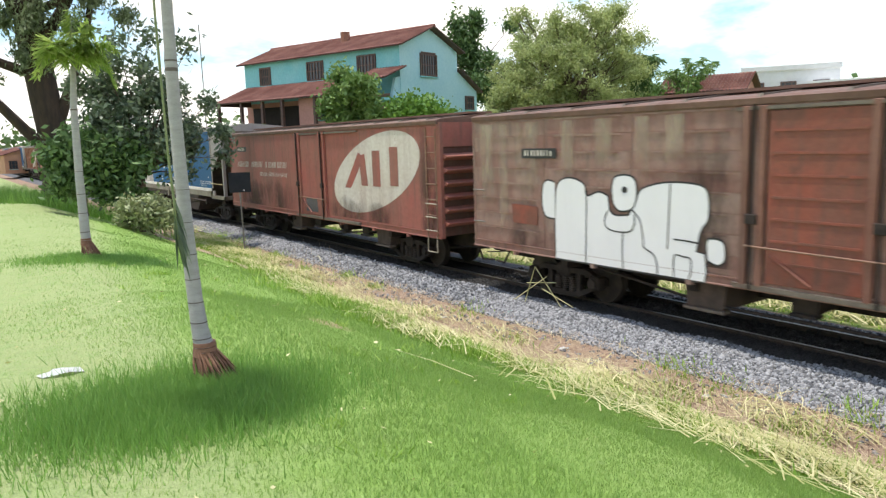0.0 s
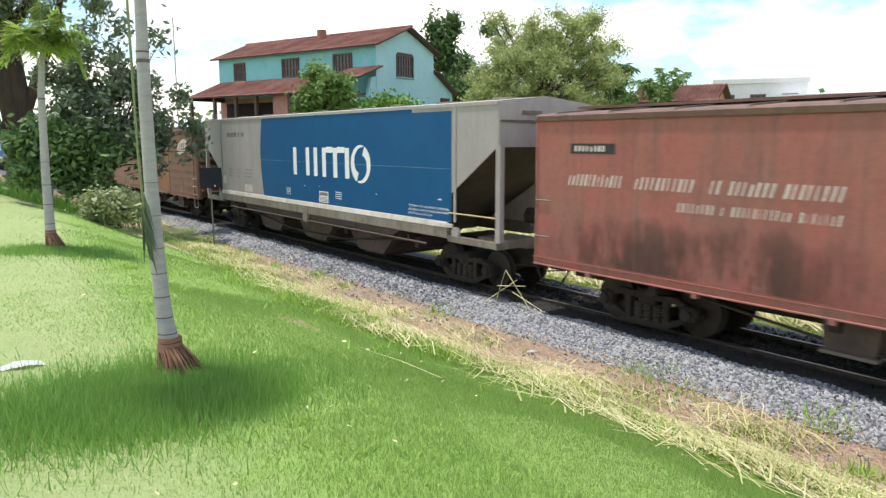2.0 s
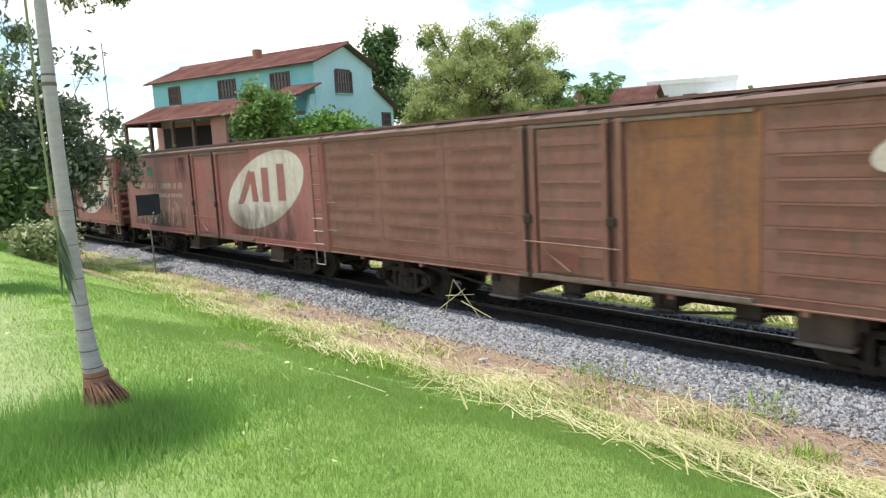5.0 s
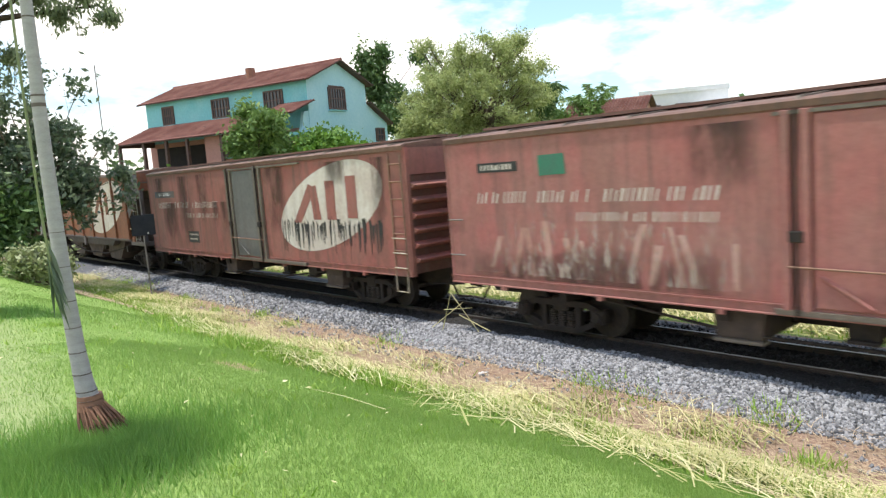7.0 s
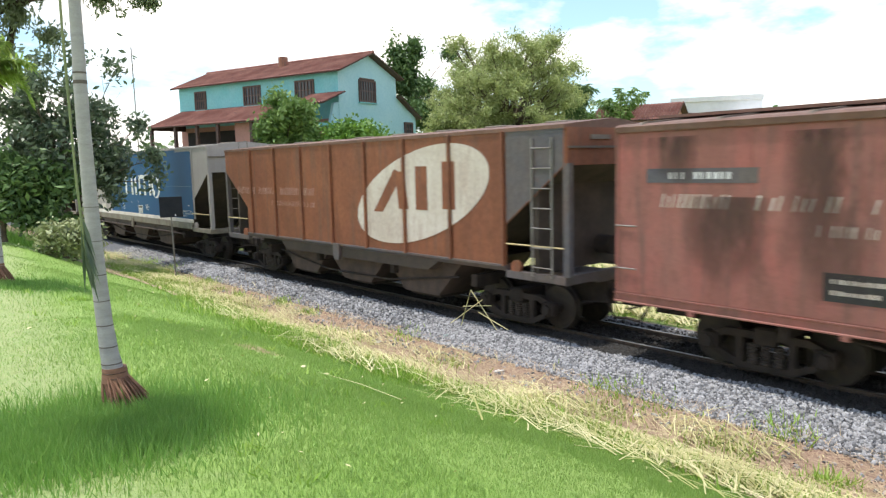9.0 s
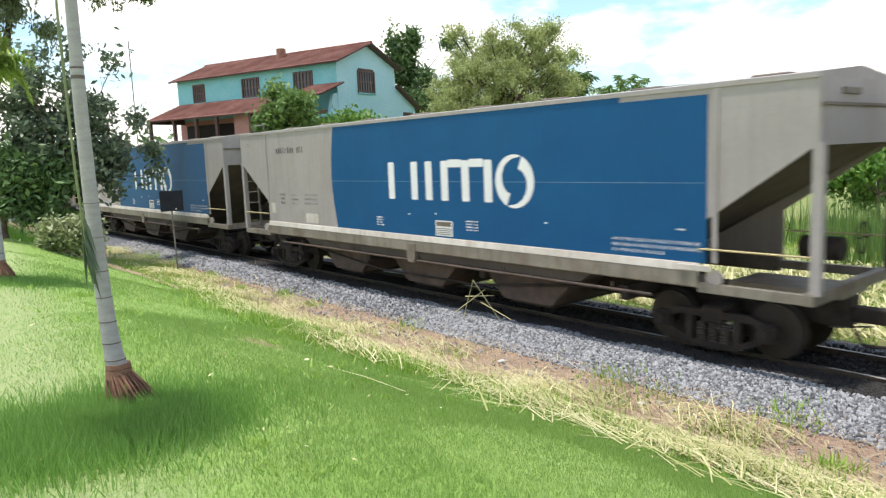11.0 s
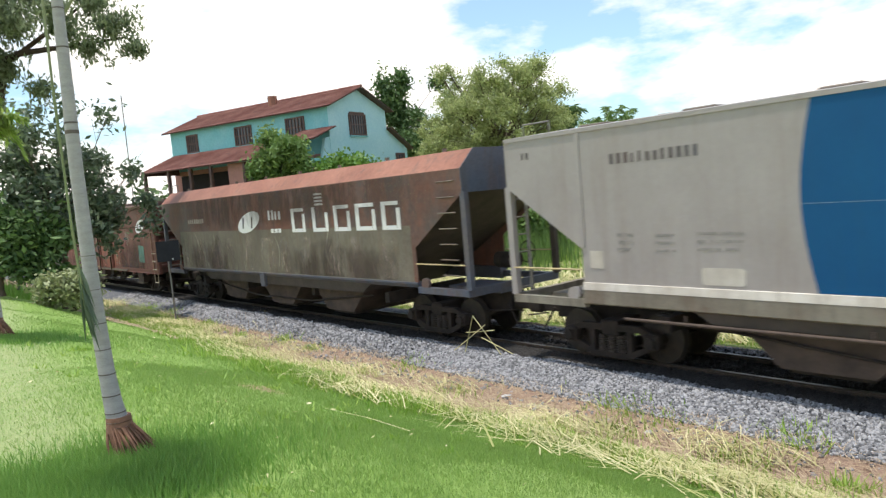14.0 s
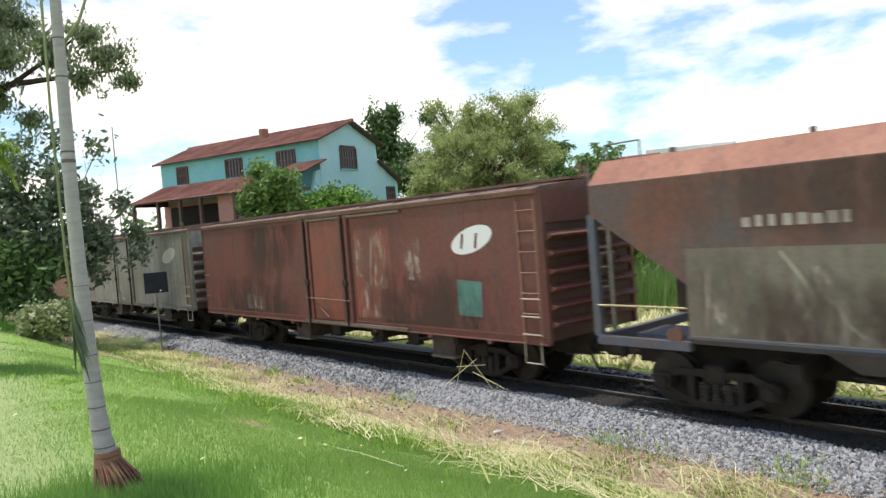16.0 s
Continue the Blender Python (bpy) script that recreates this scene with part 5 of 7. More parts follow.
def graffiti(car, L):
    """White sprayed mass with rounded block tops and thin dark outlines."""
    X = -1.43
    body = curve_through([(2.63, 1.02), (2.62, 1.75), (2.68, 2.38), (3.0, 2.54), (3.38, 2.44), (3.47, 2.22), (3.75, 2.30), (3.98, 2.24)]) \
        + curve_through([(4.02, 1.98), (4.15, 1.9), (4.45, 1.92)]) + curve_through([(4.62, 2.2), (4.75, 2.40), (5.25, 2.52), (5.85, 2.50), (6.03, 2.36), (6.05, 1.98), (5.95, 1.82)]) \
        + [(5.90, 1.70), (5.84, 1.42), (6.00, 1.40), (6.04, 1.10), (6.00, 0.93), (5.7, 0.93), (2.63, 0.93)]
    thumb = curve_through([(2.62, 1.72), (2.36, 1.76), (2.26, 2.0), (2.28, 2.36), (2.42, 2.48), (2.62, 2.44)])
    knob = curve_through([(4.10, 2.10), (4.06, 2.36), (4.14, 2.58), (4.42, 2.62), (4.60, 2.52), (4.62, 2.2), (4.50, 2.02), (4.24, 1.98), (4.10, 2.10)])
    lump = curve_through([(6.04, 1.30), (6.02, 1.58), (6.10, 1.66), (6.32, 1.62), (6.36, 1.36), (6.24, 1.24), (6.04, 1.30)])
    for line, name, k in ((body, "white_mass", 0), (thumb, "white_lobe", 1), (knob, "white_lobe", 2), (lump, "white_lobe", 3)):
        clean = [p for i, p in enumerate(line) if i == 0 or math.hypot(p[0] - line[i - 1][0], p[1] - line[i - 1][1]) > 0.004]
        if math.hypot(clean[0][0] - clean[-1][0], clean[0][1] - clean[-1][1]) < 0.004:
            clean = clean[:-1]
        shape = part(name, flat_poly(B(), [(rim(L, a), b) for a, b in clean], X - 0.001 * k), M["white"], car, "white sprayed shape with dark outline")
        part("outline", stroke(B(), L, clean + ([clean[0]] if k in (0, 2, 3) else []), 0.032, X - 0.001 * k - 0.0006), M["black"], shape)
    bm = B()
    for pts in ([(3.46, 2.3), (3.45, 1.6), (3.44, 0.95)], [(4.33, 1.62), (4.32, 1.3), (4.34, 0.95)], [(3.98, 1.98), (3.90, 1.76), (4.05, 1.62), (4.45, 1.62), (4.58, 1.76), (4.58, 1.94)],
                [(4.50, 2.04), (4.70, 1.85), (4.78, 1.5), (4.80, 1.38), (5.00, 1.28), (5.08, 1.1), (5.08, 0.95)], [(5.4, 1.58), (5.6, 1.58), (5.9, 1.56)],
                [(5.42, 0.95), (5.42, 1.3), (5.6, 1.31), (5.74, 1.28), (5.74, 1.05), (5.70, 0.95)], [(5.32, 2.5), (5.30, 1.9), (5.28, 1.4)]):
        stroke(bm, L, curve_through(pts), 0.026, X - 0.0042)
    part("sprayed_lines", bm, M["black"], car, "thin dark sprayed lines")
    part("dark_dot", flat_poly(B(), blob(L, 4.30, 2.30, 0.12, 0.12, 0.5), X - 0.0075), M["black"], car)
    for k, (a, b, z0) in enumerate(((0.9, 1.25, 1.5), (0.25, 0.8, 1.8), (2.75, 3.15, 2.5), (3.6, 4.1, 2.65), (4.55, 4.9, 2.6), (5.1, 5.6, 2.7), (1.4, 2.2, 2.0))):
        stain(car, L, a, b, z0, 3.62, -1.4265, 90 + k, False, "faded_streak", "bleach", "pale bleached streak")
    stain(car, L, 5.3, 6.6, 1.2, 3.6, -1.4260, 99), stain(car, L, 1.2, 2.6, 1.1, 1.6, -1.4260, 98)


def drips(car, L, s0, s1, z, seed):
    bm = B()
    r = random.Random(seed)
    for k in range(38):
        s = s0 + (s1 - s0) * k / 37 + r.uniform(-0.06, 0.06)
        h = r.uniform(0.25, 0.7)
        flat_poly(bm, [(rim(L, s), z - h), (rim(L, s + 0.018), z - h), (rim(L, s + r.uniform(0.02, 0.12)), z + r.uniform(0, 0.25)), (rim(L, s - 0.02), z + r.uniform(0, 0.2))], -1.416)
    part("sprayed_scrawl", bm, M["dark"], car, "dark sprayed scrawl over the emblem")


def patch(car, L, name, s0, s1, z0, z1, material, x=-1.409, label=""):
    r = random.Random(int(s0 * 100))
    pts = []
    for a, b in ((s0, z0), (s1, z0), (s1, z1), (s0, z1)):
        pts.append((rim(L, a + r.uniform(-0.04, 0.04)), b + r.uniform(-0.03, 0.03)))
    part(name, flat_poly(B(), pts, x), M[material], car, label)


def ghost_strokes(car, L, s0, s1, z0, z1, n, seed, material="ghost"):
    bm = B()
    r = random.Random(seed)
    for k in range(n):
        s = s0 + (s1 - s0) * (k + r.uniform(0, 0.6)) / n
        a, b = z0 + r.uniform(0, 0.2), z1 - r.uniform(0, 0.5)
        t, w = r.uniform(-0.3, 0.3), r.uniform(0.06, 0.14)
        flat_poly(bm, [(rim(L, s), a), (rim(L, s + w), a), (rim(L, s + t + w * 1.2), b), (rim(L, s + t), b)], -1.411)
    pieces("old_stroke", bm, M[material], car, "washed-out sprayed strokes")


CARS = []
BL, HL = 14.9, 17.45

c = boxcar("taupe boxcar with red sliding door and white sprayed block shapes", 12.72, BL, "taupe", "doorred", seams=True)
graffiti(c, BL)
patch(c, BL, "red_patch", 1.35, 2.1, 1.55, 1.95, "doorred", -1.43)
p = part("number_plate", flat_poly(B(), [(rim(BL, 1.66), 2.9), (rim(BL, 2.66), 2.9), (rim(BL, 2.66), 3.1), (rim(BL, 1.66), 3.1)], -1.43), M["black"], c, "black number plate")
part("plate_lettering", bars(B(), BL, 1.75, 2.58, 2.95, 3.06, 9, -1.434, 0.65, 0.0, 4), M["oldwhite"], p)
CARS.append(c)

c = boxcar("red oxide boxcar with a big pale ellipse and worn lettering", 28.95, BL, "red", "red")
mark(c, BL, 9.35, 14.0, 1.34, 3.58), emblem_bars(c, BL, 9.35, 14.0, 1.30, 3.54, M["red"]), lettering(c, BL, M["oldwhite"], 5)
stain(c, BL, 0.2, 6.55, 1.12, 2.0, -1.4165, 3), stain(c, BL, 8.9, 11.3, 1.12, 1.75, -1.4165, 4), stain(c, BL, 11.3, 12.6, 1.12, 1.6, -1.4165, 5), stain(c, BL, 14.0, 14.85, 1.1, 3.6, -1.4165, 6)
patch(c, BL, "teal_smear", 7.3, 8.1, 1.15, 1.6, "slate", -1.448)
CARS.append(c)

c = hopper("grey hopper wagon with blue middle field and white ring", 47.5, HL, "grey")
blue_livery(c, HL, 3)
CARS.append(c)

c = boxcar("brown seamed boxcar with ochre door leaf and small pale ellipse", 63.45, BL, "brown", "brown", seams=True, leaf="ochre")
part("emblem", flat_poly(B(), ellipse(BL, 12.35, 13.7, 2.76, 3.40), -1.43), M["oldwhite"], c, "small worn ellipse")
part("emblem_stroke", bars(B(), BL, 12.75, 13.4, 2.95, 3.25, 3, -1.434, 0.6, 0.2, 2), M["brown"], c)
patch(c, BL, "red_patch", 7.2, 7.9, 1.2, 1.5, "doorred", -1.465), ghost_strokes(c, BL, 8.9, 10.8, 1.5, 2.7, 6, 3, "oldwhite")
CARS.append(c)

c = boxcar("faded pinkish red boxcar with green patch and washed-out strokes", 78.45, BL, "pink", "pink")
mark(c, BL, 9.35, 13.9, 1.36, 3.58, "oldwhite"), emblem_bars(c, BL, 9.35, 13.9, 1.36, 3.58, M["pink"]), lettering(c, BL, M["oldwhite"], 9)
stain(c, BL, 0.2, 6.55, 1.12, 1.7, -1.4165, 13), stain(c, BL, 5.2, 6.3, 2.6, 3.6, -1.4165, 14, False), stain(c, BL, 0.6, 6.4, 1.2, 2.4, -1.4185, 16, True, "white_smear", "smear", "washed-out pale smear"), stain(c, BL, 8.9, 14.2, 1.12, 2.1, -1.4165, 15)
patch(c, BL, "green_patch", 2.4, 2.98, 3.02, 3.36, "green", -1.412, "small green paint patch"), ghost_strokes(c, BL, 0.9, 6.3, 1.15, 2.3, 11, 5)
patch(c, BL, "pale_patch", 8.0, 8.3, 2.2, 2.5, "tan", -1.45)
CARS.append(c)

c = boxcar("maroon boxcar with grey door and scrawled-over pale ellipse", 94.95, 15.2, "maroon", "greydoor")
mark(c, 15.2, 9.75, 14.3, 1.38, 3.58), emblem_bars(c, 15.2, 9.75, 14.3, 1.38, 3.58, M["maroon"]), lettering(c, 15.2, M["oldwhite"], 12, plate=False)
for a, b, z in ((0.6, 1.5, 2.9), (1.2, 2.6, 1.5), (2.7, 4.0, 1.35), (4.3, 5.2, 2.2), (5.3, 6.5, 1.5), (9.0, 10.1, 1.8), (12.0, 13.0, 2.9), (13.9, 14.5, 2.0)):
    stain(c, 15.2, a, b, z, 3.6 if z != 1.5 else 2.7, -1.4165, int(a * 10), False)
drips(c, 15.2, 9.8, 14.2, 2.0, 8)
p = part("number_plate", flat_poly(B(), [(rim(15.2, 0.6), 2.9), (rim(15.2, 2.4), 2.9), (rim(15.2, 2.4), 3.12), (rim(15.2, 0.6), 3.12)], -1.409), M["slate"], c, "dark painted number panel")
part("plate_lettering", bars(B(), 15.2, 1.0, 2.05, 2.96, 3.06, 10, -1.413, 0.6, 0.0, 6), M["white"], p)
p = part("data_panel", flat_poly(B(), [(rim(15.2, 3.3), 1.36), (rim(15.2, 4.15), 1.36), (rim(15.2, 4.15), 1.74), (rim(15.2, 3.3), 1.74)], -1.411), M["black"], c, "black data panel")
part("data_lettering", bars(bars(B(), 15.2, 3.4, 4.1, 1.6, 1.66, 8, -1.415, 0.8, 0, 2), 15.2, 3.4, 4.1, 1.45, 1.51, 8, -1.415, 0.8, 0, 3), M["oldwhite"], p)
CARS.append(c)

c = hopper("rust-orange ribbed hopper wagon with a big pale ellipse", 110.5, 14.5, "orange", roof_z=3.9, ribs=8, post="slate", slope=1.5)
part("emblem", flat_poly(B(), ellipse(14.5, 7.9, 12.5, 1.5, 3.68), -1.409), M["oldwhite"], c, "worn off-white painted ellipse")
emblem_bars(c, 14.5, 7.9, 12.5, 1.5, 3.68, M["orange"]), lettering(c, 14.5, M["ghost"], 15, plate=False)
part("end_panel", flat_poly(B(), [(rim(14.5, 13.02), 3.85), (rim(14.5, 14.45), 3.85), (rim(14.5, 14.45), 3.2), (rim(14.5, 13.02), 2.12)], -1.406), M["slate"], c, "dark painted corner of the side")
# Added dark panels that stand for the shaded inside of the end cage.
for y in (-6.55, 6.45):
    part("bulkhead", box(B(), -1.36, 1.36, y, y + 0.1, 1.2, 3.25), M["slope"], c, "dark panel added inside the end cage for its shade")
ladder(c, rim(14.5, 13.72), rim(14.5, 14.2), 1.15, 3.7, 7, -1.43, M["galv"])
CARS.append(c)

for rear, seed, tag in ((129.5, 21, "EA"), (148.4, 33, "")):
    c = hopper("grey hopper wagon with blue middle field and white ring", rear, HL, "grey")
    blue_livery(c, HL, seed, tag)
    CARS.append(c)

c = hopper("blue-grey rusty hopper wagon with tan lower panel and white bars", 167.2, 17.5, "bluegrey", roof_z=4.12, hip=True, post="slateblue")
L9 = 17.5
part("lower_panel", flat_poly(B(), [(rim(L9, 1.7), 1.3), (rim(L9, 15.7), 1.3), (rim(L9, 15.7), 2.58), (rim(L9, 1.7), 2.62)], -1.406), M["tan"], c, "grey-tan lower panel")
for k in range(11):
    stain(c, L9, 1.9 + 1.25 * k, 2.5 + 1.25 * k + 0.25 * (k % 3), 1.36, 2.45 - 0.1 * (k % 2), -1.4125, 140 + k, k % 2 == 0, "white_smear", "smear", "washed-out pale sprayed smear")
for k, pts in enumerate(([(3.1, 2.55), (3.35, 2.2), (3.5, 1.9), (3.35, 1.6), (3.3, 1.4)], [(4.75, 2.5), (4.8, 2.2), (4.55, 1.95), (4.75, 1.7), (5.0, 1.6)], [(3.75, 1.9), (3.9, 1.6), (4.1, 1.42)], [(9.2, 2.4), (9.4, 2.0), (9.3, 1.5)], [(12.2, 2.5), (12.0, 1.9), (12.3, 1.5)])):
    part("sprayed_line", stroke(B(), L9, curve_through(pts), 0.05, -1.4115), M["paleghost"], c)
part("emblem", flat_poly(B(), ellipse(L9, 6.8, 8.3, 2.52, 3.17), -1.409), M["white"], c, "small white ellipse")
part("emblem_stroke", bars(B(), L9, 7.1, 8.0, 2.66, 3.0, 3, -1.413, 0.5, 0.2, 7), M["slate"], c)
bm = B()
for s, w in ((10.3, 0.75), (11.45, 0.8), (12.55, 0.75), (13.55, 0.85), (14.65, 0.72)):
    flat_poly(bm, [(rim(L9, s), 2.5), (rim(L9, s + 0.16), 2.5), (rim(L9, s + 0.16), 3.16), (rim(L9, s), 3.16)], -1.409)
    flat_poly(bm, [(rim(L9, s + w - 0.14), 2.5), (rim(L9, s + w), 2.5), (rim(L9, s + w), 3.0), (rim(L9, s + w - 0.14), 3.0)], -1.409)
    flat_poly(bm, [(rim(L9, s + 0.17), 2.5), (rim(L9, s + w - 0.15), 2.5), (rim(L9, s + w - 0.15), 2.6), (rim(L9, s + 0.17), 2.6)], -1.409)
    if s != 11.45:
        flat_poly(bm, [(rim(L9, s + 0.17), 3.07), (rim(L9, s + w - 0.05), 3.07), (rim(L9, s + w - 0.05), 3.16), (rim(L9, s + 0.17), 3.16)], -1.409)
for k in range(4):
    flat_poly(bm, [(rim(L9, 11.62), 3.2 + 0.09 * k), (rim(L9, 12.06), 3.2 + 0.09 * k), (rim(L9, 12.04), 3.25 + 0.09 * k), (rim(L9, 11.64), 3.25 + 0.09 * k)], -1.409)
pieces("white_bar", bm, M["white"], c, "white painted upright bars")
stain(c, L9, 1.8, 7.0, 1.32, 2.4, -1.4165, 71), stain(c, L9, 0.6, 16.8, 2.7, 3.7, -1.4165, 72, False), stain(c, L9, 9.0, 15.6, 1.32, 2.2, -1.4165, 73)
part("white_marks", bars(bars(B(), L9, 8.9, 9.75, 2.88, 3.16, 4, -1.409, 0.8, 0.0, 3), L9, 9.0, 9.7, 2.5, 2.62, 3, -1.409, 0.9, 0, 5), M["white"], c)
part("painted_number", bars(B(), L9, 2.6, 4.1, 2.9, 3.06, 8, -1.409, 0.9, 0, 11), M["oldwhite"], c)
for k in range(7):
    bm = B()
    z = 1.5 + 0.33 * k
    rod(bm, (-1.44, rim(L9, 16.75), z), (-1.44, rim(L9, 17.3), z), 0.016, seg=6)
    part("rung", bm, M["sill"], c)
CARS.append(c)

c = boxcar("dark red boxcar with sprayed marks and small pale ellipse", 183.2, BL, "oxblood", "doorred")
part("emblem", flat_poly(B(), ellipse(BL, 12.5, 13.65, 2.64, 3.2), -1.409), M["white"], c, "small white ellipse")
part("emblem_stroke", bars(B(), BL, 12.75, 13.35, 2.75, 3.05, 3, -1.413, 0.5, 0.2, 7), M["oxblood"], c)
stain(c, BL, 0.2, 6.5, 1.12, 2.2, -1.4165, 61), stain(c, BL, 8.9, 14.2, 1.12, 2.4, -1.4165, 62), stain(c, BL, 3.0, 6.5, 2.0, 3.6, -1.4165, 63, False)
patch(c, BL, "teal_patch", 12.6, 13.25, 1.4, 2.1, "teal", -1.412, "teal sprayed patch")
for k, (a, b, z0, z1) in enumerate(((8.95, 9.35, 2.2, 3.3), (9.5, 10.3, 1.9, 3.3), (9.1, 9.9, 1.2, 2.2), (10.8, 11.6, 2.1, 3.25), (7.1, 7.7, 1.9, 2.2), (3.0, 4.2, 1.2, 1.6))):
    stain(c, BL, a, b, z0, z1, -1.4185, 120 + k, True, "white_smear", "smear", "worn white sprayed smear")
patch(c, BL, "red_patch", 8.95, 10.4, 1.2, 3.3, "doorred", -1.4105)
CARS.append(c)

c = boxcar("grey-green weathered boxcar with small pale ellipse", 199.3, BL, "dull", "dull")
part("emblem", flat_poly(B(), ellipse(BL, 12.3, 13.6, 2.64, 3.2), -1.409), M["oldwhite"], c)
lettering(c, BL, M["ghost"], 22)
CARS.append(c)
c = boxcar("brown boxcar at the tail of the train", 215.4, BL, "brown", "brown", seams=True)
CARS.append(c)

# ---- house and buildings behind the track ----
def tiled_slope(name, p, u, v, parent, period=0.23, amp=0.035, thick=0.06):
    """A tiled roof slope: p corner, u along the eave, v up the slope; barrel tiles as waves with a lip at each course."""
    p, u, v = Vector(p), Vector(u), Vector(v)
    nrm = u.cross(v).normalized()
    if nrm.z < 0:
        nrm = -nrm
    nu = max(4, int(u.length / period * 4))
    courses = max(2, int(v.length / 0.38))
    grid = []
    for j in range(courses):
        for lip in (0, 1):
            f = (j + lip) / courses
            row = []
            for i in range(nu + 1):
                w = amp * math.sin(2 * math.pi * i / 4)
                row.append(p + u * (i / nu) + v * f + nrm * (thick + w + (0.03 if lip == 0 else 0.0)))
            grid.append(row)
    verts = [tuple(q) for row in grid for q in row]
    k = nu + 1
    faces = [(a * k + i, a * k + i + 1, (a + 1) * k + i + 1, (a + 1) * k + i) for a in range(len(grid) - 1) for i in range(nu)]
    ob = arrays(name, verts, faces, M["tile"], parent)
    bm = B()
    q = [p, p + u, p + u + v, p + v]
    lo = [bm.verts.new(a) for a in q]
    hi = [bm.verts.new(a + nrm * (thick - 0.02)) for a in q]
    bm.faces.new(lo), bm.faces.new(hi[::-1])
    for i in range(4):
        j = (i + 1) % 4
        bm.faces.new((lo[j], lo[i], hi[i], hi[j]))
    part("roof_underside", bm, M["wood"], ob)
    return ob


def window(parent, axis, at, a0, a1, z0, z1, out, bars_n=5):
    """A window in a wall; axis 'y': along y in the plane x = at, axis 'x': along x in the plane y = at. out: which way it faces."""
    def bx(bm, a, b, d0, d1, c, d):
        lo, hi = min(at + out * d0, at + out * d1), max(at + out * d0, at + out * d1)
        if axis == "y":
            box(bm, lo, hi, a, b, c, d)
        else:
            box(bm, a, b, lo, hi, c, d)
        return bm
    win = part("window", bx(B(), a0, a1, 0.004, 0.03, z0, z1), M["glass"], parent)
    bm = B()
    for a, b, c, d in ((a0 - 0.09, a0, z0 - 0.09, z1 + 0.09), (a1, a1 + 0.09, z0 - 0.09, z1 + 0.09), (a0, a1, z1, z1 + 0.09), (a0, a1, z0 - 0.09, z0)):
        bx(bm, a, b, 0.0, 0.08, c, d)
    part("frame", bm, M["wood"], win)
    bm = B()
    for k in range(bars_n):
        a = a0 + (a1 - a0) * (k + 0.5) / bars_n
        bx(bm, a - 0.03, a + 0.03, 0.04, 0.07, z0, z1)
    bx(bm, a0, a1, 0.045, 0.075, (z0 + z1) / 2 - 0.03, (z0 + z1) / 2 + 0.03)
    part("grille", bm, M["wood"], win)
    bm = B()
    bx(bm, a0 - 0.14, a1 + 0.14, 0.0, 0.12, z0 - 0.16, z0 - 0.095)
    part("sill", bm, M["wallblue"], win)
    return win


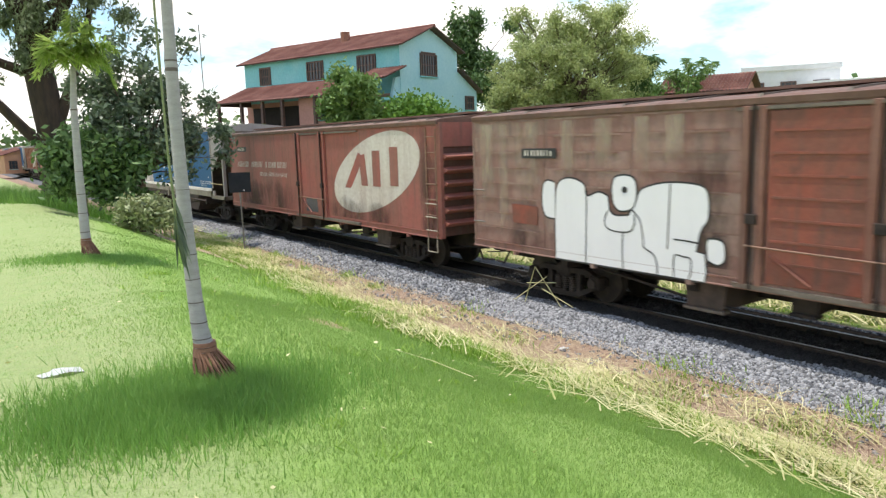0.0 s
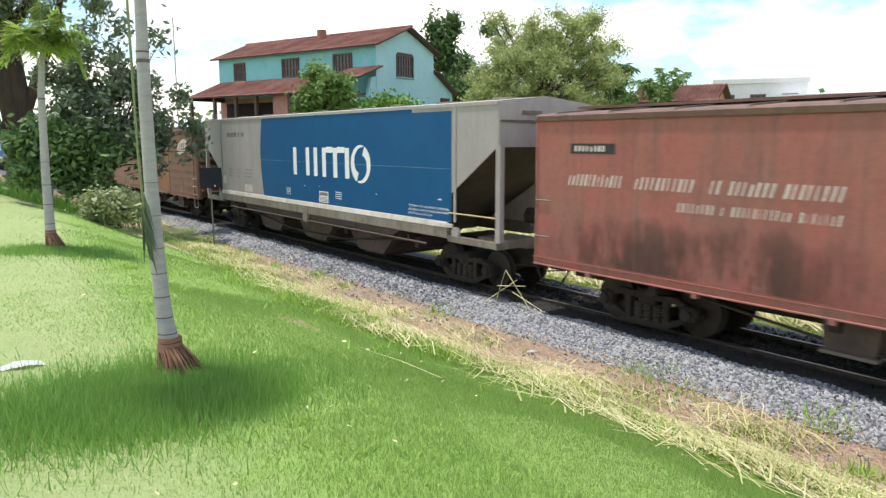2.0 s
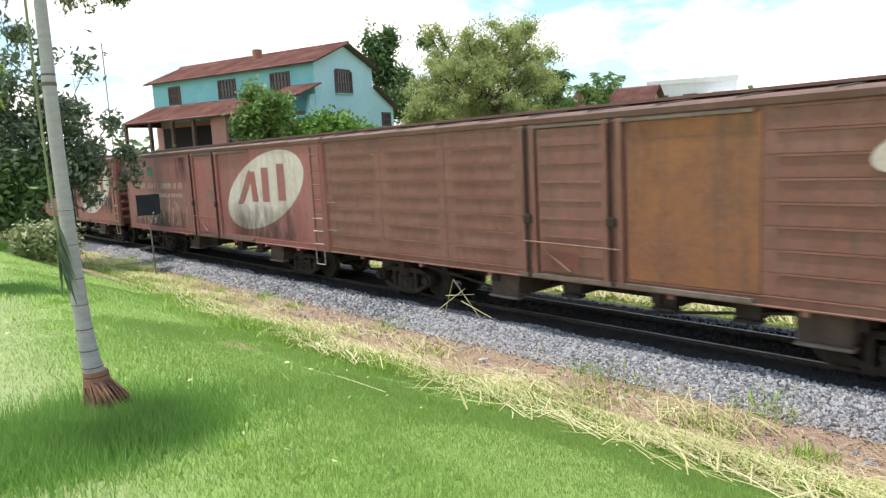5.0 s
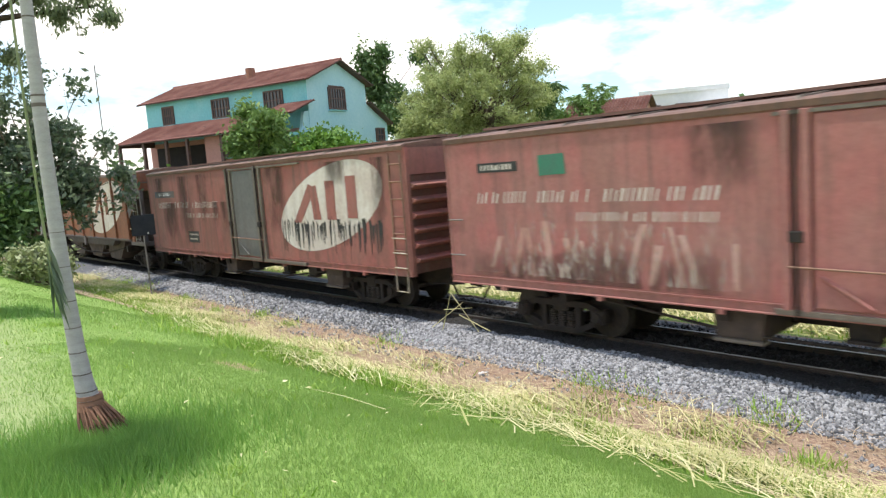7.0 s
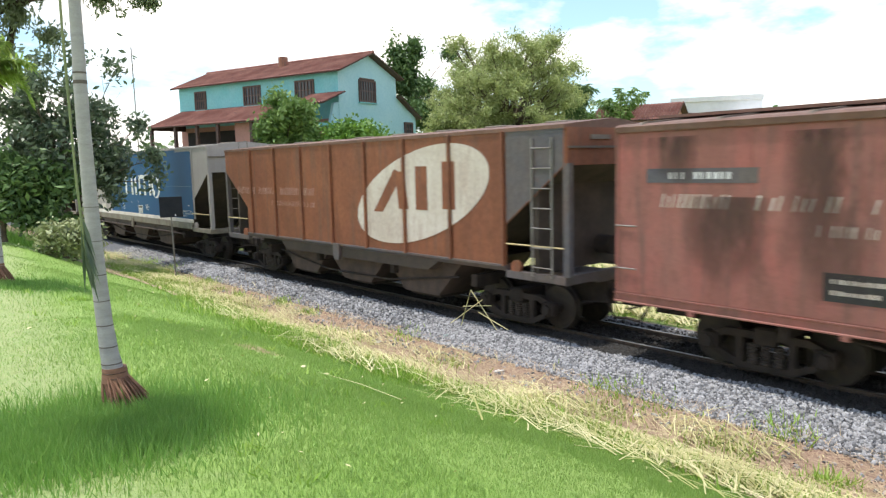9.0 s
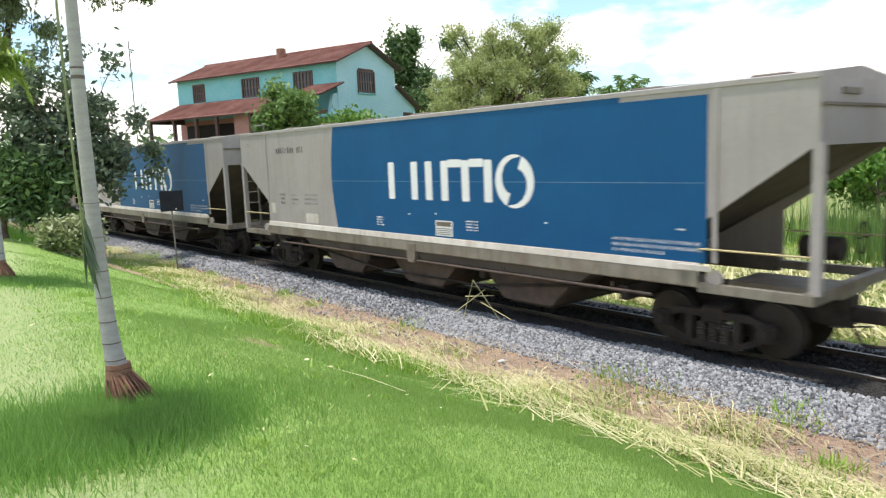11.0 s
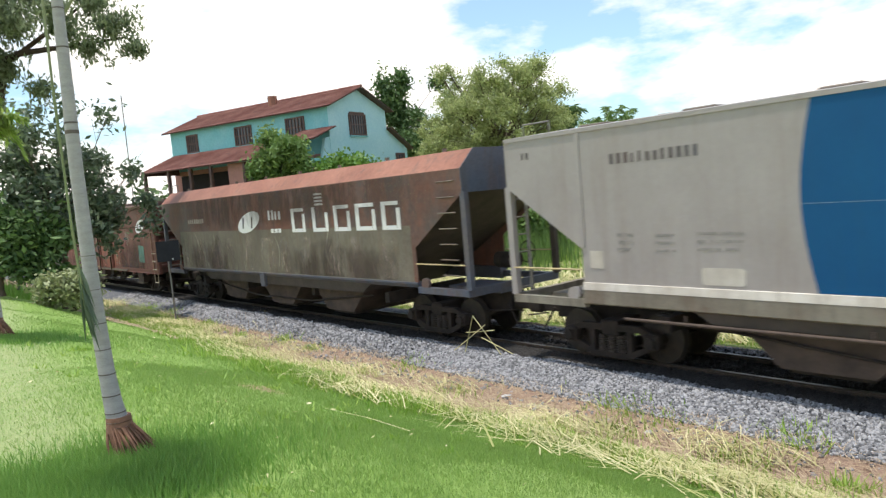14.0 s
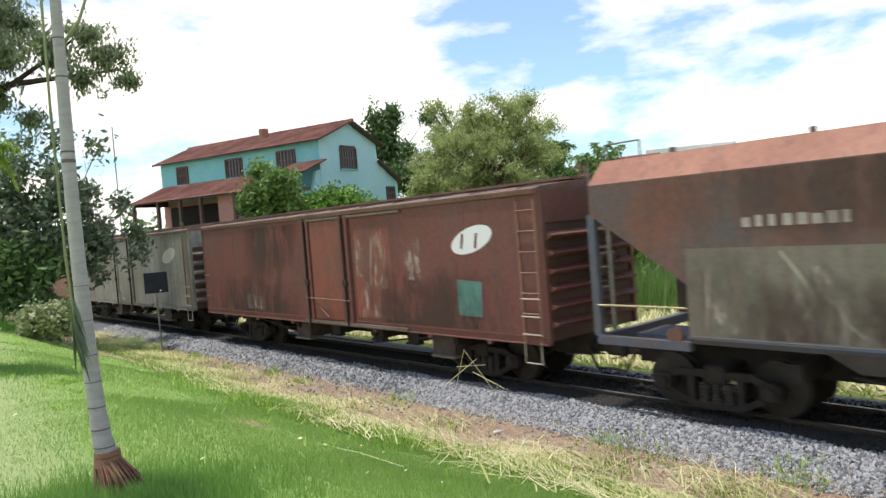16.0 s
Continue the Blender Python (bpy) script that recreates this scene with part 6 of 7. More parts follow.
def build_house():
    h = empty("house", "two-storey turquoise house with red clay tile roofs", "house")
    h.matrix_basis = pose(21.82, 34.61, 0, 0, 0, 18.5)
    W, LEN, EAVE, RISE = 6.4, 14.5, 6.95, 1.3
    x0, x1, ya, yb = 0.35, W - 0.35, 0.45, LEN - 0.45
    bm = B()
    box(bm, x0, x1, ya, yb, 4.4, EAVE + 0.1)
    part("wall", bm, M["wallblue"], h, "turquoise upper storey wall")
    part("gable_wall", box(B(), x0 + 0.01, x1 - 0.01, ya - 0.012, ya, -1.7, EAVE + 0.1), M["wallpale"], h, "pale blue gable wall")
    bm = B()
    prism_y(bm, [(x0 + 0.01, EAVE + 0.1), (x1 - 0.01, EAVE + 0.1), (W / 2, EAVE + RISE - 0.06)], ya - 0.012, ya)
    part("gable_top", bm, M["wallpale"], h)
    bm = B()
    box(bm, x0 + 0.003, x1 - 0.003, ya + 0.003, yb - 0.003, -1.7, 4.4)
    part("lower_wall", bm, M["wallpink"], h, "pink lower storey wall")
    for y in (ya, yb - 0.15):
        bm = B()
        prism_y(bm, [(x0, EAVE + 0.1), (x1, EAVE + 0.1), (W / 2, EAVE + RISE - 0.05)], y, y + 0.15)
        part("gable", bm, M["wallblue"], h)
    tiled_slope("roof", (0, 0, EAVE), (0, LEN, 0), (W / 2, 0, RISE), h)
    tiled_slope("roof", (W, 0, EAVE), (0, LEN, 0), (-W / 2, 0, RISE), h)
    bm = B()
    rod(bm, (W / 2, 0, EAVE + RISE + 0.08), (W / 2, LEN, EAVE + RISE + 0.08), 0.11, seg=8)
    part("ridge", bm, M["tile"], h)
    bm = B()
    rod(bm, (W / 2 - 0.7, 6.6, EAVE + RISE - 0.3), (W / 2 - 0.7, 6.6, EAVE + RISE + 0.35), 0.3, seg=12)
    part("water_tank", bm, M["rustroof"], h, "small pale tank on the ridge")
    for y0, y1 in ((2.3, 3.6), (6.6, 7.9), (11.5, 12.4)):
        window(h, "y", x0, y0, y1, 5.62, 6.62, -1, 5)
    window(h, "x", ya - 0.012, 2.3, 3.75, 5.5, 6.62, -1, 6)
    bm = B()
    box(bm, 2.3, 3.75, ya - 0.075, ya - 0.014, 6.72, 6.82, 0.02)
    part("lintel", bm, M["wood"], h)
    # lean-to roof over the veranda
    tiled_slope("lean_to_roof", (-2.5, 2.4, 4.3), (0, 11.4, 0), (2.85, 0, 1.15), h)
    bm = B()
    prism_y(bm, [(-2.45, 4.2), (-2.45, 4.3), (0.35, 5.4), (0.35, 4.2)], 13.6, 13.72)
    part("lean_to_gable", bm, M["wood"], h)
    for y in (2.6, 4.6, 7.4, 9.2, 11.2, 13.5):
        part("veranda_post", box(B(), -2.4, -2.22, y, y + 0.18, 1.2, 4.3), M["wood"], h)
    part("veranda_floor", box(B(), -2.6, x0, 2.4, 13.8, 0.9, 1.2), M["wallpink"], h)
    part("veranda_wall", box(B(), -2.0, -1.85, 2.6, 6.4, 1.2, 4.32), M["wallpink"], h)
    part("veranda_parapet", box(B(), -2.5, -2.41, 6.4, 13.6, 1.2, 2.2), M["wallpink"], h)
    # Flat dark slab on the wall: the doorway's shade as colour.
    part("opening", box(B(), x0 - 0.03, x0 + 0.01, 6.6, 13.4, 1.3, 4.1), M["void"], h, "dark panel standing for the shaded veranda doorway")
    window(h, "y", -2.0, 4.0, 4.7, 3.1, 3.7, -1, 2)
    # side wing under its own slope
    bm = B()
    prism_y(bm, [(x1, -1.7), (x1 + 2.2, -1.7), (x1 + 2.2, 4.7), (x1, 5.9)], ya + 0.02, 9.0)
    part("side_wing", bm, M["wallpale"], h)
    tiled_slope("wing_roof", (x1 + 2.45, 0.1, 4.6), (0, 9.2, 0), (-2.45, 0, 1.35), h)
    window(h, "x", ya + 0.02, x1 + 0.9, x1 + 1.7, 3.6, 4.3, -1, 3)
    # small porch roof beside the corner
    tiled_slope("porch_roof", (-1.7, -0.1, 5.05), (0, 2.4, 0), (2.05, 0, 0.75), h)
    part("balcony", box(B(), -1.6, x0, 0.1, 2.3, 3.9, 4.05), M["wallblue"], h)
    bm = B()
    prism_y(bm, [(x0 - 2.6, -1.7), (x0, -1.7), (x0, 5.3), (x0 - 0.4, 5.2)], ya + 0.01, ya + 0.2)
    part("side_buttress", bm, M["wallpale"], h)
    bm = B()
    rod(bm, (-0.9, 17.0, -1.7), (-0.9, 17.0, 9.9), 0.035, seg=6)
    mast = part("antenna_mast", bm, M["galv"])
    mast.matrix_basis = h.matrix_basis.copy()
    tagged(mast, "thin grey aerial mast beside the house", "mast")


build_house()


def plain_house(label, x, y, z0, w, d, h, turn, wall, roof=True, ridge=1.4):
    ho = empty("far_house", label, "house")
    ho.matrix_basis = pose(x, y, z0, 0, 0, turn)
    part("wall", box(B(), -w / 2, w / 2, -d / 2, d / 2, 0, h), M[wall], ho)
    if roof:
        bm = B()
        prism_y(bm, [(-w / 2, h), (w / 2, h), (0, h + ridge - 0.1)], -d / 2, -d / 2 + 0.15)
        part("gable", bm, M[wall], ho)
        tiled_slope("roof", (-w / 2 - 0.4, -d / 2 - 0.4, h - 0.1), (0, d + 0.8, 0), (w / 2 + 0.4, 0, ridge), ho)
        tiled_slope("roof", (w / 2 + 0.4, -d / 2 - 0.4, h - 0.1), (0, d + 0.8, 0), (-w / 2 - 0.4, 0, ridge), ho)
    else:
        part("parapet", box(B(), -w / 2 - 0.1, w / 2 + 0.1, -d / 2 - 0.1, d / 2 + 0.1, h, h + 0.35), M[wall], ho)
    for k in range(3):
        a = -w / 2 + w * (k + 0.25) / 3
        window(ho, "x", -d / 2, a, a + 0.9, h - 1.9, h - 0.9, -1, 2)
    return ho


plain_house("low house with a brown tile roof among the trees", 42.6, 29.2, -1.7, 4.2, 5, 5.9, 20, "wallpink", ridge=1.2)
plain_house("white flat-roofed building behind the trees", 55.0, 30.6, -1.7, 6.5, 7, 7.6, -60, "whitewall", roof=False)
plain_house("low white building with a flat roof", 57.0, 22.0, -1.7, 14, 6, 6.3, -66, "whitewall", roof=False)
plain_house("distant orange house beyond the lawn", 10.6, 119.5, -1.2, 7, 6, 2.6, 10, "brick", ridge=1.2)
plain_house("distant pale orange house beyond the lawn", 13.0, 84.0, -1.5, 8, 6, 3.4, -12, "brick", ridge=1.3)


# ---- trees and plants ----
def leaf_cloud(clumps, n, size, seed, droop=0.0, long=1.6):
    """Leaf quads in and round clumps of (x, y, z, rx, ry, rz)."""
    r = np.random.default_rng(seed)
    c = np.array(clumps, float)
    vol = (c[:, 3] * c[:, 4] * c[:, 5]) ** 0.7
    pick = r.choice(len(c), n, p=vol / vol.sum())
    # twigs: small groups of leaves share a point, so that gaps open between them
    g = max(1, n // 9)
    d = r.normal(0, 1, (g, 3))
    d /= np.linalg.norm(d, axis=1)[:, None]
    d *= np.abs(r.normal(0.35, 0.42, g))[:, None]
    tw = r.integers(0, g, n)
    cc = pick[tw % n]
    pos = c[cc, :3] + d[tw] * c[cc, 3:6] + r.normal(0, 1, (n, 3)) * size * 1.7
    a = r.normal(0, 1, (n, 3))
    a[:, 2] -= droop
    a /= np.linalg.norm(a, axis=1)[:, None]
    b = np.cross(a, r.normal(0, 1, (n, 3)))
    b /= np.linalg.norm(b, axis=1)[:, None]
    s = size * r.uniform(0.6, 1.3, n)
    a, b = a * (s * long / 2)[:, None], b * (s / 2)[:, None]
    verts = np.stack([pos - a, pos + b, pos + a, pos - b], 1).reshape(-1, 3)
    return verts, np.arange(4 * n).reshape(n, 4)


def tree(name, label, base, trunk_r, fork, clumps, n, size, leaf, seed, bark="twig", category="tree", droop=0.0, long=1.6, limbs=True):
    t = empty(name, label, category)
    x, y, z = base
    r = random.Random(seed)
    bm = B()
    fork = Vector(fork)
    p, q = Vector(base), trunk_r
    for k in range(4):
        nx = Vector(base).lerp(fork, (k + 1) / 4) + Vector((r.uniform(-0.1, 0.1), r.uniform(-0.1, 0.1), 0)) * trunk_r * 2
        rod(bm, p, nx, q * (1.15 if k == 0 else 1), q * 0.9, seg=10)
        p, q = nx, q * 0.9
    part("trunk", bm, M[bark], t)
    if limbs:
        bm = B()
        for cx, cy, cz, *_ in clumps:
            e = Vector((cx, cy, cz))
            m1 = p.lerp(e, 0.5) + Vector((r.uniform(-0.3, 0.3), r.uniform(-0.3, 0.3), r.uniform(0, 0.4)))
            rod(bm, p, m1, q * 0.45, q * 0.25, seg=6), rod(bm, m1, e, q * 0.25, q * 0.06, seg=5)
            for k in range(3):
                f = e + Vector((r.uniform(-1, 1), r.uniform(-1, 1), r.uniform(-0.4, 1))) * 0.8
                rod(bm, m1.lerp(e, 0.6), f, q * 0.09, q * 0.03, seg=4)
        part("branching", bm, M[bark], t)
    v, f = leaf_cloud(clumps, n, size, seed, droop, long)
    arrays("crown", v, f, M[leaf], t)
    return t


def ring_clumps(cx, cy, cz, rx, ry, rz, n, size, seed, up=1.0):
    r = random.Random(seed)
    out = []
    for k in range(n):
        a, e = r.uniform(0, 2 * math.pi), r.uniform(-0.7, 1.0) * up
        d = r.uniform(0.45, 1.0)
        s = size * r.uniform(0.7, 1.25)
        out.append((cx + rx * d * math.cos(a) * math.cos(e), cy + ry * d * math.sin(a) * math.cos(e), cz + rz * d * math.sin(e), s, s, s * 0.8))
    return out


# broad olive-green tree behind the train
tree("olive_tree", "broad feathery olive-green tree behind the railway", (28.3, 28.2, -1.7), 0.28, (28.5, 28.0, 3.2),
     ring_clumps(28.3, 27.9, 4.9, 4.7, 3.9, 4.15, 150, 0.85, 3), 85000, 0.066, "oliveleaf", 3, droop=0.5, long=2.6)
tree("shrub", "low olive-green shrubs in front of the feathery tree", (24.4, 28.6, -1.7), 0.12, (24.4, 28.6, 1.0),
     ring_clumps(25.2, 28.0, 2.6, 3.2, 1.8, 1.9, 26, 0.6, 4), 22000, 0.085, "oliveleaf", 5, droop=0.3, long=2.2, category="shrub")
# darker trees behind it
tree("dark_tree", "dense dark green tree beside the house", (33.2, 40.6, -1.7), 0.3, (33.2, 40.6, 4.0),
     ring_clumps(33.0, 40.2, 5.2, 3.2, 2.4, 2.4, 26, 0.9, 7), 15000, 0.15, "deepleaf", 8)
tree("bamboo_clump", "tall dark bamboo clump with plume-like tops", (31.2, 41.5, -1.7), 0.2, (31.3, 41.4, 5.4),
     [(31.0, 41.6, 9.3, 0.5, 0.5, 1.3), (32.0, 40.8, 9.6, 0.45, 0.45, 1.3), (31.4, 41.3, 8.4, 0.9, 0.8, 0.8), (34.0, 39.2, 9.5, 0.35, 0.35, 0.5), (31.7, 41.1, 7.4, 1.3, 1.1, 0.9), (30.3, 42.0, 7.6, 0.7, 0.7, 0.8)], 6500, 0.16, "deepleaf", 9, droop=0.8, long=2.2)
tree("back_tree", "mid-green trees behind the low house", (38.5, 32.5, -1.7), 0.25, (38.5, 32.5, 3.0),
     ring_clumps(37.8, 31.5, 3.7, 3.2, 2.6, 1.4, 16, 1.0, 12), 10000, 0.16, "midleaf", 13)


def arching_clump(label, base, n, reach, top, leaf, seed, size=0.55):
    """Bamboo or palm stems that arch over, with leaflets hanging along them."""
    t = empty("arching_bamboo", label, "bamboo")
    r = random.Random(seed)
    bm = B()
    V, F = [], []
    for k in range(n):
        a = r.uniform(0, 2 * math.pi)
        d = Vector((math.cos(a), math.sin(a), 0))
        hgt, rc = top * r.uniform(0.75, 1.0), reach * r.uniform(0.4, 1.0)
        last = Vector(base)
        for i in range(1, 11):
            f = i / 10
            p = Vector(base) + d * (rc * f ** 2.2) + Vector((0, 0, hgt * (1.25 * f - 0.32 * f ** 4)))
            rod(bm, last, p, 0.045 * (1.1 - f), 0.045 * (1.05 - f), seg=5)
            if f > 0.35:
                for q in range(22):
                    o = last.lerp(p, r.random())
                    w = Vector((r.uniform(-1, 1), r.uniform(-1, 1), r.uniform(-1.3, 0.1))).normalized() * size * r.uniform(0.5, 1)
                    s = w.cross(Vector((r.uniform(-1, 1), r.uniform(-1, 1), 0.3))).normalized() * size * 0.075
                    i0 = len(V)
                    V += [tuple(o), tuple(o + w * 0.5 + s), tuple(o + w), tuple(o + w * 0.5 - s)]
                    F.append((i0, i0 + 1, i0 + 2, i0 + 3))
            last = p
    tagged(part("stems", bm, M["twig"], t), kind="stuff")
    arrays("leaves", V, F, M[leaf], t)


arching_clump("arching green bamboo against the sky", (39.0, 28.3, 1.0), 12, 2.4, 6.2, "midleaf", 4, 0.6)
arching_clump("arching green bamboo behind the feathery tree", (36.4, 30.0, 1.0), 12, 1.6, 6.0, "deepleaf", 6, 0.7)
# plants before the house
tree("mango_tree", "dense round green fruit tree before the house", (17.6, 32.6, -1.7), 0.18, (17.6, 32.5, 1.6),
     ring_clumps(17.5, 32.4, 3.5, 1.3, 1.3, 1.9, 26, 0.58, 21), 15000, 0.12, "midleaf", 22, long=2.6)
tree("creeper", "bright green climbing plant below the gable", (20.6, 30.8, -1.7), 0.1, (20.6, 30.8, 1.5),
     ring_clumps(20.7, 30.8, 2.75, 2.0, 1.1, 0.8, 16, 0.5, 24), 7000, 0.17, "brightleaf", 25, long=1.3, category="shrub")
tree("shrub", "green bushes along the fence behind the train", (14.8, 33.5, -1.7), 0.1, (14.8, 33.5, 0.6),
     ring_clumps(14.6, 33.6, 1.0, 2.4, 1.4, 1.2, 12, 0.8, 27), 6000, 0.15, "midleaf", 28, category="shrub")
for bx0, by0, hh, seed in ((25.5, 24.0, 1.6, 61), (28.5, 19.0, 2.2, 62), (27.0, 14.5, 1.5, 63), (30.0, 10.0, 2.4, 64), (28.0, 5.0, 1.8, 65), (31.0, 1.0, 2.3, 66)):
    tree("wild_bush", "wild green bush at the back of the field", (bx0, by0, -1.75), 0.09, (bx0, by0, -0.6),
         ring_clumps(bx0, by0, -1.2 + 0.5 * hh, 1.9, 2.2, hh * 0.7, 16, 0.6, seed), 6500, 0.15, "midleaf" if seed % 2 else "brightleaf", seed, long=2.0, category="shrub")
# tall dark shrub beside the track, and the pale flowering one at its foot
tree("tall_shrub", "tall dark-leaved shrub overhanging the track", (5.6, 26.4, -1.2), 0.14, (5.7, 26.2, 0.8),
     ring_clumps(5.8, 25.9, 2.5, 2.3, 1.3, 2.9, 60, 0.5, 31) + [(7.9, 25.4, 3.2, 0.5, 0.5, 0.5), (8.3, 25.2, 2.1, 0.6, 0.5, 0.5), (8.2, 25.2, 1.3, 0.5, 0.5, 0.5), (7.3, 25.5, 5.0, 0.45, 0.45, 0.6), (5.2, 26.0, 5.2, 0.5, 0.5, 0.5), (6.2, 25.8, 5.4, 0.4, 0.4, 0.4)], 10500, 0.10, "darkleaf", 32, long=2.3)
tree("tall_shrub", "dark leafy shrub mixed with dry brush", (3.6, 25.0, -0.4), 0.1, (3.6, 25.0, 0.6),
     ring_clumps(4.1, 25.2, 1.0, 1.5, 1.0, 1.6, 24, 0.45, 35), 7000, 0.12, "deepleaf", 36, long=2.2, category="shrub")
tree("pale_shrub", "pale variegated low shrub beside the lawn", (5.0, 22.6, -0.9), 0.05, (5.0, 22.6, -0.4),
     ring_clumps(4.9, 22.6, -0.25, 1.0, 0.6, 0.45, 10, 0.35, 41), 4200, 0.09, "drypalm", 42, long=1.8, category="shrub")


def big_tree():
    t = empty("eucalyptus", "huge dark-trunked tree with drooping fine foliage", "tree")
    bm = B()
    tube(bm, [(3.85, 31.5, -0.3), (3.85, 31.5, 0.2), (3.82, 31.5, 1.2), (3.72, 31.4, 2.4), (3.6, 31.4, 3.5), (3.35, 31.3, 6.0), (3.3, 31.2, 9.0), (3.1, 31.0, 13.0)], [0.85, 0.72, 0.58, 0.54, 0.53, 0.52, 0.45, 0.3], seg=16)
    tube(bm, [(3.9, 31.3, 2.6), (4.4, 31.1, 4.0), (5.0, 30.8, 5.6), (5.4, 30.6, 7.2)], [0.22, 0.19, 0.16, 0.11], seg=10)
    part("trunk", bm, M["trunk"], t)
    bm = B()
    limbs = [((3.2, 31.4, 2.0), (1.6, 31.2, 4.0), (0.2, 31.0, 4.8), 0.22), ((3.2, 31.4, 4.6), (1.4, 30.6, 5.2), (-0.6, 30.0, 6.2), 0.2), ((3.2, 31.3, 5.0), (4.6, 30.9, 7.2), (5.6, 30.4, 9.4), 0.26),
             ((3.1, 31.2, 6.5), (2.0, 30.0, 8.6), (1.0, 28.6, 10.2), 0.24), ((3.1, 31.1, 8.0), (4.2, 30.0, 10.0), (5.4, 28.6, 11.4), 0.22)]
    limbs += [((3.1, 31.2, 6.6), (5.8, 29.6, 7.9), (9.0, 27.7, 8.3), 0.17), ((5.8, 29.6, 7.9), (7.2, 28.8, 9.0), (8.2, 28.0, 9.9), 0.09)]
    for a, m, b, r in limbs:
        rod(bm, a, m, r, r * 0.7, seg=8), rod(bm, m, b, r * 0.7, r * 0.2, seg=7)
    pieces("limb", bm, M["trunk"], t)
    cl = ring_clumps(2.6, 30.3, 9.5, 4.2, 3.4, 3.2, 30, 1.0, 51) + [(0.6, 30.6, 5.6, 1.0, 0.9, 0.9), (1.4, 30.6, 4.2, 0.7, 0.7, 0.9), (5.4, 30.0, 7.4, 0.9, 0.8, 1.0), (4.6, 29.6, 8.0, 0.9, 0.9, 1.0), (5.9, 30.2, 9.0, 0.9, 0.9, 0.9), (3.4, 30.4, 6.6, 0.8, 0.5, 1.1), (4.6, 30.3, 6.3, 0.7, 0.6, 0.9), (2.4, 30.5, 6.4, 0.8, 0.6, 1.0), (6.4, 29.9, 6.6, 0.6, 0.5, 0.8), (3.9, 30.6, 5.4, 0.4, 0.4, 0.8), (2.9, 30.7, 5.2, 0.5, 0.4, 0.9)]
    cl += [(8.5, 27.8, 8.7, 1.0, 0.9, 0.7), (9.2, 27.5, 7.9, 0.8, 0.7, 0.5), (7.7, 28.0, 7.9, 0.9, 0.8, 0.5), (8.0, 27.9, 9.5, 1.1, 0.9, 0.7), (7.0, 28.2, 8.6, 0.9, 0.8, 0.6), (5.5, 28.5, 8.7, 0.8, 0.7, 0.5), (5.0, 28.6, 9.3, 0.9, 0.8, 0.6), (6.6, 28.3, 9.2, 0.8, 0.7, 0.4), (9.0, 27.6, 8.9, 0.5, 0.5, 0.35)]
    v, f = leaf_cloud(cl, 56000, 0.075, 52, 1.6, 3.0)
    arrays("crown", v, f, M["eucaleaf"], t)
    n = 5000
    x, y = rng.normal(3.2, 1.6, n), rng.normal(29.6, 0.8, n)
    blades("tall_grass", x, y, ground_z(x, y), rng.uniform(0.2, 0.75, n), rng.uniform(0.015, 0.035, n), M["lush"], 0.7, "tall dark grass round the big tree")


big_tree()




def frond(bm_rib, V, F, root, d, length, droop, r, leaflet=0.5):
    """A feather palm leaf: an arching rib with two rows of leaflets."""
    d = Vector(d).normalized()
    last = Vector(root)
    side = d.cross(Vector((0, 0, 1))).normalized()
    n = 14
    for i in range(1, n + 1):
        f = i / n
        p = Vector(root) + Vector((d.x, d.y, 0)) * (length * f * (1 - 0.25 * f)) + Vector((0, 0, d.z * length * f - droop * length * f * f))
        rod(bm_rib, last, p, 0.012 * (1.15 - f), 0.012 * (1.1 - f), seg=5)
        if f > 0.15:
            for k in (-1, 1):
                for h in (0.1, 0.3, 0.5, 0.7, 0.9):
                    o = last.lerp(p, h)
                    w = (side * k * r.uniform(0.7, 1) + Vector((d.x, d.y, 0)) * 0.5 + Vector((0, 0, r.uniform(-0.8, 0.2)))).normalized() * leaflet * (1.1 - 0.6 * f) * r.uniform(0.8, 1.1)
                    s = w.cross(Vector((0, 0, 1))).normalized() * 0.018
                    i0 = len(V)
                    V += [tuple(o), tuple(o + w * 0.45 + s), tuple(o + w), tuple(o + w * 0.45 - s)]
                    F.append((i0, i0 + 1, i0 + 2, i0 + 3))
        last = p


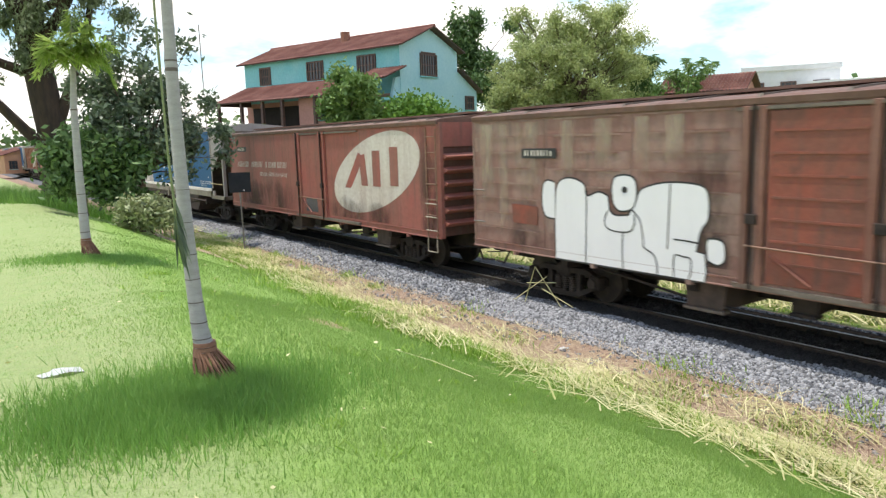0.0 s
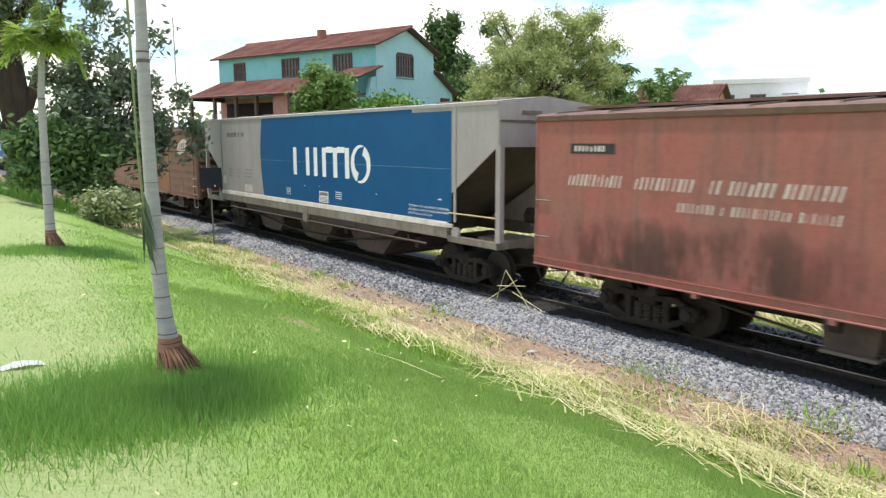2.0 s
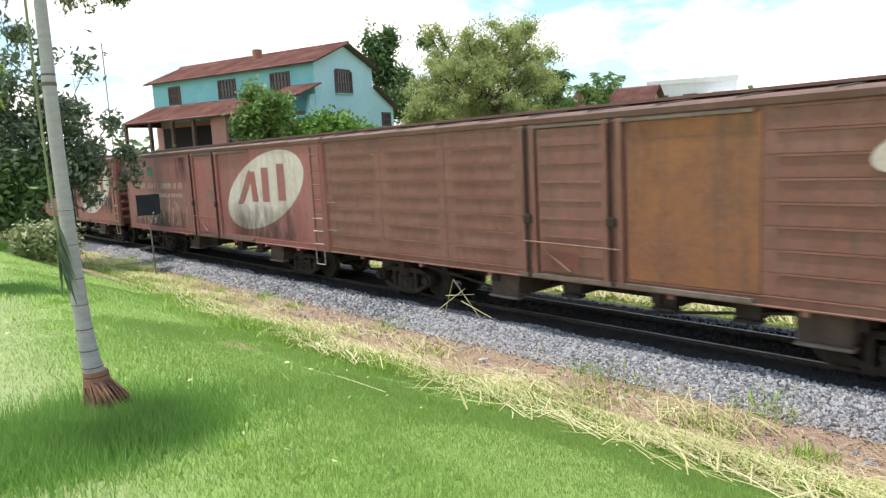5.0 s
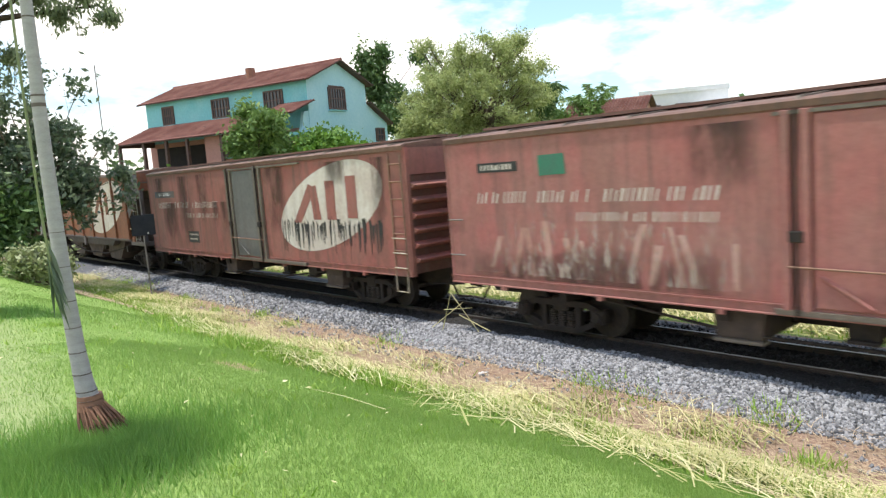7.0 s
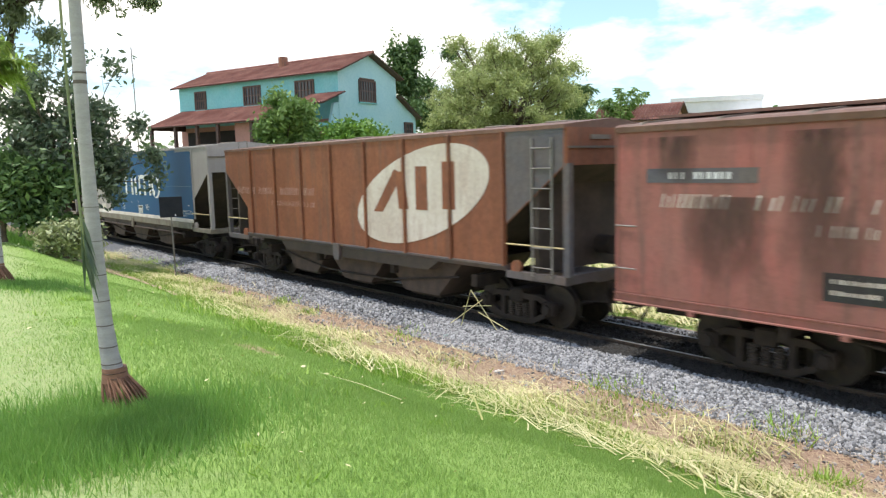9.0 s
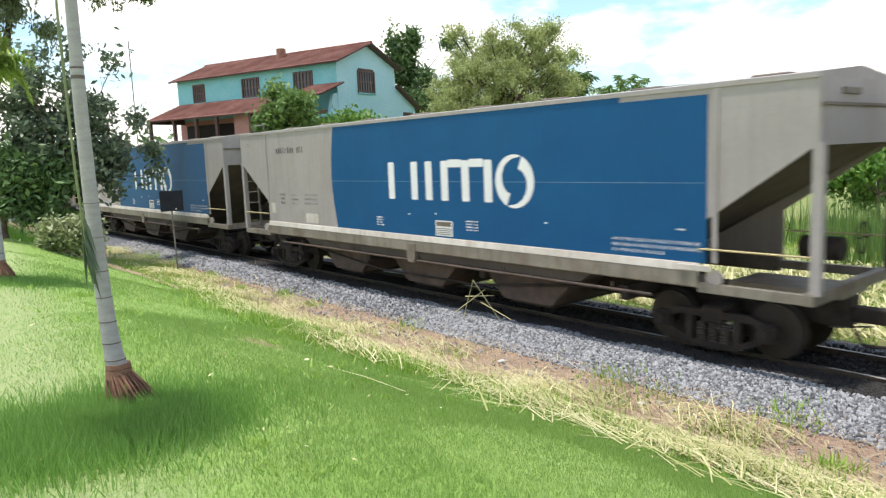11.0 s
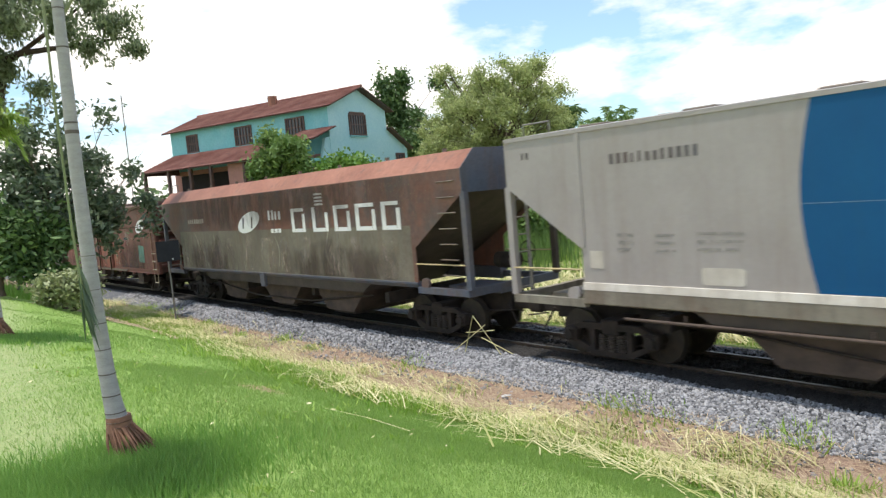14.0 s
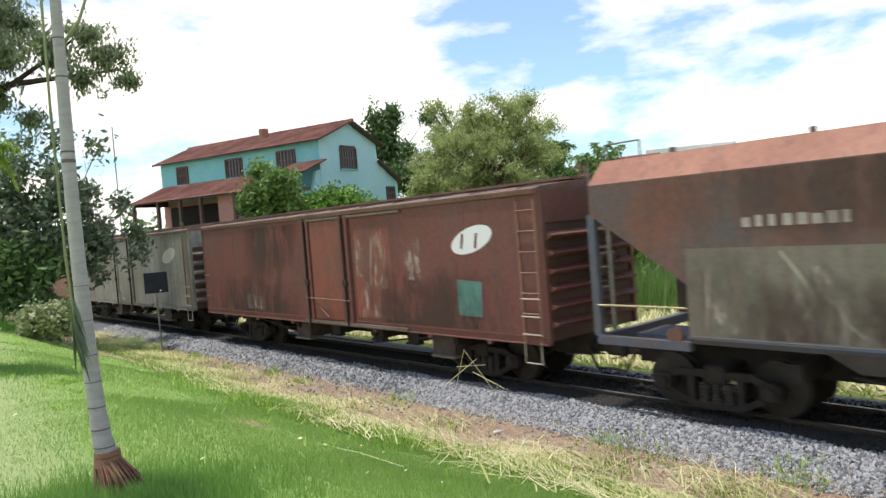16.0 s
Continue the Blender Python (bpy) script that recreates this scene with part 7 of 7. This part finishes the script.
def palm(label, x, y, z0, path, radius, rings, top, fronds, seed, spear):
    """path: (dx, dy, z) along the stem."""
    t = empty("palm", label, "palm")
    r = random.Random(seed)
    bm = B()
    n = len(path)
    tube(bm, [(x + a, y + b, c) for a, b, c in path], radius, seg=18)
    part("trunk", bm, M["bark"], t)
    bm = B()
    for z, h in rings:
        k = max(i for i in range(n) if path[i][2] <= z)
        k = min(k, n - 2)
        f = (z - path[k][2]) / (path[k + 1][2] - path[k][2])
        cx, cy = x + path[k][0] + f * (path[k + 1][0] - path[k][0]), y + path[k][1] + f * (path[k + 1][1] - path[k][1])
        q = radius[k] + f * (radius[k + 1] - radius[k])
        rod(bm, (cx, cy, z - h), (cx, cy, z + h), q * 1.035, q * 1.035, seg=16)
    pieces("leaf_scar", bm, M["ring"], t)
    bm = B()
    q = radius[0]
    fx, fy, fz = x + path[0][0], y + path[0][1], path[0][2]
    for k in range(3):
        rod(bm, (fx, fy, fz + 0.035 * k), (fx, fy, fz + 0.03 + 0.035 * k), q * (1.16 - 0.04 * k), q * (1.10 - 0.04 * k), seg=16)
    for k in range(52):
        a = 2 * math.pi * k / 52 + r.uniform(-0.1, 0.1)
        o = q * r.uniform(1.1, 2.3)
        top_ = Vector((fx + q * 1.0 * math.cos(a), fy + q * 1.0 * math.sin(a), fz + 0.03 + r.uniform(-0.02, 0.02)))
        e = Vector((fx + o * math.cos(a) + 0.07, fy + o * math.sin(a) - 0.07, z0 - 0.03))
        knee = top_.lerp(e, 0.45) + Vector((r.uniform(-0.006, 0.006), r.uniform(-0.006, 0.006), 0.015))
        thick = r.uniform(0.005, 0.009)
        rod(bm, top_, knee, thick, thick, seg=5), rod(bm, knee, e, thick, thick * 0.6, seg=5)
    part("root_skirt", bm, M["roots"], t, "reddish skirt of aerial roots")
    tx, ty, tz = x + path[-1][0], y + path[-1][1], path[-1][2]
    ribs, V, F = B(), [], []
    for k in range(fronds):
        a = 2 * math.pi * k / fronds + r.uniform(-0.3, 0.3)
        up = r.uniform(1.0, 2.4)
        frond(ribs, V, F, (tx, ty, tz), (math.cos(a), math.sin(a), up), top * r.uniform(0.8, 1.1), r.uniform(0.5, 1.2), r)
    if spear:
        frond(ribs, V, F, (tx, ty, tz), (0.55, -0.3, 2.0), top * 1.0, 0.5, r)
        frond(ribs, V, F, (tx, ty, tz), (0.15, 0.1, 2.2), top * 0.8, 0.2, r)
    part("leaf_ribs", ribs, M["drypalm"], t)
    arrays("leaves", V, F, M["palmleaf"], t)
    return t


# The stem's top is unseen; it is bent to bring crown shade near the foot.
near_palm = palm("slender grey-trunked palm with a skirt of roots on the lawn", 1.38, 5.115, 0.0,
                 [(-0.034, 0.010, 0.17), (-0.044, 0.013, 0.26), (-0.058, 0.016, 0.38), (-0.072, 0.019, 0.60), (-0.086, 0.022, 1.0), (-0.094, 0.025, 1.45), (-0.097, 0.026, 1.9), (-0.095, 0.025, 2.28), (-0.092, 0.024, 2.34), (-0.088, 0.023, 2.8), (-0.084, 0.022, 3.3), (-0.45, 0.10, 5.4), (-0.95, 0.12, 7.2)],
                 [0.078, 0.069, 0.060, 0.053, 0.049, 0.046, 0.0435, 0.042, 0.040, 0.037, 0.034, 0.031, 0.028],
                 [(0.30, 0.004), (0.42, 0.004), (0.57, 0.004), (0.74, 0.003), (0.92, 0.003), (1.15, 0.002), (1.38, 0.002), (2.20, 0.012), (2.26, 0.006), (2.75, 0.005), (3.0, 0.004), (3.3, 0.004)], 0.8, 3, 71, False)
bm = B()
pts = [(0.45, 5.22, 7.1), (1.19, 5.03, 3.4), (1.175, 5.01, 2.5), (1.18, 5.01, 1.6), (1.20, 5.01, 1.05)]
for a, b in zip(pts[:-1], pts[1:]):
    rod(bm, a, b, 0.009, 0.008, seg=6)
part("leaf_stalk", rod(rod(B(), (1.31, 5.15, 2.95), (1.42, 5.12, 3.12), 0.013, 0.010, seg=6), (1.42, 5.12, 3.12), (1.62, 5.06, 3.7), 0.010, 0.004, seg=6), M["drypalm"], near_palm)
hang = part("hanging_frond", bm, M["drypalm"], near_palm, "limp pale frond stem hanging beside the trunk")
V, F = [], []
for k in range(22):
    o = Vector((1.19, 5.01, 1.35 - 0.012 * k))
    w = Vector((random.uniform(-0.03, 0.09), random.uniform(-0.06, 0.06), -random.uniform(0.2, 0.38)))
    s = Vector((0.012, 0.006, 0))
    V += [tuple(o), tuple(o + w * 0.5 + s), tuple(o + w), tuple(o + w * 0.5 - s)]
    F.append((4 * k, 4 * k + 1, 4 * k + 2, 4 * k + 3))
arrays("limp_leaf_tuft", V, F, M["darkleaf"], hang)
palm("young grey-trunked palm with bright yellowish fronds on the lawn", 1.70, 12.4, 0.0,
     [(0, 0, 0.20), (0.0, 0, 1.2), (0.03, 0, 2.35), (0.08, -0.02, 2.95)], [0.075, 0.062, 0.052, 0.04],
     [(0.4, 0.006), (0.7, 0.005), (1.0, 0.005), (1.35, 0.004), (2.3, 0.012)], 1.35, 10, 73, True)


# ---- small things on and beside the lawn ----
def signboard():
    s = empty("signboard", "dark square sign panel on a thin leaning post beside the track", "sign")
    gx, gy = 8.3, 23.9
    part("post", rod(B(), (gx, gy, -2.05), (gx - 0.03, gy, 0.76), 0.028, seg=8), M["galv"], s)
    bm = B()
    box(bm, -0.36, 0.36, -0.012, 0.012, -0.34, 0.34, 0.006)
    pl = part("panel", bm, M["signback"], s)
    pl.matrix_basis = pose(gx - 0.02, gy - 0.04, 0.43, 0, 0, -20)
    part("bolt", rod(B(), (gx + 0.1, gy - 0.10, 0.16), (gx + 0.1, gy - 0.04, 0.16), 0.03, seg=8), M["whitewall"], s)


signboard()


def litter(name, label, x, y, w, d, material, seed):
    r = random.Random(seed)
    bm = B()
    n = 10
    c = bm.verts.new((x, y, float(ground_z(x, y)) + 0.05))
    lo = []
    for k in range(n):
        a = 2 * math.pi * k / n
        q = r.uniform(0.7, 1.1)
        px, py = x + w * q * math.cos(a), y + d * q * math.sin(a)
        lo.append(bm.verts.new((px, py, float(ground_z(px, py)) + r.uniform(0.008, 0.03))))
    for k in range(n):
        bm.faces.new((c, lo[k], lo[(k + 1) % n]))
    bmesh.ops.solidify(bm, geom=bm.faces[:], thickness=0.006)
    tagged(part(name, bm, M[material]), label, "litter")


litter("litter", "crumpled white litter lying on the lawn", 0.50, 5.95, 0.17, 0.10, "paper", 1)
litter("litter", "teal plastic scrap in the ballast", 9.15, 10.9, 0.14, 0.07, "teal", 2)
litter("litter", "white scrap in the dry grass", 8.0, 11.6, 0.13, 0.06, "paper", 3)
litter("litter", "white scrap at the ballast's foot", 8.35, 8.5, 0.11, 0.06, "paper", 4)
litter("litter", "small pale scrap at the ballast's foot", 8.2, 5.6, 0.08, 0.05, "paper", 5)


def dry_stems():
    s = empty("dry_weed", "pale bent dry stems sprawling over the ballast", "weed")
    bm = B()
    x, y, z = 9.72, 10.7, -1.84
    for a, b in (((0, 0.25, 0), (0.05, 0.05, 0.62)), ((0.05, 0.05, 0.62), (0.1, -0.5, 0.02)), ((0.02, 0.2, 0.35), (0.1, -0.35, 0.42)), ((0.0, 0.55, 0.0), (0.06, -0.2, 0.5)), ((0.04, -0.12, 0.3), (0.05, -0.75, 0.12))):
        rod(bm, Vector(a) * 1.35 + Vector((x, y, z)), Vector(b) * 1.35 + Vector((x, y, z)), 0.011, 0.008, seg=5)
    part("stems", bm, M["straw"], s)


dry_stems()


def fallen_leaves():
    n = 170
    x, y = scatter(n, -0.5, 5.5, 2.5, 13.0)
    a = rng.uniform(0, 2 * np.pi, n)
    s = rng.uniform(0.006, 0.018, n)
    z = ground_z(x, y) + 0.05
    u = np.stack([np.cos(a) * s * 1.8, np.sin(a) * s * 1.8, rng.uniform(-0.01, 0.01, n)], 1)
    v = np.stack([-np.sin(a) * s * 0.6, np.cos(a) * s * 0.6, rng.uniform(-0.01, 0.01, n)], 1)
    p = np.stack([x, y, z], 1)
    verts = np.stack([p - u, p + v, p + u, p - v], 1).reshape(-1, 3)
    tagged(arrays("fallen_leaves", verts, np.arange(4 * n).reshape(n, 4), M["straw"]), "small dry leaves scattered on the lawn", "leaves", kind="stuff")


fallen_leaves()


def far_woods():
    cl = []
    r = random.Random(81)
    for k in range(90):
        a = radians(-25 + 150 * k / 89)
        d = r.uniform(150, 190)
        h = r.uniform(3, 7)
        cl.append((d * math.cos(a), d * math.sin(a), h * 0.4, 8, 8, h))
    v, f = leaf_cloud(cl, 16000, 1.1, 82, 0, 1.2)
    tagged(arrays("far_woods", v, f, M["deepleaf"]), "distant dark green woods on the horizon", "woods", kind="stuff")


far_woods()


# ---- movement ----
def travelled(t):
    """Metres that the train has moved towards the camera's right since the start."""
    return 9.46 * t + 0.0332 * t * t


def motions():
    times = [k * 0.5 for k in range(33)]
    for car in CARS:
        mid = car["rear"] - car["long"] / 2
        walk(car, [(t, pose(AXIS, mid - travelled(t), RAIL)) for t in times])
    ticks = [k / FPS for k in range(16 * FPS + 1)]
    for wheel, y in WHEELS:
        walk(wheel, [(t, pose(0, y, 0.42, math.degrees(travelled(t) / 0.42))) for t in ticks])


motions()
